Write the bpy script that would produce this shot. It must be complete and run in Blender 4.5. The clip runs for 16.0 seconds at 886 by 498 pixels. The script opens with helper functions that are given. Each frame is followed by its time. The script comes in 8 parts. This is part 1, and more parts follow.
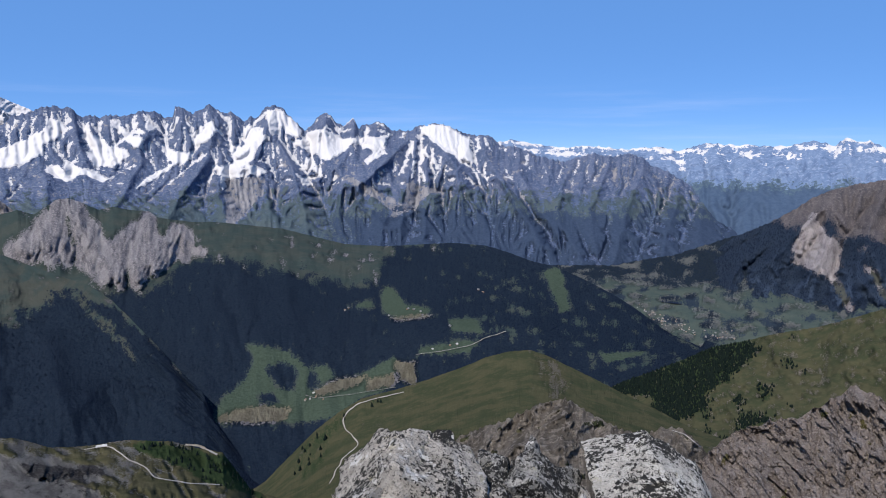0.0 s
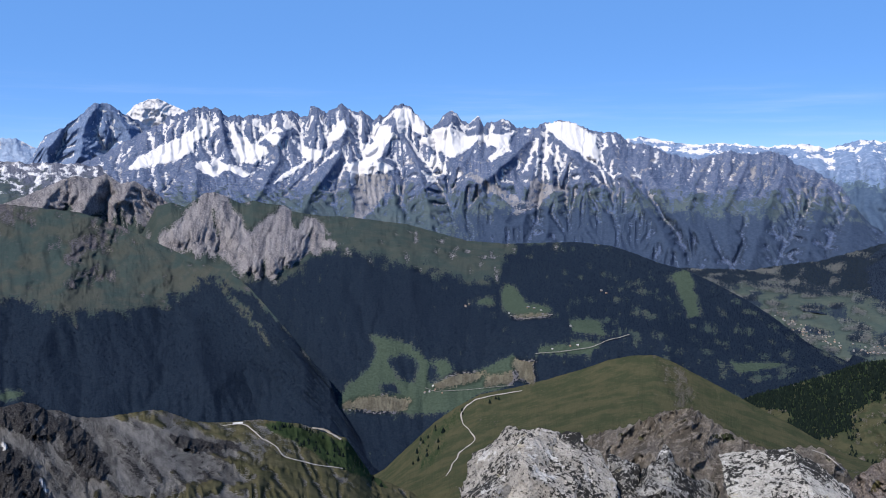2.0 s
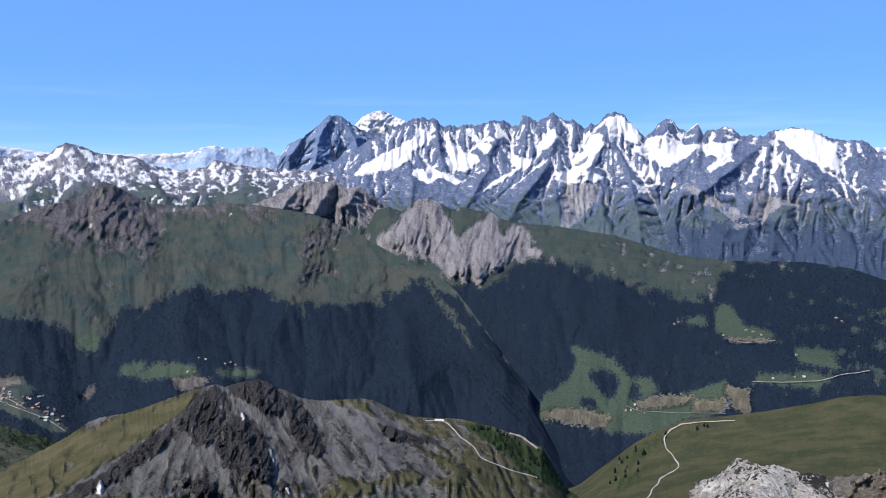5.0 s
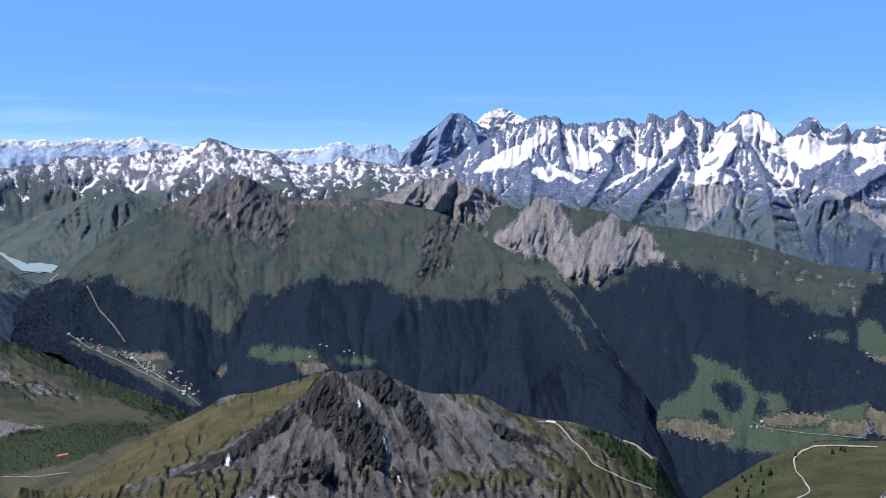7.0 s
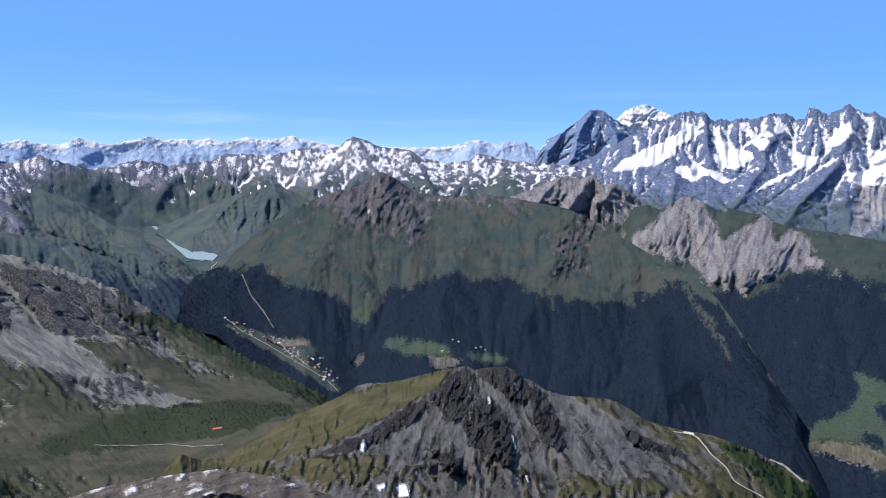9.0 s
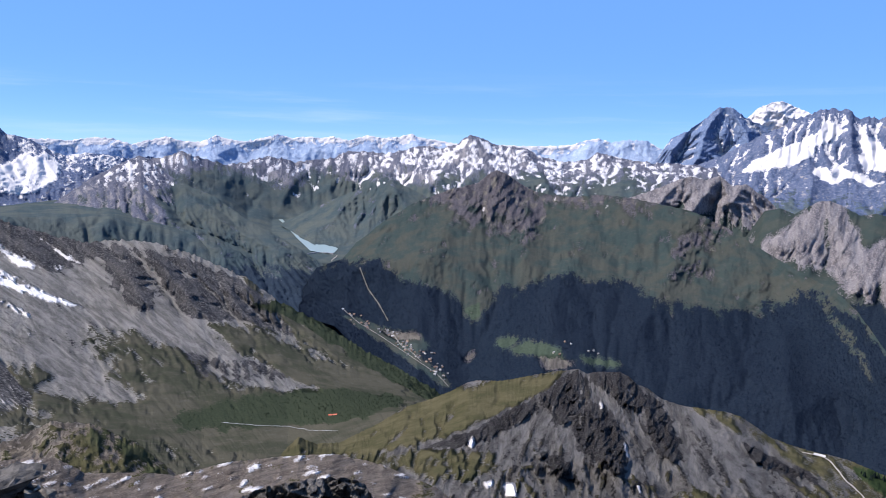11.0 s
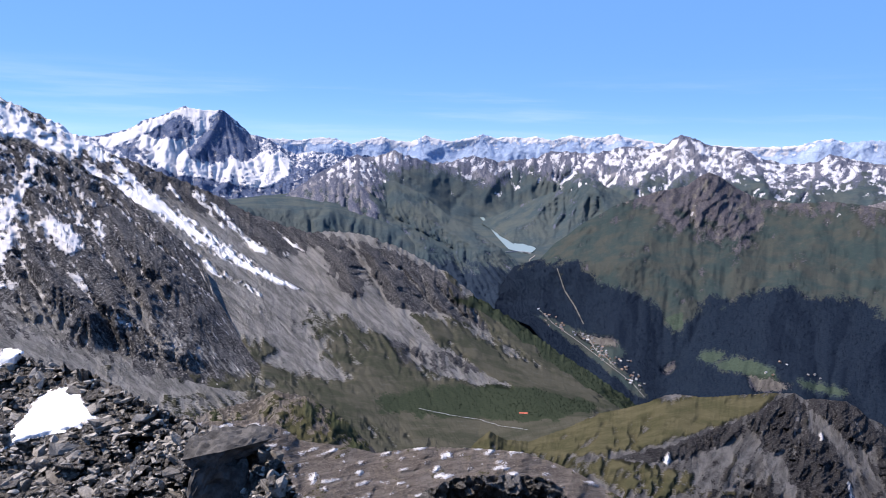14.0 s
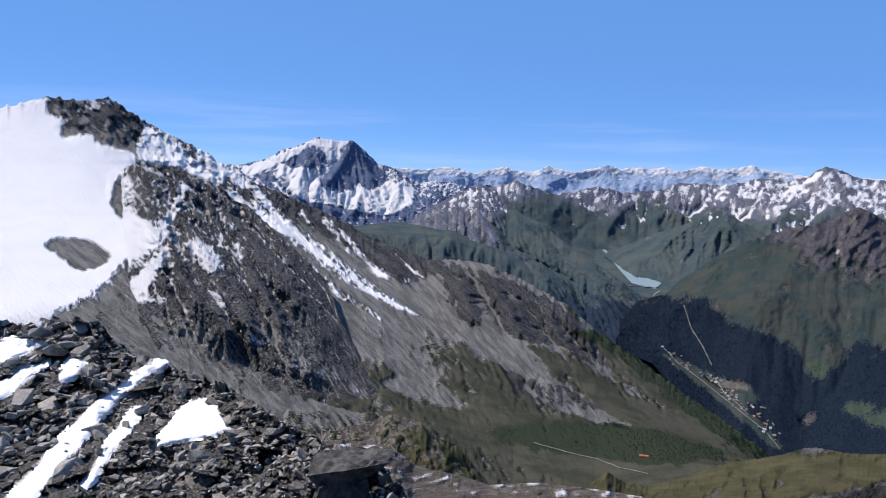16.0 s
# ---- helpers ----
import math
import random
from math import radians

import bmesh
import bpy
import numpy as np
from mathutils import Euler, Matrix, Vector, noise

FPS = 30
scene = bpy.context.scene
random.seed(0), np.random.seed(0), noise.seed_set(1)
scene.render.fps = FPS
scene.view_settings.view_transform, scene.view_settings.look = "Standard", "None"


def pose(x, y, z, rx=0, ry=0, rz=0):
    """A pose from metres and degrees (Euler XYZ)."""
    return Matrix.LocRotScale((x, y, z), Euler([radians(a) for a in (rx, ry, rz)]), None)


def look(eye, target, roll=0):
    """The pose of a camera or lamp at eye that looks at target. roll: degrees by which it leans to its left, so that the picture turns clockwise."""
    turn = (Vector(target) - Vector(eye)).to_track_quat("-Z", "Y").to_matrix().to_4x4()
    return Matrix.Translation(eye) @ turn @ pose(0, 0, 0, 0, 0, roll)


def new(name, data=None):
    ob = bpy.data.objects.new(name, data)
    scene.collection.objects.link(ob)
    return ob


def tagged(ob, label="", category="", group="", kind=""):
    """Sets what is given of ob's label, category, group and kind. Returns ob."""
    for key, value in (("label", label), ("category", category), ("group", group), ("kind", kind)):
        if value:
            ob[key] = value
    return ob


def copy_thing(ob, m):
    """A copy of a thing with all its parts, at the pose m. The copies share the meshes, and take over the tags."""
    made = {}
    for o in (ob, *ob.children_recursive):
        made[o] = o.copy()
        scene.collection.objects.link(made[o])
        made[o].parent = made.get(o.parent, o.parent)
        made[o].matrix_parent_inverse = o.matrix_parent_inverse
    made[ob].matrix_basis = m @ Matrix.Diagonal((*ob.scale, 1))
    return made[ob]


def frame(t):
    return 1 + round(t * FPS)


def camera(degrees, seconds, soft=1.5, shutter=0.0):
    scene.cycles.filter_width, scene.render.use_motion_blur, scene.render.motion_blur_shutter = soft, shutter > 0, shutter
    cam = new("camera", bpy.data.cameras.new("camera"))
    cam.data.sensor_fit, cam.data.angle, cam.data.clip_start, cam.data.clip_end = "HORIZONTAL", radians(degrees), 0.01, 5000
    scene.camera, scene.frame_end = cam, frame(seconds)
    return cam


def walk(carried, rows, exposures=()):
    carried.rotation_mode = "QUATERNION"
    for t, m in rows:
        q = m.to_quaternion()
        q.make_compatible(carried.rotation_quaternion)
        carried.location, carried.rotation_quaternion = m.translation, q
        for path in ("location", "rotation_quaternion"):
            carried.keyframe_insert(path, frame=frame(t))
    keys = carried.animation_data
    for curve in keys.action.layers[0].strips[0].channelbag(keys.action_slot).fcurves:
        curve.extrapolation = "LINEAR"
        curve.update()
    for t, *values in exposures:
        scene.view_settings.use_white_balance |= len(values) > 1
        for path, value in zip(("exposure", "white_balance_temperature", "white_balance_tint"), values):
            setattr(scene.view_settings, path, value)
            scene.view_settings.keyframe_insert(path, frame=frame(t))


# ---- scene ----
# ---------------------------------------------------------------- camera
cam = camera(65.6, 16.0, 1.0)
ARM = 0.45  # the camera is held out and turns round the body
TURNS = [
    (0.0, 0.0, 81.80, 0.00, -0.00),
    (0.5, 0.0, 81.93, 0.14, 2.25),
    (1.0, 0.0, 81.97, 0.13, 4.92),
    (1.5, 0.0, 81.96, 0.09, 7.57),
    (2.0, 0.0, 81.59, 0.01, 10.22),
    (2.5, 0.0, 81.28, -0.29, 12.79),
    (3.0, 0.0, 81.14, -0.56, 15.23),
    (3.5, 0.0, 81.66, -0.27, 18.27),
    (4.0, 0.0, 81.96, -0.14, 21.39),
    (6.5, 0.0, 82.21, -0.66, 35.10),
    (7.0, 0.0, 82.00, -0.84, 37.25),
    (7.5, 0.0, 81.87, -0.95, 39.56),
    (8.0, 0.0, 81.78, -1.12, 42.40),
    (8.5, 0.0, 81.72, -1.13, 45.28),
    (9.0, 0.0, 81.68, -0.79, 48.48),
    (11.5, 0.0, 81.31, -1.19, 60.55),
    (12.0, 0.0, 81.32, -1.14, 63.65),
    (12.5, 0.0, 81.53, -1.17, 67.43),
    (13.0, 0.0, 81.55, -1.41, 69.59),
    (13.5, 0.0, 81.20, -1.29, 72.05),
    (14.0, 0.0, 81.06, -1.21, 74.70),
    (14.5, 0.0, 81.23, -1.13, 77.43),
    (15.0, 0.0, 81.90, -1.27, 79.63),
    (15.5, 0.0, 82.43, -1.43, 82.15),
    (16.0, 0.0, 83.28, -1.57, 84.77),
]
walk(cam, [(t, pose(-ARM * math.sin(radians(c)), ARM * math.cos(radians(c)), dz, a, b, c)) for t, dz, a, b, c in TURNS],
     exposures=[(0.0, 0.42, 6450, 13), (2.0, 0.6, 6450, 13), (4.0, 0.8, 6450, 13), (9.5, 0.8, 6450, 13), (12.0, 0.92, 6560, 20), (14.3, 0.92, 6560, 20), (16.0, 0.49, 6480, 15)])

# ---------------------------------------------------------------- sky and sun
SUN_YAW, SUN_HIGH = 148.0, 52.0
world = bpy.data.worlds.new("sky")
scene.world = world
world.use_nodes = True
wn, wl = world.node_tree.nodes, world.node_tree.links
sky = wn.new("ShaderNodeTexSky")
sky.sky_type, sky.sun_disc = "NISHITA", False
sky.sun_elevation, sky.sun_rotation = radians(SUN_HIGH), radians(360 - SUN_YAW)
sky.altitude, sky.air_density, sky.dust_density, sky.ozone_density = 4500, 0.55, 0.0, 1.5
tone = wn.new("ShaderNodeHueSaturation")
tone.inputs["Saturation"].default_value, tone.inputs["Hue"].default_value = 1.2, 0.5
wl.new(sky.outputs["Color"], tone.inputs["Color"])
even = wn.new("ShaderNodeMix")
even.data_type = "RGBA"
even.inputs[0].default_value = 0.74
even.inputs[7].default_value = (0.88, 2.2, 5.0, 1)
wl.new(tone.outputs["Color"], even.inputs[6])
where = wn.new("ShaderNodeTexCoord").outputs["Generated"]
drawn = wn.new("ShaderNodeMapping")
drawn.inputs["Scale"].default_value = (1.6, 1.6, 26)
wisp = wn.new("ShaderNodeTexNoise")
wisp.inputs["Scale"].default_value, wisp.inputs["Detail"].default_value, wisp.inputs["Roughness"].default_value = 1.3, 6, 0.6
height = wn.new("ShaderNodeSeparateXYZ")
low = wn.new("ShaderNodeMapRange")
low.interpolation_type = "SMOOTHSTEP"
for k, v in enumerate((0.11, 0.05, 0.0, 1.0), 1):
    low.inputs[k].default_value = v
thick = wn.new("ShaderNodeMapRange")
thick.interpolation_type = "SMOOTHSTEP"
for k, v in enumerate((0.47, 0.75, 0.0, 0.16), 1):
    thick.inputs[k].default_value = v
veil = wn.new("ShaderNodeMath")
veil.operation = "MULTIPLY"
cirrus = wn.new("ShaderNodeMix")
cirrus.data_type = "RGBA"
cirrus.inputs[7].default_value = (5.2, 5.6, 7.2, 1)
for src, dst in ((where, drawn.inputs["Vector"]), (drawn.outputs[0], wisp.inputs["Vector"]), (where, height.inputs[0]), (height.outputs[2], low.inputs[0]), (wisp.outputs["Fac"], thick.inputs[0]), (low.outputs[0], veil.inputs[0]),
                 (thick.outputs[0], veil.inputs[1]), (veil.outputs[0], cirrus.inputs[0]), (even.outputs[2], cirrus.inputs[6]), (cirrus.outputs[2], wn["Background"].inputs["Color"])):
    wl.new(src, dst)
wn["Background"].inputs["Strength"].default_value = 0.125
sun = new("sun", bpy.data.lights.new("sun", "SUN"))
sun.data.energy, sun.data.angle, sun.data.color = 5.0, radians(0.53), (1.0, 0.94, 0.84)
sy, sh = radians(SUN_YAW), radians(SUN_HIGH)
sun.matrix_world = look((-math.sin(sy) * math.cos(sh), math.cos(sy) * math.cos(sh), math.sin(sh)), (0, 0, 0))


# ---------------------------------------------------------------- noise on arrays
def hash2(ix, iy, seed):
    h = (ix.astype(np.int64) * 374761393 + iy.astype(np.int64) * 668265263 + seed * 974634777) & 0xFFFFFFFF
    h = ((h ^ (h >> 13)) * 1274126177) & 0xFFFFFFFF
    h = ((h ^ (h >> 15)) * 2246822519) & 0xFFFFFFFF
    return ((h ^ (h >> 16)) & 0xFFFFFF) / float(0x1000000)


def perlin(x, y, seed=0):
    x0, y0 = np.floor(x), np.floor(y)
    fx, fy = x - x0, y - y0
    u, v = fx * fx * fx * (fx * (fx * 6 - 15) + 10), fy * fy * fy * (fy * (fy * 6 - 15) + 10)

    def corner(dx, dy):
        t = hash2(x0 + dx, y0 + dy, seed) * 6.2831853
        return np.cos(t) * (fx - dx) + np.sin(t) * (fy - dy)
    a = corner(0, 0) * (1 - u) + corner(1, 0) * u
    b = corner(0, 1) * (1 - u) + corner(1, 1) * u
    return (a * (1 - v) + b * v) * 1.4


def fbm(x, y, octaves=5, seed=0, gain=0.5):
    total, amp, norm = 0, 1.0, 0.0
    for k in range(octaves):
        total, norm = total + amp * perlin(x * 2 ** k, y * 2 ** k, seed + 17 * k), norm + amp
        amp *= gain
    return total / norm


def nz(x, y, octaves=5, seed=0, gain=0.5):
    """The same, spread over about -1 to 1."""
    return np.clip(fbm(x, y, octaves, seed, gain) * 2.1, -1.1, 1.1)


def ridged(x, y, octaves=5, seed=0, gain=0.5):
    """Sharp crests at 1, broad hollows towards 0."""
    total, amp, norm, prev = 0, 1.0, 0.0, 1.0
    for k in range(octaves):
        n = (1 - np.abs(perlin(x * 2 ** k, y * 2 ** k, seed + 31 * k))) ** 2
        total, norm = total + amp * n * (0.35 + 0.65 * prev), norm + amp
        prev, amp = n, amp * gain
    return total / norm


def blocks(x, y, seed=0):
    """Broken rock: each cell a tilted facet. Returns the height and the cell's random number."""
    x0, y0 = np.floor(x), np.floor(y)
    best, height, rnd = np.full(x.shape, 9.0), np.zeros(x.shape), np.zeros(x.shape)
    for dx in (-1, 0, 1):
        for dy in (-1, 0, 1):
            cx, cy = x0 + dx, y0 + dy
            px, py = x - cx - hash2(cx, cy, seed), y - cy - hash2(cx, cy, seed + 1)
            d = px * px + py * py
            r = hash2(cx, cy, seed + 2)
            h = r + (hash2(cx, cy, seed + 3) - 0.5) * px * 1.6 + (hash2(cx, cy, seed + 4) - 0.5) * py * 1.6
            near = d < best
            best, height, rnd = np.where(near, d, best), np.where(near, h, height), np.where(near, r, rnd)
    return height, rnd


def step(lo, hi, x):
    t = np.clip((x - lo) / (hi - lo), 0, 1)
    return t * t * (3 - 2 * t)


WARPS = {}


def inside(a, e, corners, rough=0.25, seed=5, size=1.0):
    """1 within a patch given by its corners (yaw, height angle), its edge roughened."""
    key = (id(a), id(e), size)
    if key not in WARPS:
        WARPS.clear()
        WARPS[key] = (a, e, fbm(a / size, e / size, 5, 5, 0.6), fbm(a / size + 40, e / size, 5, 6, 0.6))
    wa, we = WARPS[key][2:]
    a, e = a + rough * 2 * wa, e + rough * 1.2 * we
    hit = np.zeros(a.shape, bool)
    n = len(corners)
    for i in range(n):
        (a0, e0), (a1, e1) = corners[i], corners[(i + 1) % n]
        if e0 != e1:
            hit ^= ((e0 > e) != (e1 > e)) & (a < (a1 - a0) * (e - e0) / (e1 - e0) + a0)
    return hit.astype(float)


def line(a, knots):
    knots = sorted(knots)
    return np.interp(a, [k[0] for k in knots], [k[1] for k in knots])


# ---------------------------------------------------------------- materials
def nodes_of(name):
    m = bpy.data.materials.new(name)
    m.use_nodes = True
    return m, m.node_tree.nodes, m.node_tree.links, m.node_tree.nodes["Principled BSDF"]


class Graph:
    def __init__(self, name):
        self.m, self.n, self.l, self.b = nodes_of(name)
        self.co = self.n.new("ShaderNodeTexCoord").outputs["Object"]

    def noise(self, scale, detail=6, rough=0.6, stretch=None, distort=0.0, src=None):
        t = self.n.new("ShaderNodeTexNoise")
        t.inputs["Scale"].default_value, t.inputs["Detail"].default_value = scale, detail
        t.inputs["Roughness"].default_value, t.inputs["Distortion"].default_value = rough, distort
        src = src or self.co
        if stretch:
            mp = self.n.new("ShaderNodeMapping")
            mp.inputs["Scale"].default_value = stretch
            self.l.new(src, mp.inputs["Vector"])
            src = mp.outputs["Vector"]
        self.l.new(src, t.inputs["Vector"])
        return t.outputs["Fac"]

    def cells(self, scale, feature="F1", output="Distance"):
        t = self.n.new("ShaderNodeTexVoronoi")
        t.feature = feature
        t.inputs["Scale"].default_value = scale
        self.l.new(self.co, t.inputs["Vector"])
        return t.outputs[output]

    def math(self, op, a, b=0.0):
        t = self.n.new("ShaderNodeMath")
        t.operation = op
        for sock, v in zip(t.inputs, (a, b)):
            if isinstance(v, (int, float)):
                sock.default_value = v
            else:
                self.l.new(v, sock)
        return t.outputs[0]

    def ramp(self, fac, lo, hi, to0=0.0, to1=1.0):
        t = self.n.new("ShaderNodeMapRange")
        t.interpolation_type = "SMOOTHSTEP"
        for k, v in enumerate((None, lo, hi, to0, to1)):
            if v is not None:
                t.inputs[k].default_value = v
        self.l.new(fac, t.inputs[0])
        return t.outputs[0]

    def mix(self, fac, a, b):
        t = self.n.new("ShaderNodeMix")
        t.data_type = "RGBA"
        for sock, v in ((t.inputs[0], fac), (t.inputs[6], a), (t.inputs[7], b)):
            if isinstance(v, (int, float)):
                sock.default_value = v
            elif isinstance(v, tuple):
                sock.default_value = (*v, 1)
            else:
                self.l.new(v, sock)
        return t.outputs[2]

    def attribute(self, name):
        t = self.n.new("ShaderNodeAttribute")
        t.attribute_name = name
        return t

    def finish(self, colour, rough=0.9, bump=None, strength=0.4, distance=1.0, gloss=0.25):
        if isinstance(colour, tuple):
            self.b.inputs["Base Color"].default_value = (*colour, 1)
        else:
            self.l.new(colour, self.b.inputs["Base Color"])
        if isinstance(rough, (int, float)):
            self.b.inputs["Roughness"].default_value = rough
        else:
            self.l.new(rough, self.b.inputs["Roughness"])
        self.b.inputs["Specular IOR Level"].default_value = gloss
        if bump is not None:
            t = self.n.new("ShaderNodeBump")
            t.inputs["Strength"].default_value, t.inputs["Distance"].default_value = strength, distance
            self.l.new(bump, t.inputs["Height"])
            self.l.new(t.outputs["Normal"], self.b.inputs["Normal"])
        return self.m


def terrain_material(name, grain, rock, scree, grass, forest, bump=0.5, snow=(0.47, 0.465, 0.475), lush=None):
    """Rock overlaid by scree, grass, forest floor and snow where the land cover says so. grain: metres of the finest grain."""
    g = Graph(name)
    fine, broad = g.noise(1 / grain, 7, 0.7), g.noise(1 / (grain * 14), 5, 0.6)
    streak = g.noise(1 / (grain * 3), 6, 0.72, (1, 0.42, 1), 0.5, g.attribute("lay").outputs["Vector"])
    cover = g.attribute("cover")
    speck = g.noise(1 / (grain * 0.8), 4, 0.8, None, 1.0)
    sep = g.n.new("ShaderNodeSeparateColor")
    g.l.new(cover.outputs["Color"], sep.inputs[0])
    scree_amount = g.attribute("scree").outputs["Fac"]
    vary = g.math("ADD", g.math("MULTIPLY", g.math("SUBTRACT", fine, 0.5), 1.5), g.math("MULTIPLY", g.math("SUBTRACT", streak, 0.5), 1.3))

    def mask(src, lo=0.46, hi=0.54):
        return g.ramp(torn(src), lo, hi)

    def torn(src):
        """Grain breaks the border of a cover, but not its inside or what lies far from it."""
        return g.math("ADD", src, g.math("MULTIPLY", g.math("MULTIPLY", vary, 2.2), g.math("MULTIPLY", g.ramp(src, 0.02, 0.30), g.ramp(src, 0.99, 0.80))))
    dim = (rock[0][0] * 0.55, rock[0][1] * 0.55, rock[0][2] * 0.6)
    col = g.mix(g.ramp(streak, 0.40, 0.58), rock[0], rock[1])
    col = g.mix(g.ramp(fine, 0.50, 0.60, 0, 0.85), col, rock[2])
    col = g.mix(g.ramp(g.noise(1 / (grain * 2.2), 6, 0.75, None, 0.8), 0.52, 0.66, 0, 0.55), col, dim)
    col = g.mix(mask(scree_amount, 0.42, 0.58), col, g.mix(g.ramp(speck, 0.28, 0.48), tuple(k * 0.6 for k in scree[0]), g.mix(g.ramp(streak, 0.40, 0.62), g.mix(g.ramp(fine, 0.40, 0.60), tuple(k * 0.72 for k in scree[0]), scree[0]), scree[1])))
    field = g.mix(g.ramp(broad, 0.38, 0.62), grass[0], grass[1])
    field = g.mix(g.ramp(g.noise(1 / (grain * 3), 6, 0.7), 0.5, 0.75, 0, 0.45), field, grass[2])
    field = g.mix(g.ramp(speck, 0.28, 0.46, 0.40, 0), field, tuple(k * 0.4 for k in grass[0]))
    if lush:
        field = g.mix(g.ramp(scree_amount, 0.55, 0.85), field, g.mix(g.ramp(fine, 0.35, 0.65), lush, tuple(k * 0.72 for k in lush)))
    col = g.mix(mask(sep.outputs[1], 0.42, 0.58), col, field)
    col = g.mix(mask(sep.outputs[2]), col, g.mix(g.ramp(fine, 0.35, 0.65), forest[0], forest[1]))
    white = g.mix(g.ramp(broad, 0.4, 0.7, 0, 0.5), snow, (snow[0] * 0.9, snow[1] * 0.92, snow[2] * 0.95))
    col = g.mix(g.ramp(torn(sep.outputs[0]), 0.46, 0.54), col, white)
    rugged = g.math("SUBTRACT", 1.0, g.math("MULTIPLY", g.math("MAXIMUM", sep.outputs[1], sep.outputs[0]), 0.9))
    height = g.math("MULTIPLY", g.math("ADD", g.math("MULTIPLY", fine, 1.6), g.math("MULTIPLY", streak, 2.2)), rugged)
    return g.finish(col, 0.92, height, min(1.0, bump * 1.6), grain * 3.0, 0.0)


# Far colours: aerial haze is painted in as blue, stronger with distance.
HAZED_ROCK = ((0.058, 0.084, 0.150), (0.092, 0.117, 0.188), (0.165, 0.185, 0.245))
HAZED_GRASS = ((0.045, 0.066, 0.082), (0.060, 0.080, 0.088), (0.105, 0.11, 0.12))
HAZED_FOREST = ((0.024, 0.038, 0.068), (0.034, 0.050, 0.084))
far_mat = terrain_material("hazed_range_rock", 30, ((0.20, 0.27, 0.39), (0.25, 0.32, 0.43), (0.31, 0.37, 0.47)), ((0.2, 0.23, 0.3), (0.25, 0.28, 0.34)), HAZED_GRASS, HAZED_FOREST, 0.2)
# The blue of this limestone, its woods and meadows is painted haze.
west_mat = terrain_material("hazed_limestone_range", 24, ((0.10, 0.15, 0.25), (0.13, 0.185, 0.29), (0.19, 0.245, 0.35)), ((0.14, 0.18, 0.25), (0.19, 0.22, 0.28)), ((0.060, 0.092, 0.125), (0.072, 0.104, 0.132), (0.10, 0.13, 0.15)), ((0.038, 0.062, 0.105), (0.048, 0.074, 0.12)), 0.25)
# Granite chain and far peaks carry the same haze tint in their base colour.
chain_mat = terrain_material("hazed_granite_range", 12, HAZED_ROCK, ((0.17, 0.175, 0.20), (0.25, 0.245, 0.26)), HAZED_GRASS, HAZED_FOREST, 0.35)
dome_mat = terrain_material("hazed_peak_rock", 13, ((0.085, 0.125, 0.215), (0.115, 0.16, 0.26), (0.17, 0.215, 0.31)), ((0.16, 0.19, 0.25), (0.2, 0.22, 0.27)), HAZED_GRASS, HAZED_FOREST, 0.3)
# Middle distance: shale and grass made bluer and lighter to include the haze.
middle_mat = terrain_material("hazed_shale_mountain", 8, ((0.070, 0.079, 0.112), (0.105, 0.112, 0.146), (0.17, 0.173, 0.203)), ((0.15, 0.15, 0.165), (0.21, 0.205, 0.22)),
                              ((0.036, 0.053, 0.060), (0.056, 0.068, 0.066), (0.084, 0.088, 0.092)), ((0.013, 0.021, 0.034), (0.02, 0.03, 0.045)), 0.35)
# Grass and forest floor lean to blue for the haze across the valley.
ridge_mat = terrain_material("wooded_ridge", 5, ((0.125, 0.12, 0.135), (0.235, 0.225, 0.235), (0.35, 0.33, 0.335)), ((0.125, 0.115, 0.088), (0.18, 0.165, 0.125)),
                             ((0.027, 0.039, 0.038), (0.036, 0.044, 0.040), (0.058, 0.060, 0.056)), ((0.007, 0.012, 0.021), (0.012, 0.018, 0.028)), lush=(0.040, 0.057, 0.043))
# Field and copse colours are greyed and blued with valley haze.
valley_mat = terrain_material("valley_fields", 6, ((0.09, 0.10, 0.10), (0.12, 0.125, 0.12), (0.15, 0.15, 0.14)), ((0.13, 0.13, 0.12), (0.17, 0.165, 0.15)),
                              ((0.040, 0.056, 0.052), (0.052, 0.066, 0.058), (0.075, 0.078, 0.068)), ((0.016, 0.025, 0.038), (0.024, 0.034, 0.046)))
# A little haze blue is mixed into this shale, its grass and its forest.
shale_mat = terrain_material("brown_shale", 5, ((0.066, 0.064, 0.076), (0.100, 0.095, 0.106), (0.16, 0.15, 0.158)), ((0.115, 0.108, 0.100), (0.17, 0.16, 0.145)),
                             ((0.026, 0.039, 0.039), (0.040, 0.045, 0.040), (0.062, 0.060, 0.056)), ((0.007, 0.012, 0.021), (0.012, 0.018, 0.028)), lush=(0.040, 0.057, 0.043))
slope_mat = terrain_material("scree_slope", 2.8, ((0.042, 0.043, 0.048), (0.088, 0.088, 0.092), (0.19, 0.186, 0.184)), ((0.172, 0.170, 0.164), (0.275, 0.270, 0.260)),
                             ((0.034, 0.037, 0.027), (0.054, 0.053, 0.041), (0.085, 0.082, 0.070)), ((0.022, 0.030, 0.020), (0.030, 0.037, 0.024)), 0.55, (0.56, 0.555, 0.56))
spur_mat = terrain_material("dark_shattered_schist", 2.8, ((0.038, 0.039, 0.044), (0.100, 0.100, 0.104), (0.25, 0.246, 0.243)), ((0.185, 0.183, 0.178), (0.29, 0.285, 0.277)),
                            ((0.034, 0.037, 0.027), (0.054, 0.053, 0.041), (0.085, 0.082, 0.070)), ((0.016, 0.028, 0.016), (0.024, 0.036, 0.02)), 0.55)
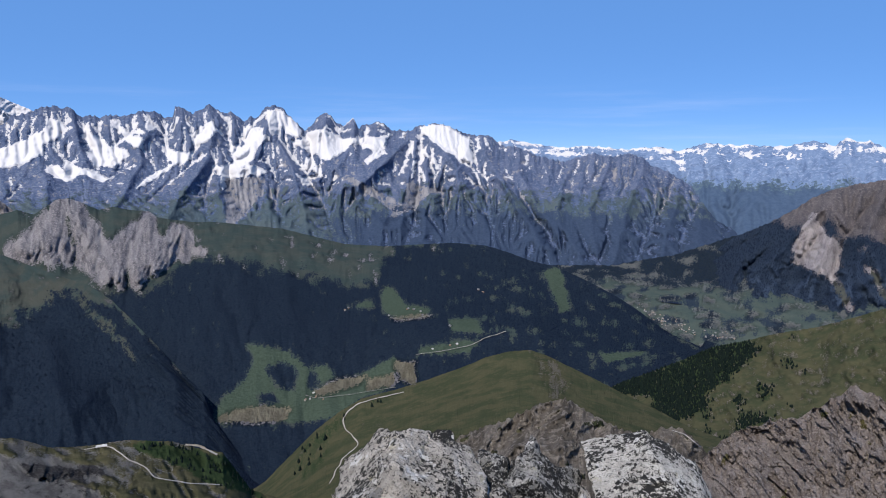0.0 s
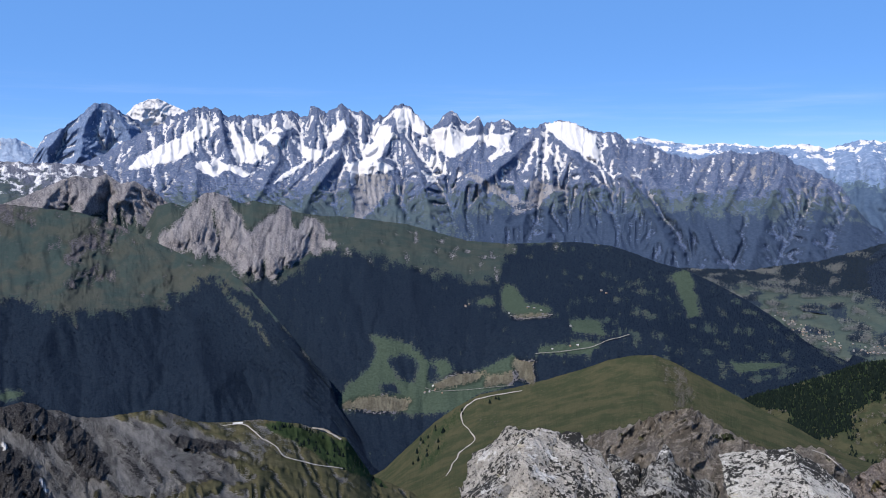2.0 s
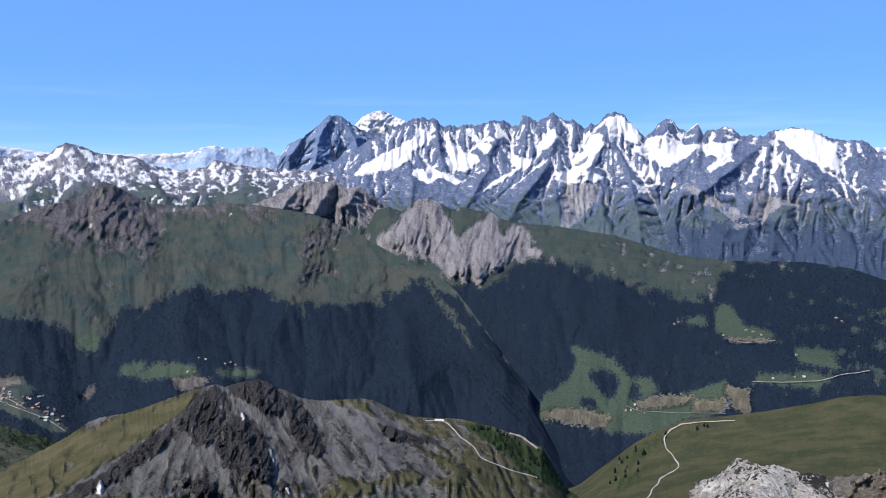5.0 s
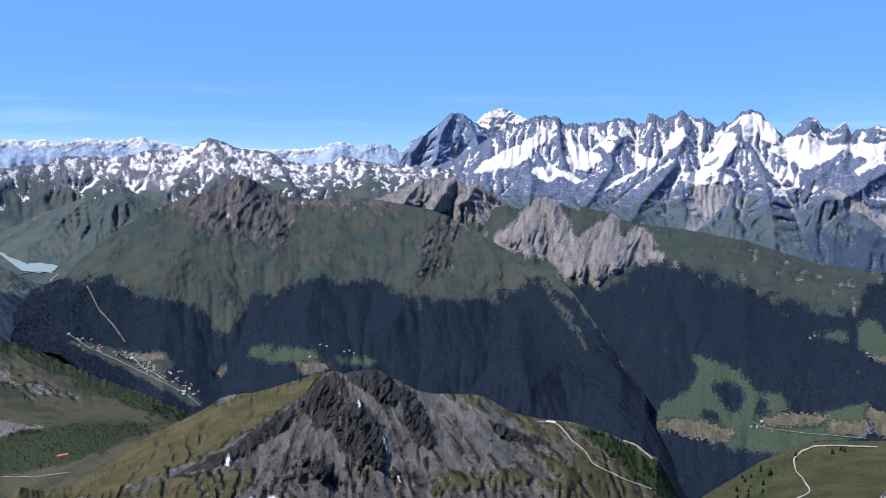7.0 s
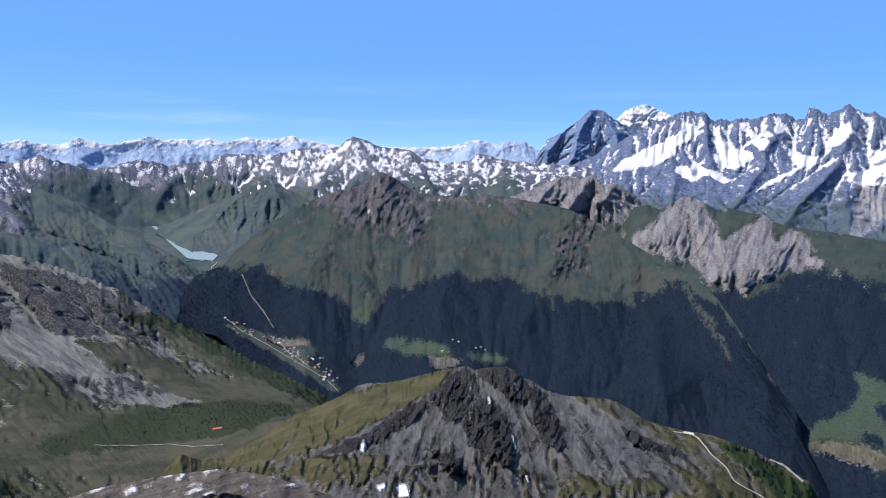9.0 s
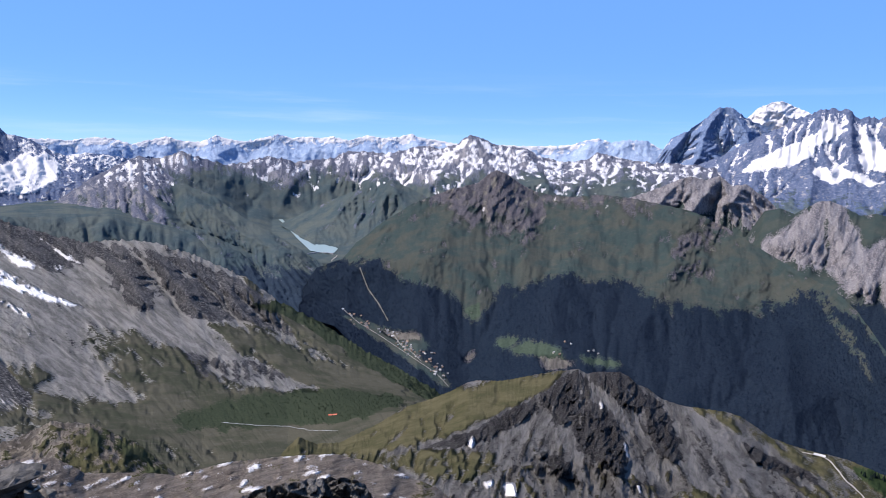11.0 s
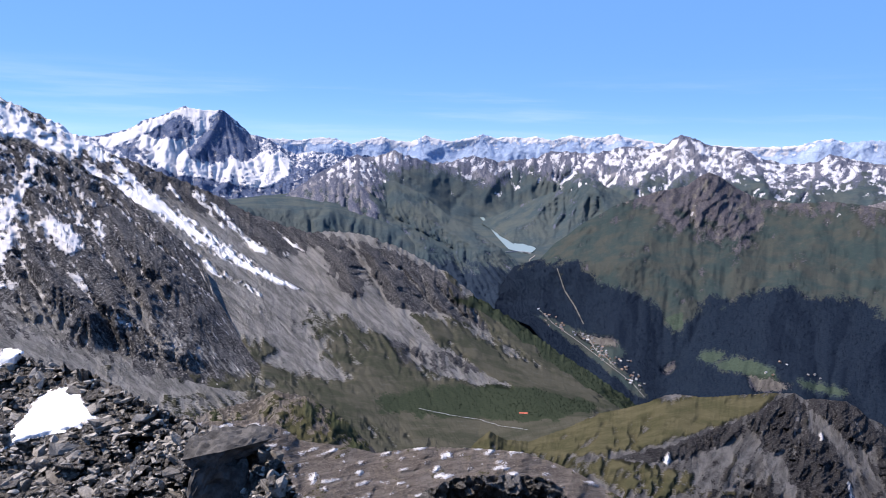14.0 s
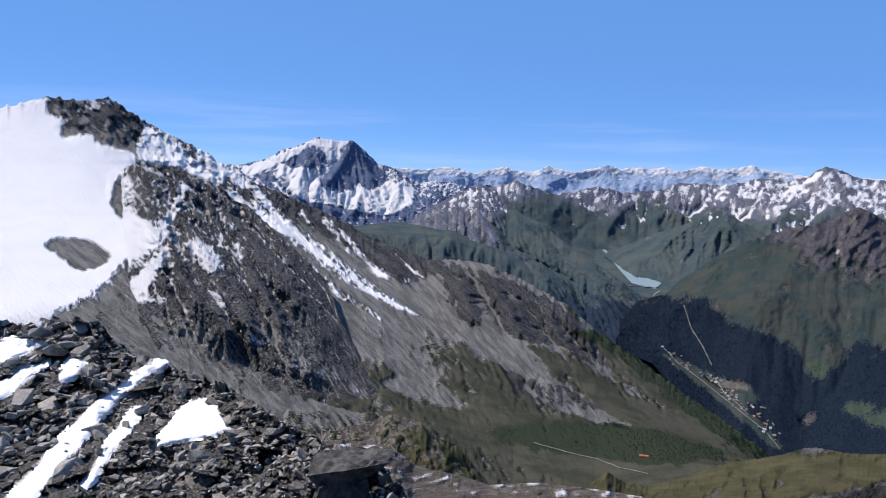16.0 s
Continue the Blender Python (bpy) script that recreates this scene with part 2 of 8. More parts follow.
hill_mat = terrain_material("alpine_meadow", 1.4, ((0.085, 0.075, 0.064), (0.165, 0.145, 0.125), (0.25, 0.225, 0.20)), ((0.17, 0.15, 0.125), (0.26, 0.235, 0.205)),
                            ((0.033, 0.039, 0.022), (0.052, 0.051, 0.029), (0.090, 0.080, 0.050)), ((0.016, 0.026, 0.014), (0.024, 0.036, 0.018)))
peak_mat = terrain_material("dark_schist_peak", 0.9, ((0.030, 0.029, 0.031), (0.062, 0.060, 0.061), (0.135, 0.13, 0.128)), ((0.120, 0.116, 0.112), (0.215, 0.208, 0.201)),
                            ((0.042, 0.042, 0.023), (0.062, 0.057, 0.033), (0.098, 0.086, 0.058)), ((0.018, 0.030, 0.014), (0.028, 0.040, 0.018)), 0.8)
rubble_mat = terrain_material("broken_schist", 0.10, ((0.110, 0.104, 0.096), (0.195, 0.184, 0.170), (0.32, 0.302, 0.28)), ((0.18, 0.167, 0.154), (0.27, 0.253, 0.236)),
                              ((0.07, 0.07, 0.03), (0.1, 0.09, 0.045), (0.14, 0.12, 0.07)), ((0.02, 0.03, 0.015), (0.03, 0.04, 0.02)), 0.8)
crag_mat = terrain_material("brown_schist_crag", 0.09, ((0.22, 0.185, 0.165), (0.32, 0.275, 0.25), (0.43, 0.38, 0.35)), ((0.2, 0.17, 0.15), (0.3, 0.26, 0.23)),
                            ((0.085, 0.085, 0.03), (0.12, 0.105, 0.05), (0.17, 0.14, 0.08)), ((0.02, 0.03, 0.015), (0.03, 0.04, 0.02)), 0.8)

bench_mat = terrain_material("brown_scree", 0.3, ((0.115, 0.098, 0.084), (0.18, 0.155, 0.135), (0.28, 0.245, 0.215)), ((0.15, 0.13, 0.112), (0.23, 0.202, 0.178)),
                             ((0.05, 0.052, 0.024), (0.075, 0.068, 0.034), (0.11, 0.095, 0.055)), ((0.02, 0.03, 0.015), (0.03, 0.04, 0.02)), 0.6)


# ---------------------------------------------------------------- land forms
def blur(x, k):
    for axis in (0, 1):
        pad = [(k, k) if i == axis else (0, 0) for i in (0, 1)]
        c = np.cumsum(np.pad(x, pad, mode="edge"), axis)
        c = np.concatenate([np.zeros_like(np.take(c, [0], axis)), c], axis)
        n = x.shape[axis]
        x = (np.take(c, range(2 * k + 1, 2 * k + 1 + n), axis) - np.take(c, range(n), axis)) / (2 * k + 1)
    return x


class Land:
    """A slope lofted from its foot to its crest. curves: (range in metres or its knots by yaw, height-angle knots by yaw), from the foot up."""

    def __init__(self, a0, a1, da, de, curves, relief=None, jag=0.0, jag_size=1.0, seed=1, back=3.0, soften=9):
        n = int((a1 - a0) / da) + 1
        a = np.linspace(a0, a1, n)
        es = [line(a, c[1]) for c in curves]
        rs = [line(a, c[0]) if isinstance(c[0], list) else np.full(n, float(c[0])) for c in curves]
        for k in range(1, len(es)):
            es[k] = np.maximum(es[k], es[k - 1] + 0.05)
        m = max(8, int(np.max(es[-1] - es[0]) / de))
        s = np.linspace(0, 1, m)
        lengths = [float(np.mean(es[k + 1] - es[k])) for k in range(len(es) - 1)]
        knots = np.concatenate([[0], np.cumsum(lengths)]) / sum(lengths)
        E, R = np.zeros((n, m)), np.zeros((n, m))
        for k in range(len(es) - 1):
            on = (s >= knots[k]) & (s <= knots[k + 1])
            t = ((s[on] - knots[k]) / (knots[k + 1] - knots[k]))[None]
            E[:, on] = es[k][:, None] * (1 - t) + es[k + 1][:, None] * t
            R[:, on] = rs[k][:, None] * (1 - t) + rs[k + 1][:, None] * t
        pad = min(soften, m // 3)
        if pad > 1:
            ker = np.ones(2 * pad + 1) / (2 * pad + 1)
            P = np.concatenate([np.repeat(R[:, :1], pad, 1), R, 2 * R[:, -1:] - R[:, -2:-pad - 2:-1]], 1)
            R = np.stack([np.convolve(p, ker, "valid") for p in P])
        if jag:
            j = (ridged(a / jag_size, a * 0 + seed * 3.7, 5, seed) - 0.45) * jag
            E = E + j[:, None] * s[None] ** 14
        A = np.repeat(a[:, None], m, 1)
        S = np.repeat(s[None], n, 0)
        h = relief(A, E, S) if relief else np.zeros_like(A)
        self.c = None
        if isinstance(h, tuple):
            h, self.c = h
        self.a, self.A, self.E, self.S, self.h = a, A, E, S, h
        self.R = R * (1 + h)
        self.back = back

    def at(self, a, e, lift=0.0):
        """The place on the slope at yaw a and height angle e."""
        x = np.clip((a - self.a[0]) / (self.a[1] - self.a[0]), 0, len(self.a) - 1.001)
        i, f = int(x), x - int(x)
        r = [np.interp(e, self.E[k], self.R[k]) for k in (i, i + 1)]
        r = (r[0] * (1 - f) + r[1] * f) * (1 - lift)
        t = radians(a)
        return Vector((-r * math.sin(t), r * math.cos(t), r * math.tan(radians(e))))

    def build(self, name, material, cover=None, label="", category="mountain", kind="structure", smooth=True, lean=0.0, lay=None, facets=False):
        A, E, R = self.A, self.E, self.R
        n, m = A.shape
        rows = 5
        fall = np.linspace(0, 1, rows + 1)[1:]
        Eb = E[:, -1:] - self.back * fall[None] ** 1.3
        Rb = R[:, -1:] * (1 + 0.14 * fall[None])
        A2, E2, R2 = np.concatenate([A, np.repeat(A[:, -1:], rows, 1)], 1), np.concatenate([E, Eb], 1), np.concatenate([R, Rb], 1)
        t, u = np.radians(A2), np.radians(E2)
        co = np.stack([-R2 * np.sin(t), R2 * np.cos(t), R2 * np.tan(u)], -1).reshape(-1, 3)
        M = m + rows
        idx = np.arange(n * M).reshape(n, M)
        q = np.stack([idx[:-1, :-1], idx[:-1, 1:], idx[1:, 1:], idx[1:, :-1]], -1).reshape(-1, 4)[:, ::-1]
        me = grid_mesh(name, co, q, smooth)
        normals = np.empty(len(co) * 3, np.float32)
        me.vertices.foreach_get("normal", normals)
        normals = normals.reshape(-1, 3)
        bpy.data.meshes.remove(me)
        masks = (cover(A, E, self.S, self.h) if self.c is None else cover(A, E, self.S, self.h, self.c)) if cover else {}
        soft = {"snow": 1, "forest": 3, "grass": 2, "scree": 1}
        masks = {k: blur(np.array(np.broadcast_to(v, A.shape), float), soft[k]) for k, v in masks.items()}
        full = {k: np.concatenate([v, np.repeat(v[:, -1:], rows, 1)], 1).ravel() for k, v in masks.items()}
        self.masks = masks
        zero = np.zeros(n * M)
        rgba = np.stack([full.get("snow", zero), full.get("grass", zero), full.get("forest", zero), zero + 1], -1).astype(np.float32)
        scree = full.get("scree", zero).astype(np.float32)
        U, V = lay or (A + lean * E, E)
        turn = float(np.mean(R)) * math.pi / 180
        flow = np.stack([U * turn, V * turn, 0 * U], -1)
        flow = np.concatenate([flow, np.repeat(flow[:, -1:], rows, 1)], 1).reshape(-1, 3).astype(np.float32)
        # each face belongs to the cover that lies uppermost on it
        kind_of = np.zeros(len(q), int)
        for k, key in enumerate(("scree", "grass", "forest", "snow"), 1):
            if key in full:
                kind_of[full[key][q].mean(1) > 0.5] = k
        top = tagged(new(name), label, category, "", kind)
        for k, piece in enumerate(("rock_face", "scree_slope", "grass_slope", "forest_floor", "snowfield")):
            faces = q[kind_of == k]
            if len(faces) == 0:
                continue
            used, local = np.unique(faces, return_inverse=True)
            even = smooth and not (facets and k == 0)
            me = grid_mesh(piece, co[used], local.reshape(-1, 4), even)
            if even:
                me.normals_split_custom_set_from_vertices(normals[used].tolist())
            me.attributes.new("cover", "FLOAT_COLOR", "POINT").data.foreach_set("color", rgba[used].ravel())
            me.attributes.new("scree", "FLOAT", "POINT").data.foreach_set("value", scree[used])
            me.attributes.new("lay", "FLOAT_VECTOR", "POINT").data.foreach_set("vector", flow[used].ravel())
            me.materials.append(material)
            ob = new(piece, me)
            ob.parent = top
            ob["kind"] = "stuff"
        return top


def grid_mesh(name, co, quads, smooth=True):
    me = bpy.data.meshes.new(name)
    me.vertices.add(len(co))
    me.vertices.foreach_set("co", co.astype(np.float32).ravel())
    me.loops.add(quads.size)
    me.loops.foreach_set("vertex_index", quads.astype(np.int32).ravel())
    me.polygons.add(len(quads))
    me.polygons.foreach_set("loop_start", np.arange(0, quads.size, quads.shape[1], dtype=np.int32))
    me.polygons.foreach_set("use_smooth", np.full(len(quads), smooth))
    me.update(calc_edges=True)
    return me


def gullies(amp, wide, tall, seed, shear=0.0, octaves=6, warp=0.5, gain=0.42):
    """Ribs and gullies that run down a face; wide, tall: their size in degrees. Ribs stand nearer to the eye."""
    def relief(a, e, s):
        w = warp * wide * fbm(a / (wide * 1.6), e / (wide * 1.6), 3, seed + 90)
        x = (a + shear * e + w) / wide
        return amp * (0.45 - ridged(x, e / tall, octaves, seed, gain)) + 0.07 * amp * fbm(a / wide * 5, e / wide * 5, 3, seed + 7)
    return relief


def mountain(amp, wide, tall, seed, shear=0.0, lean=0.8, fine=1.0, edge=0.45):
    """Main ribs with side ribs that branch off on both flanks. Returns the relief and the hollows (0 on ribs, 1 in gullies)."""
    def relief(a, e, s):
        w = 0.45 * wide * fbm(a / (wide * 1.5), e / (wide * 1.5), 3, seed + 90)
        u, v = a + shear * e + w, e / tall
        p1 = perlin(u / wide, v, seed)

        def flanks(p, size, run, k):
            """Ribs leaning one way on one flank and the other way on the other."""
            m = step(-0.06, 0.06, p)
            x, y = perlin((u - lean * e) / size, e / run, seed + k), perlin((u + lean * e) / size, e / run + 9.7, seed + k + 1)
            return np.where(np.abs(x) < 9, (1 - np.abs(x)) ** 1.6 * m + (1 - np.abs(y)) ** 1.6 * (1 - m), 0), x * m + y * (1 - m)
        r1 = (1 - np.abs(p1)) ** 1.6
        r2, p2 = flanks(p1, wide * 0.38, tall * 0.5, 11)
        r3 = ridged((u + 0.12 * wide * p2) / (wide * 0.17), e / (wide * 0.26), 3, seed + 13, 0.55) * 1.15
        u3 = u
        r4 = ridged(u3 / (wide * 0.055), e / (wide * 0.09), 3, seed + 3, 0.55)
        total = (r1 - 0.6) + 0.40 * (r2 - 0.6) + 0.22 * fine * (r3 - 0.55) + 0.10 * fine * (r4 - 0.5)
        hollow = 1 - (0.25 * r1 + 0.30 * r2 + 0.25 * r3 + 0.2 * r4)
        return -amp * total * (edge + (1 - edge) * step(1.0, 0.8, s)), hollow
    return relief


def shifted(z, dx, dy, fill):
    """z moved by one cell, its far side filled."""
    out = np.full_like(z, fill)
    n, m = z.shape
    out[max(0, -dx):n - max(0, dx), max(0, -dy):m - max(0, dy)] = z[max(0, dx):n - max(0, -dx), max(0, dy):m - max(0, -dy)]
    return out


def carve(z, rounds, rate, soft):
    """Running water cuts its valleys into a height field. Returns the heights and the area drained through each cell."""
    n, m = z.shape
    idx = np.arange(n * m).reshape(n, m)
    area = np.ones(n * m)
    around = [(dx, dy, math.hypot(dx, dy)) for dx in (-1, 0, 1) for dy in (-1, 0, 1) if dx or dy]
    moved = [shifted(idx, dx, dy, 0) for dx, dy, d in around]
    for _ in range(rounds):
        best, rec = np.zeros((n, m)), idx.copy()
        for (dx, dy, d), other in zip(around, moved):
            fall = (z - shifted(z, dx, dy, 1e9)) / d
            steeper = fall > best
            best, rec = np.where(steeper, fall, best), np.where(steeper, other, rec)
        to = rec.ravel()
        area = 1 + np.bincount(to, np.where(to != idx.ravel(), area, 0), n * m)
        lower = z.ravel()[to].reshape(n, m)
        cut = np.maximum(z - rate * np.sqrt(area.reshape(n, m)) * best, np.minimum(z, lower + 0.02))
        pad = np.pad(cut, 1, mode="edge")
        cut = cut + soft * (pad[2:, 1:-1] + pad[:-2, 1:-1] + pad[1:-1, 2:] + pad[1:-1, :-2] - 4 * cut)
        cut[:, 0] = z[:, 0]
        z = cut
    return z, area.reshape(n, m)


def eroded(amp, cell, seed, rounds=110, rate=0.045, rough=1.0, shear=0.0, grain=0.16, tilt=0.4, soft=0.03, ribs=None, gain=0.0):
    """Ribs and branching gullies cut by water into the slope itself; cell in degrees, shear tips the fall line sideways.
    Returns the relief and the hollows (about 0.2 on ribs, 0.36 on the whole, 0.7 in gullies)."""
    kept = {}

    def relief(a, e, s):
        if kept.get("key") == (id(a), id(e)):
            return kept["out"]
        n, m = a.shape
        da, de = float(a[1, 0] - a[0, 0]), float(np.mean(e[:, -1] - e[:, 0])) / (m - 1)
        nx, ny = int((n - 1) * da / cell) + 1, max(14, int((m - 1) * de / cell) + 1)
        x, y = np.linspace(0, n - 1, nx), np.linspace(0, m - 1, ny)

        def sample(f):
            i, j = np.minimum(x.astype(int), n - 2), np.minimum(y.astype(int), m - 2)
            u, v = (x - i)[:, None], (y - j)[None]
            return (f[i][:, j] * (1 - u) + f[i + 1][:, j] * u) * (1 - v) + (f[i][:, j + 1] * (1 - u) + f[i + 1][:, j + 1] * u) * v
        ca, ce = sample(a), sample(e)
        base = tilt * (ce + shear * ca) / cell
        z = base + rough * (11 * fbm(ca / (cell * 26), ce / (cell * 26), 2, seed) + 3.5 * fbm(ca / (cell * 8), ce / (cell * 8), 4, seed + 5, 0.6))
        if ribs is not None:
            z = z + gain * rib_field(ca, ce, ribs) / cell
        z, area = carve(z, rounds, rate, soft)
        d = base - z
        real = d - d.mean()
        d = d - blur(d, max(6, ny // 3))
        wide, close = blur(d * 0 + z, 4) - z, blur(z, 1) - z
        flow = np.log(area) / math.log(400)

        def spread(f):
            i = np.minimum((np.arange(n) * (nx - 1) / (n - 1)).astype(int), nx - 2)
            j = np.minimum((np.arange(m) * (ny - 1) / (m - 1)).astype(int), ny - 2)
            u, v = (np.arange(n) * (nx - 1) / (n - 1) - i)[:, None], (np.arange(m) * (ny - 1) / (m - 1) - j)[None]
            return (f[i][:, j] * (1 - u) + f[i + 1][:, j] * u) * (1 - v) + (f[i][:, j + 1] * (1 - u) + f[i + 1][:, j + 1] * u) * v
        d, wide, close, flow = (spread(f / (np.std(f) + 1e-9)) for f in (d, wide, close, flow - flow.mean()))
        d = blur(d, 1) if ribs is None else blur(spread(real), 1) * cell * 0.01745 / 0.45
        crags = ridged((a + (0.5 * cell * d if ribs is None else 0)) / (cell * 3.2), e / (cell * 4.4), 4, seed + 9, 0.55)
        hollow = np.clip(0.36 + 0.10 * np.clip(wide, -2, 2.5) + 0.05 * np.clip(close, -2, 2) + 0.04 * np.clip(flow, -1, 2.5) - 0.10 * (crags - 0.5), 0, 1)
        kept["key"], kept["out"], kept["hold"] = (id(a), id(e)), (amp * (0.45 * np.clip(d, -2.4, 2.4) + grain * 2 * (0.5 - crags)) * (0.5 + 0.5 * step(1.0, 0.85, s)), hollow), (a, e)
        return kept["out"]
    return relief


def rib_field(a, e, ribs):
    """How far named ribs stand out, in degrees. ribs: half widths at head and foot, and the crest line (yaw, height angle)."""
    best = np.zeros(a.shape)
    for w0, w1, crest in ribs:
        crest = sorted(crest, key=lambda k: k[1])
        es, az = [k[1] for k in crest], [k[0] for k in crest]
        lo, hi = es[0], es[-1]
        w = w0 + (w1 - w0) * np.clip((hi - e) / (hi - lo), 0, 1)
        wander = 0.25 * w * fbm(a / (w0 + w1), e / (w0 + w1), 3, 77)
        q = (w - np.abs(a + wander - np.interp(e, es, az))) * step(hi + 0.25, hi - 0.05, e) * step(lo - 1.4 * w1 - 0.5, lo + 0.3 * w1, e)
        best = np.maximum(best, q)
    return best


def sculpt(cell, seed, ribs, gain=0.9, rounds=70, rate=0.045, rough=0.5, shear=0.0, grain=0.004, tilt=0.4, soft=0.02):
    """A face built on its named ribs, then cut by water. Returns the relief and the hollows, as eroded() does."""
    return eroded(1.0, cell, seed, rounds, rate, rough, shear, grain, tilt, soft, ribs, gain)


def both(first, second):
    """Broad forms with finer ones cut into them."""
    def relief(a, e, s):
        (h1, c1), (h2, c2) = first(a, e, s), second(a, e, s)
        return h1 + h2, 0.45 * c1 + 0.55 * c2
    return relief


def near_patch(a, e, corners, k=10, rough=0.3, size=1.0):
    """A patch with a wide soft edge, to lean a cover towards a place."""
    return blur(inside(a, e, corners, rough, 5, size), k)

# ---------------------------------------------------------------- ground sheet under everything
def make_ground():
    n, rr = 240, np.concatenate([[0.002, 1, 2, 3, 4.5, 6.5], np.geomspace(9, 4950, 60)])
    t = np.linspace(0, 2 * math.pi, n, endpoint=False)
    low = np.interp(np.log(rr), np.log([0.002, 2, 4, 8, 20, 60, 200, 500, 1000, 2000, 3000, 4950]), [-1.7, -1.8, -2.4, -5.4, -14, -44, -145, -330, -560, -640, -560, -380])
    T, Z = np.meshgrid(t, low, indexing="ij")
    X, Y = -np.sin(T) * rr[None], np.cos(T) * rr[None]
    Z = Z * (1 + 0.05 * fbm(X / (rr[None] + 3) * 5 + 9, Y / (rr[None] + 3) * 5, 4, 3))
    m = len(rr)
    idx = np.arange(n * m).reshape(n, m)
    nxt = np.roll(idx, -1, 0)
    q = np.stack([idx[:, :-1], idx[:, 1:], nxt[:, 1:], nxt[:, :-1]], -1).reshape(-1, 4)[:, ::-1]
    me = grid_mesh("ground", np.stack([X, Y, Z], -1).reshape(-1, 3), q)
    rock = (rr < 40).astype(float)
    grass = np.broadcast_to(1 - rock, (n, m)).ravel()
    z = np.zeros(n * m)
    me.attributes.new("cover", "FLOAT_COLOR", "POINT").data.foreach_set("color", np.stack([z, grass, z, z + 1], -1).astype(np.float32).ravel())
    me.attributes.new("scree", "FLOAT", "POINT").data.foreach_set("value", z.astype(np.float32))
    me.materials.append(hill_mat)
    tagged(new("ground", me), "rocky summit ground falling to green valleys", "ground", "", "structure")


make_ground()

# ---------------------------------------------------------------- the far ranges
def far_snow(a, e, s, h, c):
    depth = line(a, FAR_EAST) - e
    return {"snow": step(0.40, 0.60, 0.84 - 0.75 * depth + 1.1 * (c - 0.36) + 0.34 * nz((a + e) / 0.4, e / 0.22, 5, 21, 0.65) - 0.30 * step(50, 44, a))}


FAR_EAST = [(57.02, 0.11), (58.16, 0.32), (59.76, 0.51), (60.69, 0.82), (61.83, 0.56), (62.98, 0.45), (64.38, 0.65), (65.76, 0.21), (67.16, 0.5), (68.09, 0.35), (69.25, 0.46), (70.41, 0.3), (71.34, 0.6), (72.27, 0.35), (74.11, -0.05), (75.48, 0.19), (76.16, 0.41), (77.3, -0.12), (78.65, -0.1), (79.76, 0.24), (80.42, 0.09), (82.19, -0.39), (83.48, 0.02), (84.75, 0.08), (86.44, -0.21), (87.68, -0.07)]
FAR_EAST = FAR_EAST + [(92, -0.2), (87.8, -0.1), (50.5, 0.02), (47.7, 0.15), (46.3, 0.63), (45.4, 0.73), (44.5, 0.42), (43.1, 0.67), (41.7, 0.6), (40.8, 0.02), (37, -0.6)]
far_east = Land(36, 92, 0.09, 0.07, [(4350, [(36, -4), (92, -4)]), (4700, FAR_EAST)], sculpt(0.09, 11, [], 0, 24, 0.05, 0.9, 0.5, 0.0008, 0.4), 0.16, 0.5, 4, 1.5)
far_east.build("far_mountain_range", far_mat, far_snow, "distant mountain range capped with snow, blue haze in its colour", "mountain range", "thing")

FAR_WEST = [(-36, 0.2), (-32.5, 0.1), (-31.5, 0.62), (-30.7, 0.62), (-30.1, 0.9), (-29.5, 0.3), (-28, 0.64), (-26.6, 0.3), (-25, 0.24), (-24, 0.32), (-20.7, 0.5), (-18.7, -0.1), (-17.2, 0.25), (-14.8, 0.05), (-11.7, 0.35), (-10, 0.17), (-7.2, 0.5), (-5.6, 0.86), (-4.7, 0.63), (-2, 0.2)]


def west_cover(a, e, s, h, c):
    n, f = nz(a / 1.3, e / 0.35, 5, 23), nz(a / 0.35, e / 0.14, 4, 24, 0.7)
    depth = line(a, FAR_WEST) - e
    ledges = step(0.42, 0.62, 0.62 - 0.34 * depth + 0.28 * f + 0.16 * n + 0.9 * (c - 0.36) + 0.22 * np.sin((e - 0.05 * a) * 9 + 2.2 * n))
    return {"snow": ledges * step(2.4, 1.2, depth), "grass": step(-1.9, -3.0, e + 0.6 * n), "forest": step(-2.4, -3.4, e + 0.9 * n + 0.4 * f)}


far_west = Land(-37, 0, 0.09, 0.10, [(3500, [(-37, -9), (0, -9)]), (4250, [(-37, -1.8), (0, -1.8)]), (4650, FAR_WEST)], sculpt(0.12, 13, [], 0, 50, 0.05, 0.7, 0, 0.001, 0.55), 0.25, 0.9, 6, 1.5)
far_west.build("far_mountain_range", west_mat, west_cover, "long range with snow ledges above dark wooded flanks, haze in its colour", "mountain range", "thing")

# ---------------------------------------------------------------- the high snow dome and the dark peak before it
dome = Land(26, 37.5, 0.06, 0.06, [(4450, [(26, -2), (38, -2)]), (4620, [(26, 1), (28, 1.77), (29.9, 2.55), (30.7, 2.88), (31.6, 3.3), (32.3, 3.62), (33, 3.56), (33.9, 3.15), (34.5, 2.5), (35.7, 1.7), (38, 0)])], mountain(0.016, 1.4, 1.8, 15), 0.1, 0.6, 3, 2)
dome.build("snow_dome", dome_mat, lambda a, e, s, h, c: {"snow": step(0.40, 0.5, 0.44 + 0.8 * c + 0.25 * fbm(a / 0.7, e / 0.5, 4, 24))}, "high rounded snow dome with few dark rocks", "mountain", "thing")
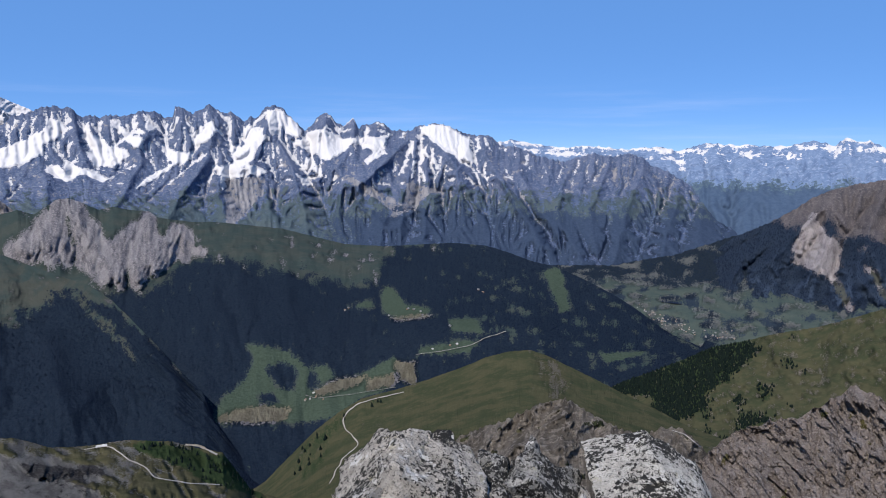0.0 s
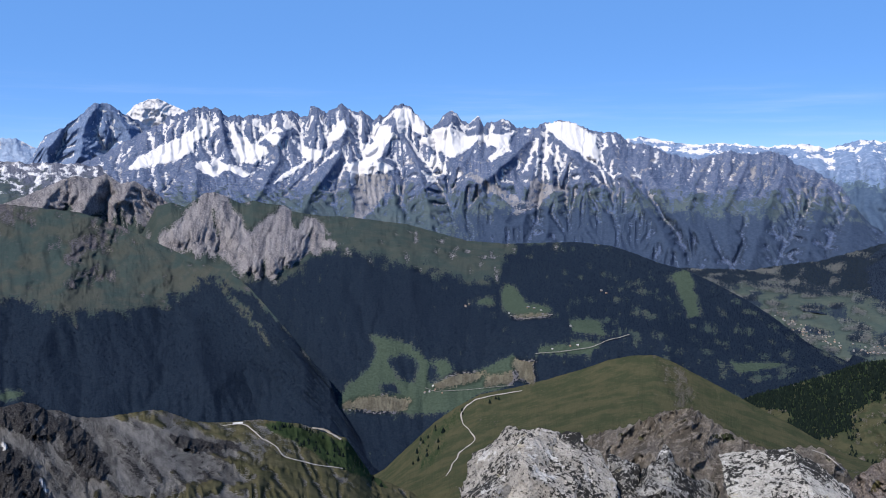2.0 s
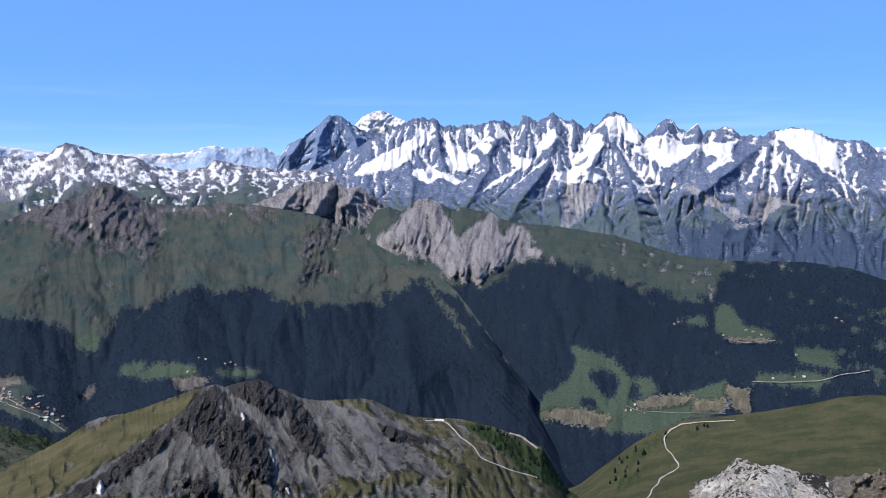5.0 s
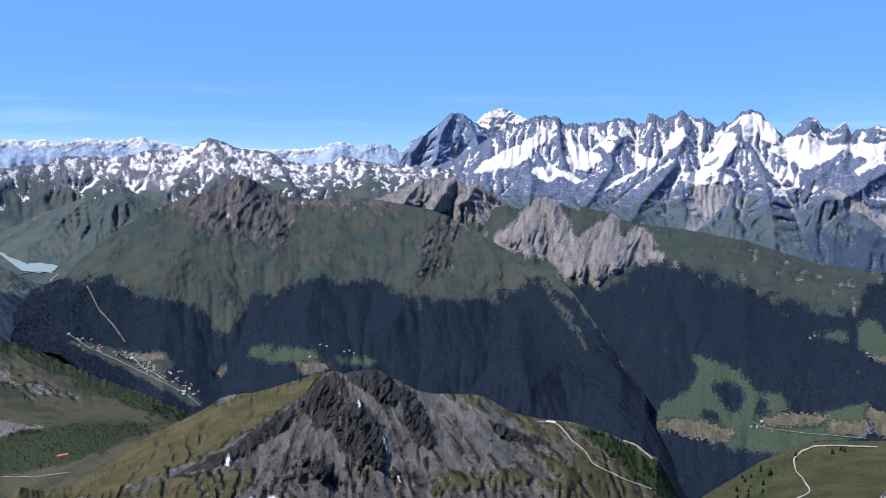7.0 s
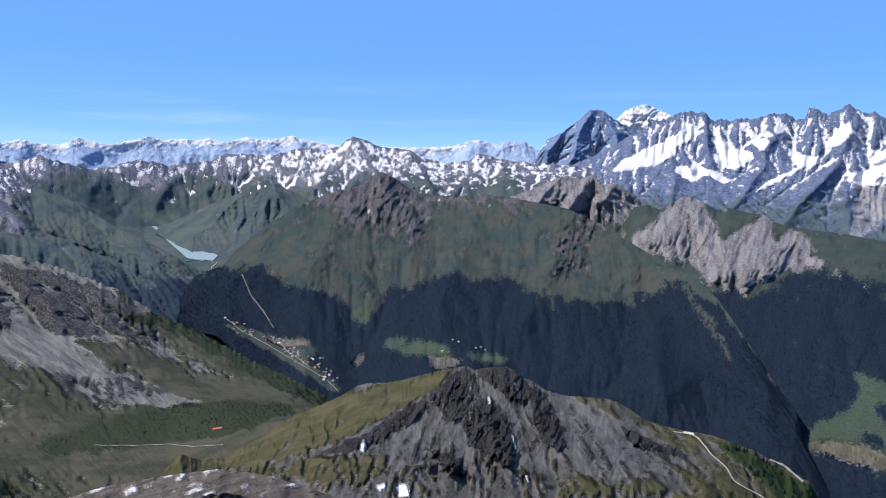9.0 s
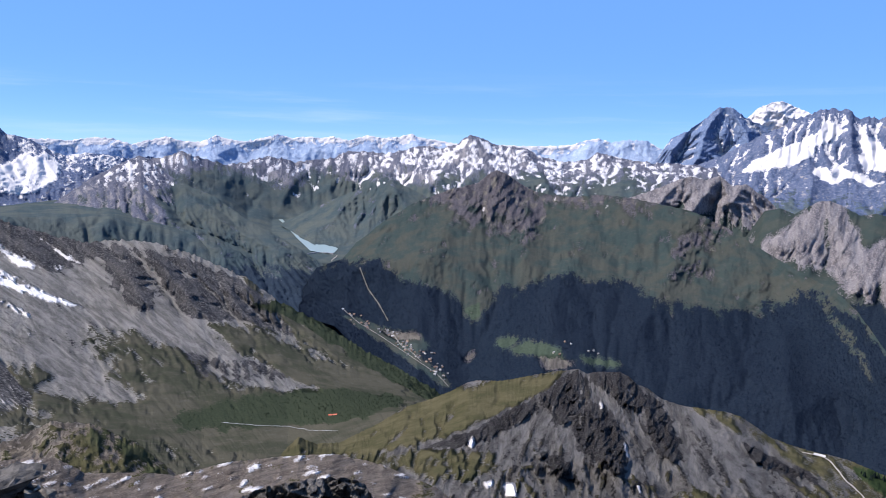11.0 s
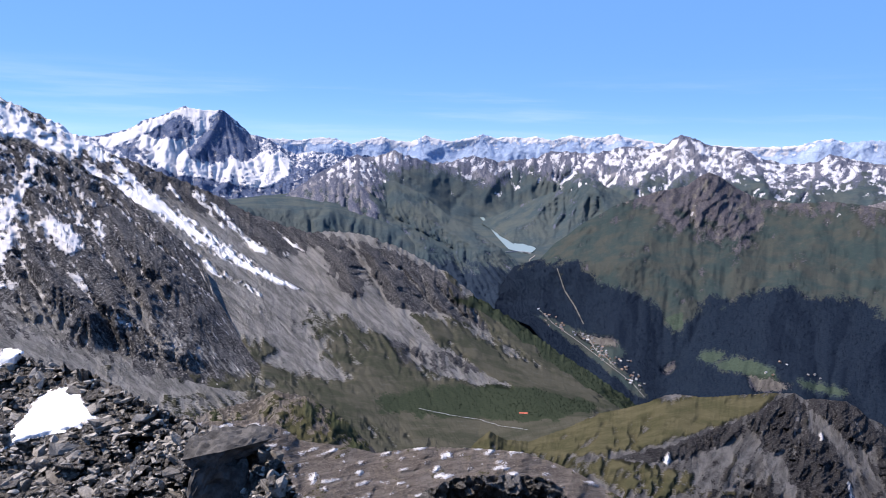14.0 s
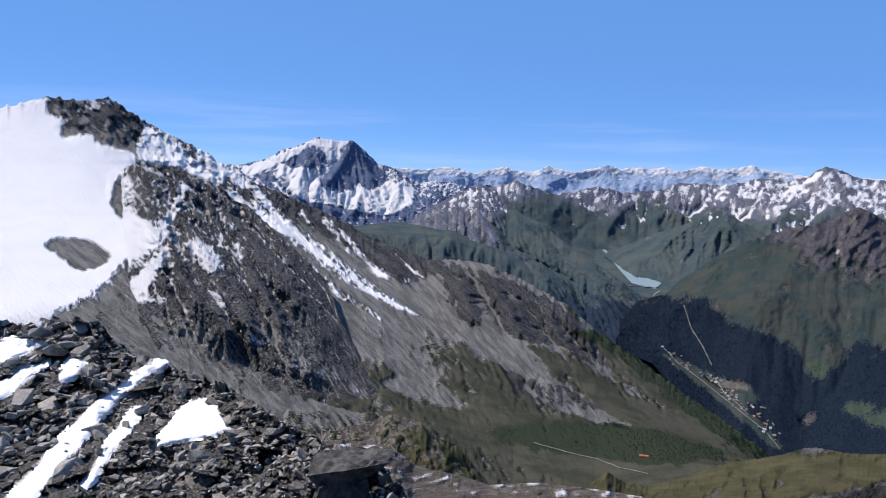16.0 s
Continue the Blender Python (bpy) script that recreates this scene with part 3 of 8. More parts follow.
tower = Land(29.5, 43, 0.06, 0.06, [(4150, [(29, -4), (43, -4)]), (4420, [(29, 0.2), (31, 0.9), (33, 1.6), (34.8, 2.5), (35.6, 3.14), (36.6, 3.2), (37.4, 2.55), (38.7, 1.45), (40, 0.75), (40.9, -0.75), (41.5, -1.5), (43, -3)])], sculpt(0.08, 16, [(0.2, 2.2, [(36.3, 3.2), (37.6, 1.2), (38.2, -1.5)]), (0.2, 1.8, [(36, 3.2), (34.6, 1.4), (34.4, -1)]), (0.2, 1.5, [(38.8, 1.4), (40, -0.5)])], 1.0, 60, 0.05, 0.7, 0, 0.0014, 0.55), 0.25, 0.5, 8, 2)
tower.build("rock_peak", dome_mat, lambda a, e, s, h, c: {"snow": step(0.42, 0.66, 1.5 * c - 0.22 + 0.40 * fbm(a / 0.4, e / 0.25, 5, 25) - 0.10 * step(36, 38, a))}, "steep dark rock peak streaked with snow, tinted with blue haze", "mountain", "thing")

# ---------------------------------------------------------------- the snowy granite chain
CHAIN_FOOT = [(46, -5), (33, -5.5), (29, -6), (22, -7), (13, -8.5), (4, -9.8), (-5, -10.2), (-10, -11.5), (-15, -13), (-19, -12), (-24, -9.5), (-29, -9)]
CHAIN_A = [(12.95, 3.38), (13.54, 3.47), (14.22, 3.34), (14.89, 2.48), (15.35, 2.62), (15.8, 2.17), (16.73, 2.9), (17.42, 2.85), (18.07, 3.17), (18.44, 3.58), (18.81, 3.17), (19.73, 2.76), (20.43, 3.21), (20.94, 3.21), (21.12, 2.44), (21.58, 2.39), (22.28, 2.85), (23.2, 2.89), (23.76, 2.75), (24.36, 2.47), (25.28, 2.56), (26.21, 2.33), (26.89, 2.55), (27.36, 2.32), (28.03, 3.08), (28.4, 2.94), (29.03, 3.12), (29.85, 2.98), (30.54, 2.57), (31.67, 2.37)]
CHAIN_B = [(-0.61, 1.89), (-0.29, 1.98), (0.61, 2.2), (1.45, 1.91), (1.87, 2.09), (2.35, 1.75), (2.75, 1.49), (3.39, 1.62), (4.02, 1.54), (4.54, 1.85), (4.89, 2.2), (5.45, 2.3), (5.96, 2.08), (6.52, 2), (6.85, 1.69), (7.04, 2.13), (7.37, 2.58), (7.7, 2.23), (8.13, 1.87), (8.71, 2.23), (9.17, 2.77), (9.49, 3.04), (10.15, 2.6), (10.57, 2.02), (11.24, 1.57), (11.7, 2.02), (12.16, 2.43), (12.62, 2.93)]
CHAIN_C = [(-24.29, -5.72), (-23.06, -5.12), (-20.95, -3.66), (-19.45, -2.6), (-18.15, -1.73), (-16.63, -1.17), (-16.18, -0.63), (-14.87, -0.28), (-13.78, -0.55), (-12.22, -0.28), (-10.89, -0.65), (-9.99, -0.97), (-8.85, -0.74), (-7.7, -0.47), (-6.31, 0.17), (-4.69, 0.4), (-3.9, 1.09), (-3.3, 1.27), (-2.6, 1.18), (-1.67, 1.36)]
GLACIERS_A = [[(34.68, -1.65), (33.98, -0.75), (32.4, 0.03), (30.8, 0.85), (29.88, 1.31), (29.64, 2.12), (28.73, 2.13), (28.42, 1.54), (28.98, 0.86), (29.9, 0.31), (29.91, -0.29), (31.29, -0.97), (32.65, -1.29), (33.78, -1.65)], [(27.13, 1.69), (26.22, 0.87), (25.53, 0.32), (24.6, 0.18), (24.37, -0.42), (25.31, -1.34), (26.7, -1.2), (27.16, -0.51), (26.78, 0.32), (27.37, 1.09)], [(29.93, -1.43), (28.78, -0.97), (26.94, -1.44), (25.78, -2.13), (26.25, -2.36), (27.64, -1.81), (28.57, -2.27), (29.26, -1.99)], [(25.52, 2.15), (25.05, 2.24), (24.13, 1.1), (23.21, 0.88), (23.44, 0.05), (24.14, 0.19), (24.6, 0.87)]]
GLACIERS_B = [[(22.04, 0.33), (21.11, -0.04), (19.71, -0.27), (19.94, -0.73), (21.11, -1.2), (22.04, -1.8), (23.21, -2.6), (24.01, -2.97), (23.92, -2.6), (22.51, -1.66), (21.34, -1.06), (21.81, -0.5)], [(19.95, 0.89), (19.26, 1.71), (18.34, 2.17), (17.87, 1.58), (18.32, 0.98), (19.02, 0.52), (19.71, 0.33)], [(15.57, 2.03), (14.64, 1.35), (13.94, 0.98), (14.85, 0.34), (15.3, -0.25), (15.06, -0.71), (15.75, -1.04), (14.82, -1.4), (14.12, -1.77), (14.8, -2.1), (15.73, -1.96), (16.43, -2.25), (17.36, -2.25), (17.53, -3.28), (17.81, -3.19), (18.21, -1.33), (17.37, -1.18), (16.68, -0.72), (16.92, -0.03), (17.48, 0.52), (16.23, 0.2), (15.78, 0.66), (16.02, 1.35)]]
GLACIERS_C = [[(13.99, 3.16), (13.08, 3.15), (12.16, 2.47), (11.46, 1.57), (11.44, 0.89), (12.35, 1.12), (13.05, 1.8), (13.5, 1.35), (13.96, 1.58), (14.2, 2.48)], [(13.5, 1.35), (12.11, 0.67), (11.22, 0.98), (10.79, 1.57), (9.67, 1.7), (8.99, 1.34), (8.09, 0.89), (6.57, 0.98), (4.85, 1.11), (4.21, 1.24), (4.84, 0.89), (6.12, 0.67), (6.98, 0.53), (7.64, 0.35), (8.28, -0.23), (9.15, -0.69), (9.59, -0.92), (10.73, -0.24), (11.42, 0.08)], [(1.73, 1.74), (1.13, 2.08), (0.24, 2.07), (-0.49, 1.89), (-1.32, 1.29), (-2.13, 0.87), (-2.65, -1.25), (-1.44, -0.83), (-0.82, -0.41), (-0.21, -0.2), (0.43, 0.36), (1.07, 0.88), (1.58, 1.31)]]
GLACIERS_D = [[(6.76, 0.36), (5.9, 0.67), (4.84, 0.89), (4.61, 0.62), (5.01, 0), (5.63, -0.67), (6.13, -1.21), (6.41, -0.9), (5.74, -0.09)], [(2.07, 0.36), (1.22, -0.2), (0.57, -0.85), (0.21, -1.5), (0.53, -1.63), (0.97, -1.07), (1.62, -0.42)], [(2.87, 0.53), (2.58, 0.53), (2.26, -0.87), (2.44, -2.41), (2.65, -2.41), (2.52, -0.87)], [(12.38, -1.62), (10.9, -2.52), (10.79, -2.98), (11.34, -2.85)], [(11.18, -0.38), (10.26, -1.15), (9.78, -2.19), (10.09, -2.29), (10.69, -1.74), (11.47, -1.38)], [(1.98, -1.52), (1.77, -1.52), (1.38, -2.83), (1.62, -2.96)], [(23.2, 2.02), (22.6, 2.16), (22.51, 1.43), (22.97, 1.25)]]
TALUS = [[(8, -1.9), (6.87, -2.61), (5.53, -3.27), (3.98, -4.09), (3.23, -4.65), (3.62, -5.42), (4.54, -6.12), (4.96, -6.37), (4.23, -5.12), (5.27, -4.21), (6.62, -3.42), (7.75, -2.71)], [(17.45, -2.34), (15.73, -2.1), (14.34, -2.23), (14.78, -3.49), (15.92, -5.13), (17.08, -6.08), (17.69, -5.85), (17.57, -3.74)], [(2.98, -2.64), (1.92, -2.84), (0.65, -3.25), (1.45, -3.93), (2.86, -5.08), (4.12, -5.8), (3.32, -4.43)]]
CHAIN_RIBS_A = [(0.2, 3, [(30.29, -0.88), (29.95, -2.35), (29.99, -4.2)]), (0.2, 0.9, [(28.03, 2.9), (27.83, 1.32), (27.39, -0.88)]), (0.15, 0.6, [(29.54, 0.31), (28.78, -1.34)]), (0.3, 1.8, [(22.04, 0.61), (23.21, -0.74), (25.09, -3.3), (25.8, -4.7)]), (0.2, 1.5, [(23.43, 2.7), (22.97, 1.34), (23.67, 0.32)]), (0.3, 2.6, [(17.95, 0.34), (19.23, -1.42), (20.86, -3.53), (22.04, -5.17)]), (0.2, 1.6, [(17.85, 0.25), (17.74, -1.42), (18.18, -3.75), (17.07, -6.32)]), (0.2, 1.2, [(18.44, 3.48), (17.78, 2.03), (18.32, 0.66)]), (0.25, 2, [(13.49, 0.89), (12.54, -0.7), (12.04, -2.31), (11.26, -5.99)]), (0.2, 1.4, [(14.07, 0.53), (15.15, -0.71), (15.74, -1.41)]), (0.2, 1.3, [(13.54, 3.38), (14.19, 2.03), (14.41, 1.12)]), (0.2, 1.2, [(12.95, 3.29), (11.91, 1.57), (11.44, 0.67)])]
CHAIN_RIBS_B = [(0.2, 2.2, [(9.78, -0.69), (9.11, -1.91), (7.71, -3.62), (6.09, -5.5), (4.53, -6.26)]), (0.2, 1.4, [(9.49, 2.95), (9.68, 2.01), (10.11, 1.34)]), (0.2, 1.3, [(7.59, 0.35), (8.04, -0.55), (8.67, -1.59)]), (0.2, 1, [(6.46, 0.44), (5.62, -0.89), (6, -2.24)]), (0.3, 2.6, [(1.87, 2), (2.73, 0.97), (3.94, -0.08), (5.59, -1.78), (6.86, -2.79)]), (0.2, 1.6, [(1.86, 1.83), (2.28, 0.36), (2.62, -1.31), (3.35, -3.76), (3.65, -6.68)]), (0.2, 1.8, [(1.68, 1.48), (0.12, -0.2), (-1.08, -1.48), (-1.59, -3.41)]), (0.2, 1.6, [(1.04, 0.23), (1.58, -1.3), (1.06, -3.26), (1.52, -6.59)]), (0.2, 1.5, [(7.36, 2.49), (7.01, 1.33)]), (0.2, 1.6, [(5.32, 2.21), (5.71, 1.11)])]
CHAIN_RIBS_C = [(0.2, 2.2, [(-3.06, 1.18), (-3.64, -0.66), (-4.97, -2.98), (-6.87, -5.76), (-8.31, -8.07)]), (0.2, 1.8, [(-0.28, -1.12), (0.66, -3.45), (1.14, -6.27), (2.09, -8.15)]), (0.2, 1.8, [(-6.77, 0.03), (-6.11, -1.58), (-7.3, -3.89), (-9.68, -7.11)]), (0.2, 2.2, [(-10.89, -0.65), (-10.03, -2.48), (-9.4, -4.79), (-10.62, -7.55), (-11.59, -9.37)]), (0.2, 1.8, [(-13.78, -0.55), (-12.96, -2.46), (-12.13, -4.75), (-12.67, -7.5)]), (0.25, 2.4, [(-16.4, -0.81), (-15.62, -2.88), (-14.83, -5.15), (-14.48, -7.9), (-13.9, -10.66)]), (0.2, 2, [(-18.8, -2.16), (-18.68, -4.16), (-18.16, -6.86), (-17.83, -9.11)]), (0.2, 1.6, [(-20.95, -3.66), (-20.65, -5.87), (-20.32, -7.65)])]
CHAIN_ENDS = [(46, -2.6), (41, -1.9), (39.5, -1.6), (38, -1.3), (36, -0.3), (34, 0.9), (32, 1.9), (-24.5, -6), (-29, -8.3)]
CHAIN = CHAIN_A + CHAIN_B + CHAIN_C + CHAIN_ENDS
CHAIN_MID = [(46, -3.5), (33, -2), (20, -1.3), (5, -1.6), (-5, -2.4), (-15, -4), (-24, -7), (-29, -8.5)]
GLACIERS = GLACIERS_A + GLACIERS_B + GLACIERS_C + GLACIERS_D


def patches(a, e, shapes, k=1, rough=0.15, size=0.6):
    return np.clip(sum(near_patch(a, e, c, k, rough, size) for c in shapes), 0, 1)


def chain_cover(a, e, s, h, c):
    n = nz(a / 0.7, e / 0.5, 5, 51, 0.6)
    f = nz((a + 0.4 * e) / 0.28, e / 0.35, 4, 53, 0.7)
    ice = patches(a, e, GLACIERS)
    talus = patches(a, e, TALUS)
    high = step(-2.6, 2.0, e) * step(-8, 0, a)
    east = step(-13, -6, a) * step(4, -2, a) * step(-1.4, 0.4, e)
    snow = step(0.40, 0.58, 0.95 * ice + 0.24 * high + 0.12 * east + 1.9 * (c - 0.36) + 0.10 * n + 0.16 * f + 0.10 - 0.5 * talus)
    streaks = step(0.52, 0.66, c + 0.10 * f)
    return {"snow": snow * step(-3.6, -2.2, e + 0.6 * n + 2 * ice) * step(-16, -9, a), "scree": np.maximum(talus * step(-0.9, 0.1, f), np.maximum(streaks * step(-8.5, -4, e), 0.6 * step(0.2, 0.5, n + 1.5 * (c - 0.4)) * step(-5.5, -2, e))),
            "grass": step(-2.8, -4.8, e + 1.3 * n - 3 * (0.38 - c)) * 0.9 * (1 - talus) * (1 - 0.8 * streaks), "forest": step(-4.4, -6.0, e + 1.2 * n - 3 * (0.4 - c)) * step(14, 5, a) * (1 - streaks)}


CHAIN_CUT = sculpt(0.09, 41, CHAIN_RIBS_A + CHAIN_RIBS_B + CHAIN_RIBS_C, 1.1, 70, 0.05, 0.6, 0, 0.0014, 0.55)


def chain_relief(a, e, s):
    h, hollow = CHAIN_CUT(a, e, s)
    return h * (0.42 + 0.58 * step(-6.5, -2.0, e)), hollow


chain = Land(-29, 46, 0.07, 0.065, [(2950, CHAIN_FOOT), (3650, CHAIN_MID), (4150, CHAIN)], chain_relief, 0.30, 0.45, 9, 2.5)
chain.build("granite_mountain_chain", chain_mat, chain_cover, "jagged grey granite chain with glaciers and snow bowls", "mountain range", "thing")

# ---------------------------------------------------------------- the domed snow mountain at the head of the side valley
HORN = [(104, -0.9), (102.2, -0.22), (100.9, -0.18), (99.1, 0.32), (97.8, 1.1), (96.5, 1.5), (95.1, 2.2), (93.8, 2.0), (92.2, 1.98), (91.5, 1.45), (90.1, 0.2), (88.7, -0.2), (87.5, -0.9), (86.8, -1.25), (84.8, -1.05), (82.6, -1.45), (80.8, -1.3), (78, -2.5)]


HORN_SNOW = [[(96.04, 1.63), (94.47, 2.27), (93.33, 2.22), (92.24, 1.98), (93.1, 1.41), (94.23, 1.23), (95.14, 1.52)], [(101.1, -0.55), (98.7, 0.42), (96.93, 1.28), (95.81, 1.59), (96.48, 0.71), (97.82, 0.13), (99.14, -0.59), (100.45, -1.02)], [(94.55, 1), (93.32, 1.31), (93.04, 0.77), (94, 0.24)], [(97.91, -0.01), (96.93, -0.44), (95.81, 0.23), (95.13, -0.48), (94.67, -1.85), (93.29, -2.28), (91.46, -1.4), (90.89, -2.13), (92.26, -3.65), (94.2, -3.22), (96.02, -3.02), (97.01, -2.13), (98.7, -1.03)], [(90.98, -2.23), (89.14, -1.16), (87.02, -1.8), (87.23, -3.07), (89.08, -4.05), (91.42, -3.87), (92.26, -3.56)], [(89.13, -1.53), (87.74, -1.12), (88, -2.06), (88.89, -2.18)]]
HORN_ROCK = [[(92.33, 1.89), (91.02, 0.64), (89.52, -0.52), (90.99, -1.3), (92.6, -2.17), (94.12, -1.83), (94.9, -1.3), (93.77, 0.11), (93.09, 0.49), (92.78, 1.28)], [(97.82, -0.01), (96.48, 1.03), (94.91, 1.35), (94.5, 0.5), (95.35, -0.49), (96.48, -0.24)], [(100.11, -1.01), (98.7, -0.75), (96.93, -1.44), (98.7, -1.48)], [(91.45, -1.68), (90.3, -1.09), (89.14, -1.06), (90.52, -2.03)]]
HORN_RIBS = [(0.2, 1.6, [(92.19, 1.87), (92.86, 0.32), (94.39, -1.77)]), (0.2, 2.2, [(92.11, 1.83), (89.69, -0.02), (87.31, -1.36), (83.97, -2.78)]), (0.2, 1.2, [(96.41, 1.23), (96.08, -0.57), (96.75, -1.87)]), (0.2, 1.6, [(83.96, -2.34), (83.12, -3.45), (81.38, -4.8)]), (0.2, 1.6, [(87.73, -1.71), (86.96, -3.46), (85.73, -4.79)])]


horn_relief = sculpt(0.09, 61, HORN_RIBS, 0.55, 70, 0.05, 0.8, 0, 0.0014, 0.55)


def horn_cover(a, e, s, h, c):
    n, f = nz(a / 0.7, e / 0.4, 5, 63, 0.6), nz((a - 0.5 * e) / 0.25, e / 0.22, 4, 65, 0.7)
    ice, face = patches(a, e, HORN_SNOW), patches(a, e, HORN_ROCK, 1, 0.2, 0.5)
    snow = step(0.40, 0.60, 0.52 + 0.6 * ice - 0.62 * face + 0.9 * (c - 0.36) + 0.10 * n + 0.50 * f - 0.30 * step(-1.4, -3.6, e))
    return {"snow": snow, "grass": step(-3.6, -4.8, e + n) * step(88, 84, a), "scree": step(0, 0.4, n) * 0.5}


horn = Land(78, 104.5, 0.07, 0.06, [(2900, [(78, -8), (90, -8), (104.5, -6)]), (3300, [(78, -4.2), (86, -4), (92, -3.2), (98, -2.4), (104.5, -2.6)]), (3850, HORN)], horn_relief, 0.18, 0.6, 12, 2.5)

# ---------------------------------------------------------------- the snow-flecked mountains round the reservoir
SPOTTED_RIBS = [(0.2, 2.4, [(74.11, -0.51), (75.48, -2.93), (75.95, -5.48)]), (0.2, 3, [(67.82, -1.4), (70.13, -3.31), (71.75, -5.91)]), (0.2, 2, [(78.43, -0.91), (77.54, -2.95), (75.02, -5.01)]), (0.2, 2.6, [(55.47, 0.69), (57.39, -1.63), (59.36, -3.76)]), (0.2, 2.4, [(55.47, 0.69), (54, -1.99), (52.79, -3.76)]), (0.2, 2, [(61.11, -0.25), (61.98, -1.74), (62.86, -3.15)]), (0.2, 2, [(50.82, -0.34), (49.87, -1.86), (49.36, -3.18)]), (0.2, 2, [(46.61, -0.54), (46.12, -1.74), (46.43, -3.06)])]
SPOTTED = [(36.2, -1.41), (38.47, -1.18), (40.98, -1.13), (43.06, -0.93), (44.46, -0.63), (45.63, -0.37), (46.32, -0.98), (48.18, -1.24), (50.06, -0.8), (51.46, -0.13), (53.31, -0.02), (54.7, 0.51), (55.71, 0.86), (56.3, 0.58), (56.99, 0.02), (58.36, -0.36), (59.7, -0.1), (61.49, -0.49), (62.82, -0.86), (64.55, -0.61), (66.26, -0.76), (66.91, -1.21), (68.79, -1.44), (70.02, -1.66), (70.82, -1.45), (71.8, -1.16), (72.98, -1.38), (73.95, -1.67), (75.28, -1.88), (76.55, -1.55), (77.97, -1.19), (78.65, -0.87), (79.71, -1.28), (81.07, -1.47)]
SPOTTED = SPOTTED + [(33, -3.2), (34.4, -2.4), (79.5, -1.2), (81.7, -1.65), (84, -2.6), (88, -3.6), (92, -4.5)]
LAKE_Z = -400.0
LAKE = [(71.5, -6.2), (70.8, -6.85), (70.1, -7.7), (69.0, -8.75), (68.2, -9.0), (67.0, -9.0), (66.7, -8.6), (67.6, -8.35), (68.6, -8.25), (69.8, -7.7), (70.75, -6.75), (71.2, -6.15)]


def lake_near(a, e):
    c = np.interp(e, [-9.3, -9, -7.7, -6.8, -6.1], [68.0, 67.9, 70.0, 70.8, 71.4])
    w = np.interp(e, [-9.3, -9, -7.7, -6.8, -6.1], [1.3, 1.3, 0.5, 0.3, 0.3])
    return step(4.0, 0.9, np.abs(a - c) / w) * step(-10.5, -9.2, e) * step(-5.5, -6.3, e)


def lake_calm(a, e):
    c = np.interp(e, [-9.3, -9, -7.7, -6.8, -6.1, -3], [68.0, 67.9, 70.0, 70.8, 71.4, 73.5])
    return step(4.5, 0.8, np.abs(a - c)) * step(-3.2, -6.0, e)


SPOT = sculpt(0.10, 71, SPOTTED_RIBS, 0.9, 70, 0.05, 0.9, 0, 0.0014)


def spotted_relief(a, e, s):
    flat = (1 - lake_near(a, e)) * (1 - 0.6 * lake_calm(a, e))
    return flat * (1 - 0.5 * step(64, 68, a) * step(82, 77, a) * step(-2.5, -4, e)) * (1 - 0.8 * step(60, 64, a) * step(80, 74, a) * step(-6.5, -9, e)) * SPOT(a, e, s)[0], SPOT(a, e, s)[1]


def spotted_cover(a, e, s, h, c):
    n, n2 = nz(a / 0.7, e / 0.3, 6, 73, 0.65), nz(a / 3, e / 2, 4, 74)
    up = step(-4.9, -0.9, e + 0.7 * n2 + 0.5 * step(60, 50, a) - 0.8 * step(72, 80, a))
    f = nz((a + 0.6 * e) / 0.24, (e - 0.3 * a) / 0.17, 4, 79, 0.75)
    snow = step(0.44, 0.58, 0.36 * f + 1.4 * (c - 0.36) + 0.26 * n + 0.50 * up - 0.02)
    snow = np.maximum(snow, inside(a, e, [(86.0, -2.1), (84.0, -2.9), (83.7, -3.1), (85.8, -2.3)], 0.05))
    return {"snow": snow * step(-4.6, -3.4, e + n2), "grass": step(-1.2, -4.0, e + 1.2 * n2 + 0.8 * n + 9 * h), "forest": inside(a, e, [(78, -11), (74, -9.5), (71.4, -9.3), (70.3, -10.2), (69.2, -11.5), (67.6, -12.2), (66, -13), (62, -14), (62, -20), (80, -20)], 0.5),
            "scree": step(0.0, 0.4, n2 + 0.5 * n) * 0.6}


spotted = Land(33, 92, 0.08, 0.09, [([(33, 2750), (56, 2750), (66, 1950), (76, 1900), (92, 2200)], [(33, -8), (50, -8), (58, -10), (62, -13), (66, -15.5), (70, -17), (76, -15.5), (84, -12), (92, -9)]), ([(33, 2900), (56, 2850), (66, 2480), (92, 2460)], [(33, -5), (50, -5.5), (58, -6.5), (62, -8.4), (66, -9.0), (70, -9.1), (76, -8), (84, -6), (92, -5.5)]),
                               ([(33, 3100), (60, 3250), (66, 3700), (74, 3720), (79, 3400), (92, 3100)], [(33, -3.6), (50, -3), (58, -3.2), (64, -4.8), (68, -6.1), (72, -6.2), (76, -4.8), (84, -4.2), (92, -5)]), ([(33, 3950), (62, 3950), (68, 4080), (74, 4080), (80, 3950), (92, 3900)], SPOTTED)], spotted_relief, 0.3, 0.8, 14, 2.0)
w = lake_near(spotted.A, spotted.E) * step(-6.05, -6.4, spotted.E)
spotted.R = spotted.R * (1 - w) + w * 1.006 * LAKE_Z / np.tan(np.radians(np.minimum(spotted.E, -6.1)))
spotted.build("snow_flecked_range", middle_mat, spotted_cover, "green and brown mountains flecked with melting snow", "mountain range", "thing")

spot_r = np.stack([np.interp(horn.E[i], spotted.E[k], spotted.R[k]) for i, k in enumerate(np.clip(((horn.a - spotted.a[0]) / (spotted.a[1] - spotted.a[0])).astype(int), 0, len(spotted.a) - 1))])
fade = step(79, 86, horn.A)
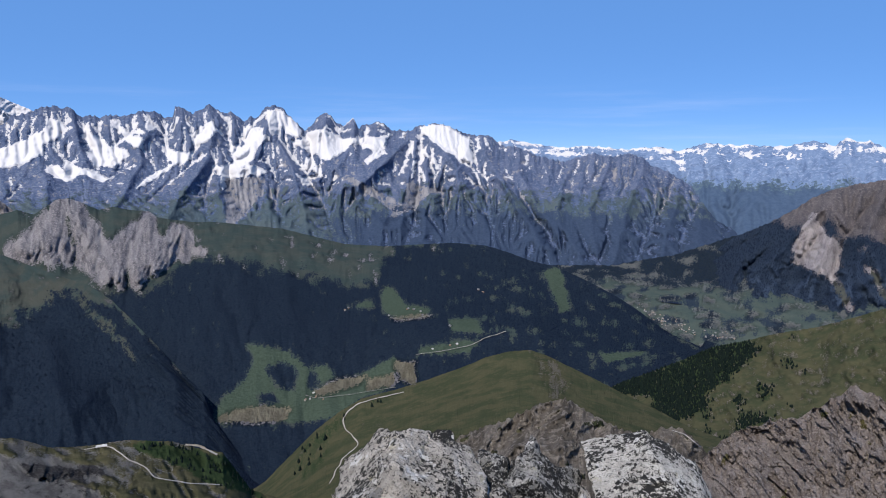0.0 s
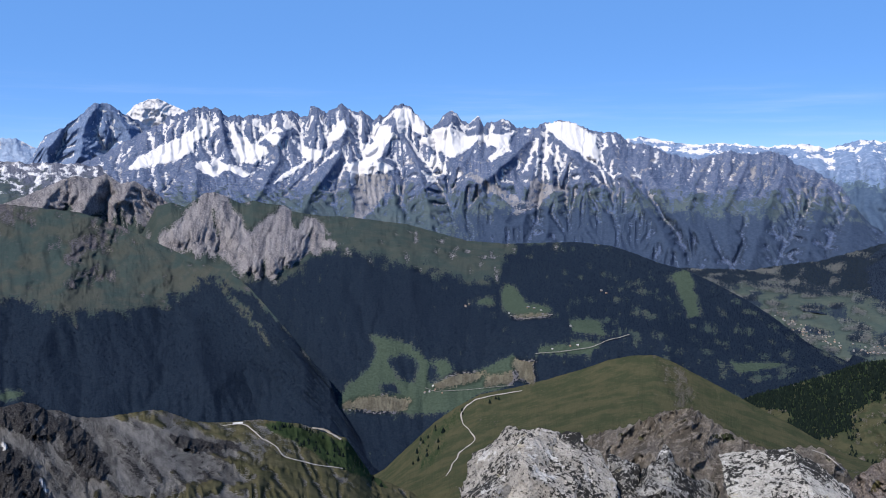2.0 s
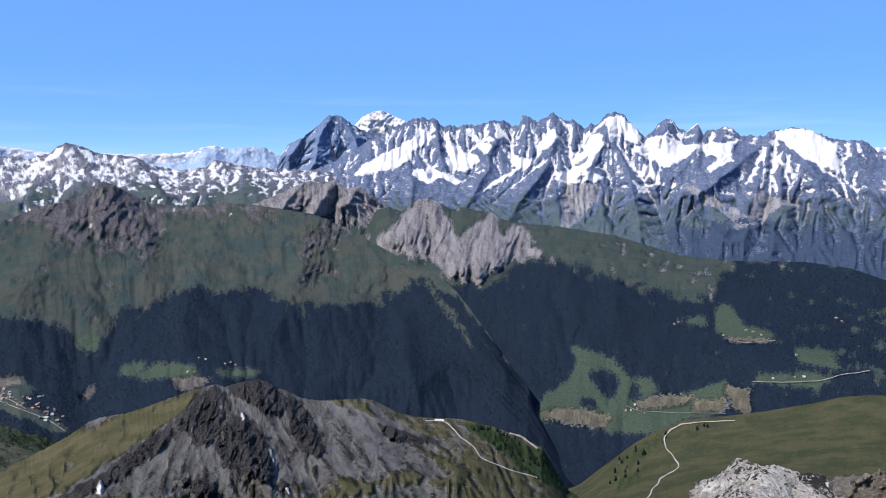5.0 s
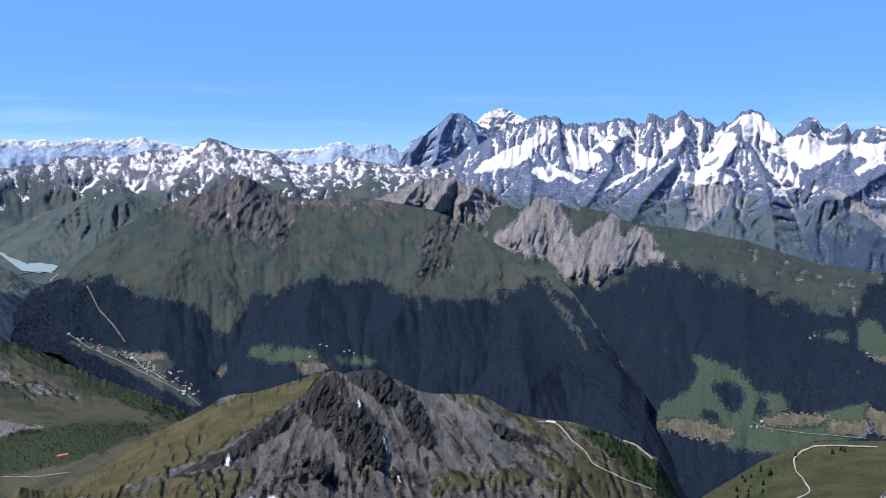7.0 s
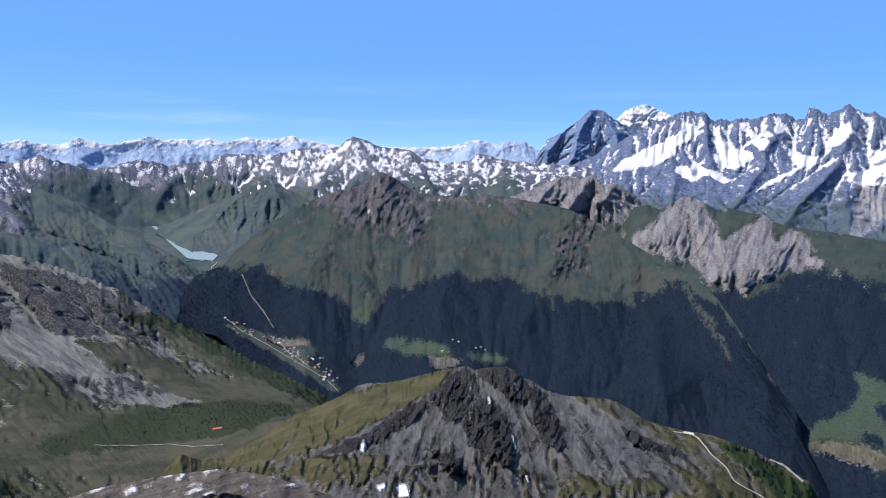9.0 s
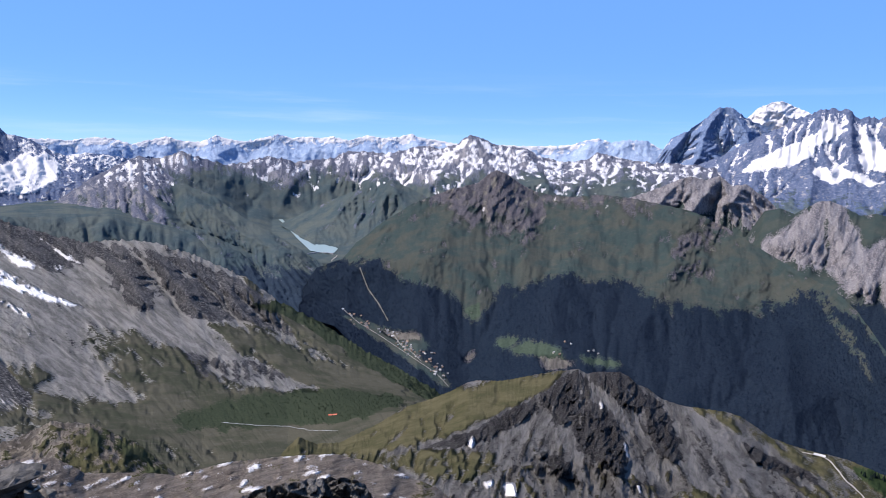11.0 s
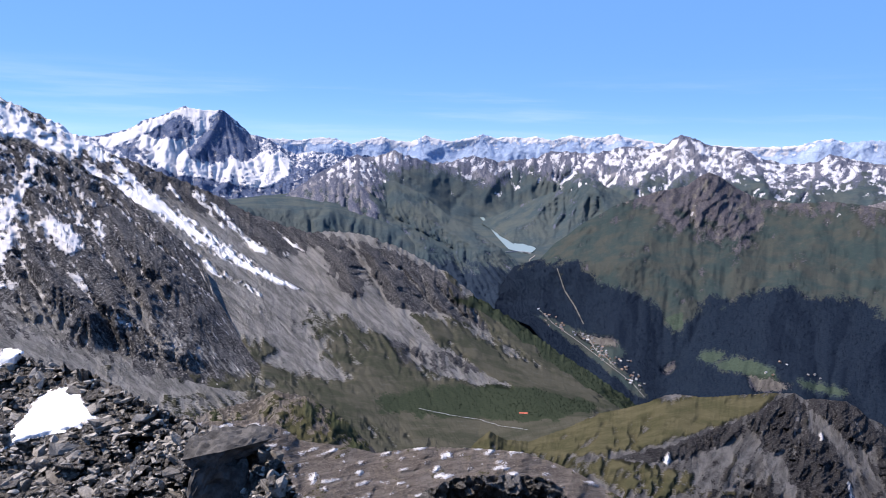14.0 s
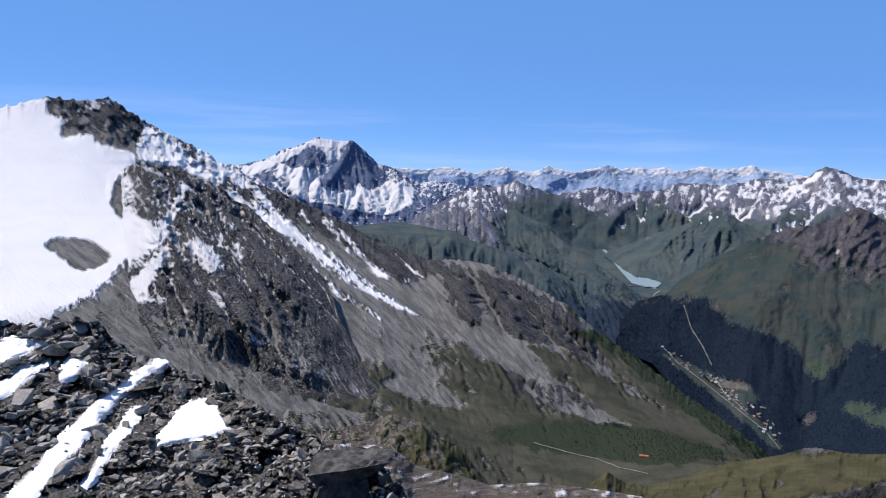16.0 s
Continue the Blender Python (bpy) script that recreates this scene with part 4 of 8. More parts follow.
horn.R = spot_r * 1.01 * (1 - fade) + horn.R * fade
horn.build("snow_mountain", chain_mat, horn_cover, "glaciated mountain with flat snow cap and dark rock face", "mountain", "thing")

# the two green spurs that hold the reservoir
LEFT_RIBS = [(0.2, 2.2, [(79.93, -2.75), (77.78, -4.79), (75.02, -7.1), (71.24, -8.95)]), (0.2, 2, [(81.8, -3.45), (79.61, -6.64), (75.95, -8.97)]), (0.2, 1.5, [(75.95, -5.25), (73.15, -7.09), (70.29, -8.94)]), (0.2, 1.5, [(77.78, -4.1), (76.41, -4.79), (74.09, -5.93)])]
RIGHT_RIBS = [(0.2, 2, [(63.13, -2), (65.18, -4.14), (67.49, -6.54), (68.89, -7.51)]), (0.2, 1.6, [(66.6, -3.94), (68.45, -5.62), (69.85, -6.58)]), (0.2, 2, [(62.99, -1.99), (61.9, -4.06), (60.42, -6.35)]), (0.15, 1.2, [(69.4, -5.4), (70.33, -6.22), (71.03, -6.69)])]


def side_cover(a, e, s, h, c):
    n, n2 = nz(a / 1.2, e / 0.8, 5, 281), nz(a / 0.35, e / 0.35, 4, 282)
    bare = step(78.5, 81.5, a + 0.5 * n)
    return {"grass": step(0.95, 0.15, 0.04 + 0.75 * bare + 0.55 * step(-4.2, -2.0, e) + 0.35 * n + 0.25 * n2 - 1.2 * (c - 0.36)), "scree": step(0.1, 0.6, 0.3 + 0.4 * n2 + 1.0 * (c - 0.36)), "snow": step(0.46, 0.60, 0.34 * n2 + 0.42 * step(-5, -1.5, e) + 0.16 * bare + 1.4 * (c - 0.36)) * step(-4.8, -3, e),
            "forest": step(-9.5, -11, e + 1.0 * n) * step(79, 75, a)}


left_wall = Land(66, 91, 0.075, 0.07, [(1850, [(66, -16), (91, -14)]), ([(66, 2300), (69.8, 2420), (76.4, 2820), (82, 3120), (91, 3150)], [(66, -11.2), (67.6, -10.2), (68.8, -9.35), (69.8, -8.65), (71.8, -7.45), (74, -6.2), (76.4, -4.35), (77.8, -3.7), (79.2, -3.1), (80.4, -2.0), (81.7, -1.2), (83, -1.8), (85, -2.9), (88, -5.0), (91, -7)])],
                 sculpt(0.11, 284, LEFT_RIBS, 0.6, 60, 0.045, 0.45, 0.3, 0.0014, 0.55), 0.12, 0.7, 71, 2)
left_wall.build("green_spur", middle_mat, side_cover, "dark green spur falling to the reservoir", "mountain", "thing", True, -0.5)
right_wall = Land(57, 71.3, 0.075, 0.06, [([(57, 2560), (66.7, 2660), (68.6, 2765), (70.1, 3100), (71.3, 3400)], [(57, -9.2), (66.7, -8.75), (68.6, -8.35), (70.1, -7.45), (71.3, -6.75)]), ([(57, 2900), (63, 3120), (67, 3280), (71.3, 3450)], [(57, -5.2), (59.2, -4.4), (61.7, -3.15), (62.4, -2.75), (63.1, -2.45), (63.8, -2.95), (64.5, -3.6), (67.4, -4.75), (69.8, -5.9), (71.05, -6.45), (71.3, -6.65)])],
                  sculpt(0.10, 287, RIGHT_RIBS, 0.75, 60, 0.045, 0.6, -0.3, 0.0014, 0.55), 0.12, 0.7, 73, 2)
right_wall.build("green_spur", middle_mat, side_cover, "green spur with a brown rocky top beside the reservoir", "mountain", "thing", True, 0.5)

# pale bare peaks behind the wooded ridge
pale = Land(32, 45, 0.07, 0.07, [(2520, [(32, -8), (45, -8)]), (2740, [(32, -4.3), (33, -3.4), (34.4, -2.5), (35.2, -2.75), (36.2, -1.95), (37.2, -2.3), (38.4, -2.05), (40.2, -2.8), (41.6, -3.5), (43.9, -4.3), (45, -5.2)])], sculpt(0.09, 81, [(0.15, 1.8, [(38.4, -2), (39.6, -3.2), (41, -5)]), (0.15, 1.6, [(36.2, -1.9), (37, -3.4), (38, -5)]), (0.15, 1.3, [(34.4, -2.5), (35.2, -4)])], 1.1, 60, 0.05, 0.6, 0.5, 0.0014, 0.55), 0.15, 0.5, 15, 2)
pale.build("pale_limestone_mountain", ridge_mat, lambda a, e, s, h, c: {"grass": step(0.62, 0.35, s + 0.5 * fbm(a / 1.2, e / 1.2, 4, 83) - 0.5 * (c - 0.4)), "snow": step(0.60, 0.68, fbm(a / 0.5, e / 0.25, 4, 84) + 0.2 * s + 0.8 * (c - 0.4))}, "pale bare limestone peaks above a green saddle", "mountain", "thing")

# ---------------------------------------------------------------- the valley with fields, and the mountain beside it
def fields_cover(a, e, s, h):
    hgt, rnd = blocks((a + 0.5 * e) / 0.9, e / 0.32, 91)
    n = nz(a / 1.5, e / 0.6, 4, 92)
    up = step(-11.2, -9.6, e + 0.6 * n)
    return {"grass": (1 - up) * step(0.15, 0.3, rnd), "forest": np.maximum(up * step(-0.25, 0.0, n + 0.15), step(0.22, 0.3, n) * 0.9), "scree": np.maximum(step(0.80, 0.84, rnd), step(0.86, 0.95, ridged((a + 0.9 * e) / 3.5, (e - 0.15 * a) / 0.5, 2, 94))) * (1 - up)}


valley = Land(-36, -8, 0.08, 0.07, [(1500, [(-36, -15.5), (-29, -16), (-22, -17), (-14, -16.5), (-8, -14)]), (1900, [(-36, -12.5), (-8, -12.2)]), (2650, [(-36, -6), (-24, -6.2), (-19, -8.2), (-14, -9.3), (-8, -9.5)])], gullies(0.012, 3, 3, 93), 0.2, 1.0, 3, 1.5)
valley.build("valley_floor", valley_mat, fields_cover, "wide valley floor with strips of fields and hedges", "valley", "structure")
FLANK = [(-36, -1.9), (-32.7, -2.1), (-31.1, -2.4), (-29.7, -2.8), (-28.3, -3.45), (-26.9, -4.55), (-25, -5.7), (-23.1, -6.7), (-21, -8.4), (-18.5, -10.5)]


def flank_cover(a, e, s, h, c):
    n = nz(a / 1.2, e / 1.2, 5, 95)
    scar = inside(a, e, [(-28.3, -4.6), (-29.2, -5.8), (-30.4, -7.0), (-30.3, -8.8), (-28.7, -9.2), (-27.4, -8.2), (-27.0, -7.2)], 0.35)
    tail = inside(a, e, [(-29.4, -8.8), (-30.2, -9), (-31.6, -11.6), (-31.2, -11.7)], 0.15) + inside(a, e, [(-31.8, -8.2), (-32.4, -8.2), (-33.8, -10.5), (-33.3, -10.6)], 0.15)
    return {"forest": step(-5.6, -6.6, e + 1.3 * n - 0.25 * (a + 30)) * (1 - scar) * (1 - np.clip(tail, 0, 1)), "scree": np.clip(scar + tail, 0, 1), "grass": step(-0.2, 0.3, n) * step(0.8, 0.3, s) * (1 - scar)}


# The flank's forest floor is lighter and bluer: haze put into the colour.
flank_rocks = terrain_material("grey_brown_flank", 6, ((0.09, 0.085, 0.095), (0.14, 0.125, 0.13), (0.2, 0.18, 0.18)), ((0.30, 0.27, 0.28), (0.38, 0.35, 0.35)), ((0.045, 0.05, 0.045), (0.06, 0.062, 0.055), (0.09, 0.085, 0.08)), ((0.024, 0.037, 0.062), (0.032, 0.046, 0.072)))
FLANK_RIBS = [(0.2, 2.2, [(-30.42, -2.78), (-28.44, -5.1), (-26.71, -7.29), (-25.28, -9.09)]), (0.2, 2.4, [(-32.73, -2.51), (-32, -5.32), (-31.52, -8.17), (-31.39, -11.02)]), (0.2, 2, [(-26.94, -4.96), (-25.15, -6.96), (-23.26, -8.58)]), (0.2, 1.6, [(-28.72, -3.85), (-29.61, -6.28), (-28.69, -8.82)])]
flank = Land(-36, -18, 0.075, 0.07, [(1950, [(-36, -13.5), (-27, -12.6), (-18, -12)]), (2550, FLANK)], sculpt(0.11, 97, FLANK_RIBS, 0.9, 60, 0.05, 0.7, 0, 0.0014, 0.55), 0.18, 0.6, 17, 2)
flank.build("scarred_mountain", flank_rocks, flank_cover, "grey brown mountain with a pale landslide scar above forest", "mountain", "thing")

# ---------------------------------------------------------------- the long wooded ridge across the valley
DOME_CREST_A = [(19.92, -18.92), (21.22, -17.5), (22.54, -15.82), (23.43, -14.67), (24.78, -12.99), (26.13, -11.3), (27.46, -10.1), (29.21, -9.26), (31.44, -8.14), (33.71, -6.89), (35.55, -5.83), (36.38, -5.53), (36.94, -5.18), (38.33, -4.7), (40.63, -4.3), (43, -3.9), (45.31, -3.75), (47.2, -4.0), (48.6, -3.95), (50.25, -3.7), (51.2, -3.25), (52.14, -2.7), (52.85, -2.2), (53.59, -1.95), (54.24, -2.3), (55.17, -3.08), (56.56, -3.42), (57.48, -3.65), (58.86, -4.21), (60.68, -4.94), (61.59, -5.58), (62.95, -6.38), (64.3, -7.5), (65.2, -8.15), (66.32, -9.46)]
DOME_CREST = DOME_CREST_A + [(70, -12.5), (68.5, -10.2), (18.5, -23.5), (15.5, -26.5)]
DOME_TREES = [(19.51, -19.24), (24.75, -13.33), (26.54, -11.34), (29.15, -10.23), (31.26, -11.29), (33.44, -12.12), (35.72, -12.04), (38.02, -12.4), (39.91, -12.03), (41.83, -11.17), (44.22, -10.54), (46.61, -10.5), (49.48, -10.64), (51.39, -11.36), (53.3, -12.15), (54.16, -13.36), (54.64, -14.61), (55.92, -13.43), (57.09, -12.57), (58.95, -11.61), (61.7, -10.98), (63.02, -9.67), (64.79, -9.43), (66.34, -9.82)]
DOME_SHALE = [[(58.86, -4.21), (56.56, -3.33), (55.17, -2.99), (53.59, -1.68), (52.14, -2.69), (50.26, -4.53), (49.05, -6.4), (50.46, -7.82), (52.83, -7.84), (55.18, -6.44), (57.03, -5.51)], [(40.05, -8.07), (38.27, -6.15), (36.39, -5.4), (34.64, -6.25), (35.93, -7.45), (38.18, -8.47)], [(39.97, -10.4), (38.15, -9.16), (36.31, -9.22), (35.82, -9.98), (38.1, -10.55)]]
DOME_RIBS = [(0.2, 2.6, [(53.59, -1.77), (52.84, -4.09), (50.94, -7.36), (51.4, -9.71)]), (0.2, 2.2, [(56.56, -3.42), (57.03, -5.51), (57.52, -7.83)]), (0.2, 3, [(53.59, -1.77), (55.17, -4.11), (57.04, -6.44), (58.93, -9.67)]), (0.2, 2.6, [(36.38, -5.53), (38.22, -7.54), (39.95, -10.86), (41.24, -14.63)]), (0.3, 3.5, [(33.71, -6.89), (32.19, -10.45), (30.62, -14.82), (29.46, -19.09)]), (0.3, 3.5, [(45.31, -4.65), (46.19, -7.77), (47.56, -11.08), (48.45, -15.77)]), (0.2, 2.5, [(61.59, -5.58), (62.99, -8.21), (64.38, -10.44)]), (0.3, 3, [(27.46, -10.1), (25.17, -13.16), (23.29, -16.56), (21.5, -18.78)])]
CLIFFS = [[(33.05, -7.44), (32.38, -6.7), (30.87, -4.98), (29.35, -3.62), (28.62, -3.44), (27.91, -3.88), (26.53, -5.61), (26.06, -7.33), (26.34, -8.67), (28.63, -8.91), (30.04, -8.3), (32.11, -7.64)], [(27.91, -9.39), (27.63, -8.07), (26.23, -6.9), (24.8, -5.7), (23.35, -4.59), (22.78, -5.13), (22.46, -6.67), (22.76, -8.4), (23.59, -10.17), (24.89, -10.49), (26.42, -9.94)], [(23.44, -9.66), (22.71, -7.53), (21.81, -6.04), (21.29, -5.41), (20.38, -6.32), (20.01, -7.22), (18.91, -8.25), (20.29, -8.63), (21.54, -8.56), (22.4, -9.38)]]
CLIFF_RIBS = [(0.15, 2.2, [(28.91, -3.52), (29.91, -5.44), (31.41, -7.58)]), (0.15, 2, [(28.69, -3.52), (27.65, -5.56), (26.73, -8.77)]), (0.15, 2.2, [(23.27, -4.64), (24.87, -6.98), (26.61, -9.84)]), (0.15, 1.6, [(23.19, -4.64), (23.6, -7.48), (24.29, -10.46)]), (0.12, 1.2, [(21.29, -5.41), (22.2, -7.12), (23.03, -9.69)]), (0.12, 1.6, [(21.25, -5.45), (20.22, -7.21), (18.58, -8.54)]), (0.3, 3, [(14.12, -6.54), (13.33, -9.77), (12.54, -13.47)]), (0.3, 4, [(3.99, -7.95), (3.06, -10.96), (2.13, -15.64)]), (0.3, 3.5, [(-3.61, -7.9), (-5.54, -10.93), (-8.47, -15.48)])]
RIDGE_A = [(-21.14, -15.29), (-19.4, -14.8), (-18.05, -14.02), (-16.23, -12.81), (-14.85, -11.98), (-13.01, -11.07), (-11.15, -10.22), (-9.28, -9.54), (-7.4, -9.11), (-5.51, -8.44), (-3.61, -7.9), (-0.76, -7.68), (1.14, -7.77), (4.93, -7.94), (8.21, -7.7), (10.51, -7.09), (13.22, -6.33), (16.3, -5.93), (18.45, -5.64), (20.14, -5.58), (21.29, -5.41), (22.58, -5.14), (23.27, -4.64), (24.53, -4.51), (25.68, -4.21), (26.64, -4.43), (27.9, -3.76), (28.69, -3.48), (29.35, -3.58), (30.84, -4.58), (31.85, -4.21), (32.88, -4.48)]
CLEAR_A = [[(16.47, -15.39), (14.9, -15.59), (13.09, -16.25), (11.5, -17.61), (9.85, -17.47), (9.31, -18.54), (10.84, -19.22), (7.97, -18.78), (6.03, -17.76), (4.08, -16.99), (3.85, -17.91), (4.6, -19.71), (7.04, -20.3), (9.48, -21.74), (11.88, -22.02), (15.14, -21.66), (19.55, -21.28), (19.15, -20.26), (18.21, -19.28), (17.06, -18.52), (16.35, -17.71), (15.86, -16.86)], [(5.21, -11.17), (4.02, -11.42), (3.08, -12.83), (1.16, -13.08), (0.68, -13.55), (4.05, -13.85), (5, -13.5), (5.47, -12.33)], [(8.08, -12.73), (5.94, -12.32), (5.71, -13.02), (7.85, -12.97)], [(-0.29, -14.02), (-2.7, -13.87), (-3.68, -15.15), (-0.77, -15.09)], [(2.14, -16.33), (-2.23, -15.64), (-3.2, -15.85), (-2.24, -16.79), (2.14, -17.02)], [(-8.35, -9.93), (-9.74, -9.43), (-10.24, -10.81), (-10.77, -13.09), (-9.84, -13.36), (-9.1, -11.77)], [(-13.19, -16.38), (-16.81, -15.99), (-16.83, -16.34), (-13.68, -17.11)]]
COPSES = [[(14.97, -17.38), (13.58, -17.03), (12.21, -17.79), (12.73, -19.32), (14.11, -18.99)], [(11.52, -18.28), (10.81, -17.88), (10.61, -19.23), (11.42, -19.41)], [(15.74, -19.52), (14.36, -19.42), (13.93, -20.2), (15.54, -20.24)]]
TAN_A = [[(10.85, -19.44), (8.93, -18.65), (6.52, -18.52), (7.02, -19.18), (9.43, -19.74), (11.34, -19.86)], [(19.41, -21.08), (17.37, -20.45), (15.09, -20.36), (12.78, -20.73), (13.75, -21.65), (16.06, -21.66)], [(6.53, -18.84), (4.1, -18.45), (4.2, -19.36), (6.54, -19.65)], [(4.53, -13.84), (1.16, -13.6), (1.06, -13.88), (4.05, -14.13)]]
CLEAR_B = [[(53.48, -16), (52.33, -15.64), (50.97, -15.69), (51.84, -16.48), (52.81, -16.79)], [(52.32, -16.93), (50.63, -15.88), (48.69, -16), (47.47, -16.58), (47.21, -17.22), (48.91, -17.62), (49.89, -17.17), (51.35, -17.08)], [(46.49, -16.89), (44.06, -16.91), (42.6, -17.09), (42.69, -17.55), (45.5, -17.55)], [(56.16, -13.66), (54.73, -12.75), (54.49, -13.91), (55.21, -14.6)]]
TAN_B = [[(49.65, -17.16), (47.46, -17.23), (46.23, -17.57), (47.44, -18.05), (48.9, -18.3)], [(63.16, -15.37), (59.94, -15.61), (59.48, -16.18), (61.81, -16.21)], [(55.94, -17.57), (54.98, -16.9), (54.74, -17.13), (55.61, -17.94)]]
VILLAGE_FLOOR = [[(66.6, -14.01), (64.49, -14.49), (62.7, -15.26), (59.94, -15.61), (58.92, -16.56), (59.74, -17.43), (58.1, -18.63), (56.77, -19.89), (57.64, -20.08), (59.05, -18.9), (60.91, -17.92), (63.18, -16.22), (65.4, -14.98)]]
SPUR_SLIDES = [[(29.15, -10.23), (28.51, -10.18), (26.91, -12.03), (25.06, -14.66), (24.53, -16.31), (25.18, -15.97), (26.13, -14.35), (27.74, -12.33)], [(19.1, -15.31), (17.98, -15.33), (17.48, -16.86), (18.53, -17.45)]]
RIDGE_A = [k for k in RIDGE_A if k[0] < 33] + [(70, -15), (50, -9), (40, -7.5), (34, -6.5)]
RIDGE_LOW = [(-21.5, -14.7), (-23.2, -15.1), (-26, -16.5)]
RIDGE_FOOT = [(70, -14), (67, -15), (64, -18), (61, -21), (58, -23), (54, -25), (44, -25), (36, -26), (28, -26), (20, -26), (12, -27), (5, -25), (-6, -23), (-15, -21.5), (-22, -19), (-26, -18.5)]
TREE_LINE = [(70, -20), (40, -20), (33, -11.5), (30, -11.2), (25.8, -10.3), (23.3, -10.7), (21.2, -8.9), (17.7, -8.5), (14.2, -9.7), (10.6, -10.4), (7.8, -11.4), (5.9, -11), (4.95, -9.5), (4, -8), (0, -7.7), (-26, -5)]
RIDGE_CUT = sculpt(0.16, 101, CLIFF_RIBS, 0.9, 60, 0.045, 0.9, 0, 0.0015, 0.4, 0.05)


def ridge_relief(a, e, s):
    cliff = patches(a, e, CLIFFS, 4, 0.35)
    g, hollow = RIDGE_CUT(a, e, s)
    return g * (0.40 + 1.0 * cliff) + cliff * (gullies(0.020, 0.7, 3.5, 109, 0.35, 5, 0.5, 0.5)(a, e, s) - 0.008), hollow


def ridge_cover(a, e, s, h, c):
    n, n2 = nz(a / 1.1, e / 0.8, 5, 111), nz(a / 0.45, e / 0.4, 4, 112)
    f = nz((a + 0.7 * e) / 0.22, e / 0.5, 4, 119, 0.7)
    stone = patches(a, e, CLIFFS, 2, 0.2, 0.5)
    cliff = step(0.05, 0.3, stone) * step(0.40, 0.62, 0.92 * stone + 0.22 * n2 + 0.16 * f - 1.4 * (c - 0.40))
    open_land = patches(a, e, CLEAR_A, 1, 0.22, 0.7) * (1 - patches(a, e, COPSES, 1, 0.3, 0.5))
    tan = patches(a, e, TAN_A, 1, 0.10)
    patchy = step(0.34, 0.46, n + 0.1 * n2) * step(2, -4, a) * step(-9, -12, e)
    below = step(0.25, -0.25, e - line(a, TREE_LINE) + 0.8 * n + 0.6 * n2)
    thin = step(0.55, 0.75, n2 + 0.5 * f) * 0.8
    slide = step(0.90, 0.97, ridged((a + 0.5 * e) / 2.4 + 0.2 * n, e / 10, 2, 118, 0.4)) * step(-0.3, 0.5, n2 + 0.3)
    forest = below * (1 - open_land) * (1 - cliff) * (1 - tan) * (1 - 0.8 * patchy) * (1 - 0.7 * slide) * (1 - thin)
    bare = step(0.30, 0.80, 0.9 * (0.36 - c) + 0.4 * n + 0.4 * n2 + 0.15) * (1 - below)
    wall = inside(a, e, [(4.2, -17.2), (2.4, -17.6), (2.2, -19.4), (4.0, -19)], 0.3)
    return {"forest": forest * (1 - wall), "grass": (1 - cliff) * (1 - tan) * (1 - 0.6 * bare) * (1 - wall), "scree": np.maximum(np.maximum(tan, wall), open_land)}


ridge = Land(-26, 42, 0.09, 0.10, [([(-26, 1150), (0, 1000), (50, 1000)], RIDGE_FOOT), ([(-26, 1350), (0, 1400), (50, 1450)], [(46, -16.5), (36, -17), (26, -16.2), (16, -15.5), (8, -15.8), (0, -14.5), (-8, -15), (-16, -16.5), (-26, -17.4)]),
                                   ([(-26, 1450), (-10, 1750), (4, 2000), (50, 1950)], [(50, -12), (37, -11.4), (30, -9.2), (24, -8.6), (17, -8), (8, -9.2), (0, -9.8), (-8, -11), (-16, -13.6), (-26, -17)]), ([(-26, 1480), (-10, 1900), (5, 2300), (50, 2450)], RIDGE_A + RIDGE_LOW)], ridge_relief, 0.06, 0.5, 19, 2.5)
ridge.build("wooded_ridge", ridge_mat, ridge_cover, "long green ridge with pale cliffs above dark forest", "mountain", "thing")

# the green dome with a brown shale top that stands before the ridge, its spur running down through the forest
DOME_CUT = sculpt(0.16, 263, DOME_RIBS, 0.8, 60, 0.045, 0.9, 0, 0.002, 0.4, 0.05)


def dome_relief(a, e, s):
    g, hollow = DOME_CUT(a, e, s)
    shale = patches(a, e, DOME_SHALE, 8, 0.3)
    return g * (0.60 + 0.5 * shale) + shale * 0.014 * (0.5 - ridged((a + 0.3 * e) / 0.9, e / 1.2, 5, 264, 0.6)), hollow


def dome_cover(a, e, s, h, c):
    n, n2 = nz(a / 1.4, e / 0.9, 5, 261, 0.6), nz((a + 0.4 * e) / 0.4, e / 0.5, 5, 262, 0.6)
    shale = patches(a, e, DOME_SHALE, 6, 0.6)
    open_land, tan, floor = patches(a, e, CLEAR_B, 1, 0.18, 0.6), patches(a, e, TAN_B, 1, 0.1), patches(a, e, VILLAGE_FLOOR, 1, 0.3, 0.6)
    slide = patches(a, e, SPUR_SLIDES, 1, 0.3, 0.5) * step(-0.4, 0.1, n2)
    below = step(0.25, -0.25, e - line(a, DOME_TREES) + 0.7 * n + 0.55 * n2)
    ragged = step(0.5, 0.7, n2 + 0.6 * n)
    forest = below * (1 - open_land) * (1 - tan) * (1 - floor) * (1 - 0.8 * slide) * (1 - 0.75 * ragged * step(-2.2, -0.4, e - line(a, DOME_TREES)))
    rock = step(0.35, 0.95, 0.62 * shale + 0.42 * n + 0.60 * n2 - 0.9 * (c - 0.4) + 0.16 * step(-9, -4.5, e) + 0.38 * step(-5.6, -4.2, e) * step(39, 43, a))
    fleck = step(0.74, 0.82, n2 + 0.5 * (c - 0.36)) * step(-6.5, -4.5, e) * step(40, 44, a)
    return {"forest": forest, "grass": (1 - rock * (1 - below)) * (1 - tan), "scree": np.maximum(np.maximum(tan, open_land), step(0.0, 0.4, n2 + 0.8 * (c - 0.4)) * rock), "snow": fleck}


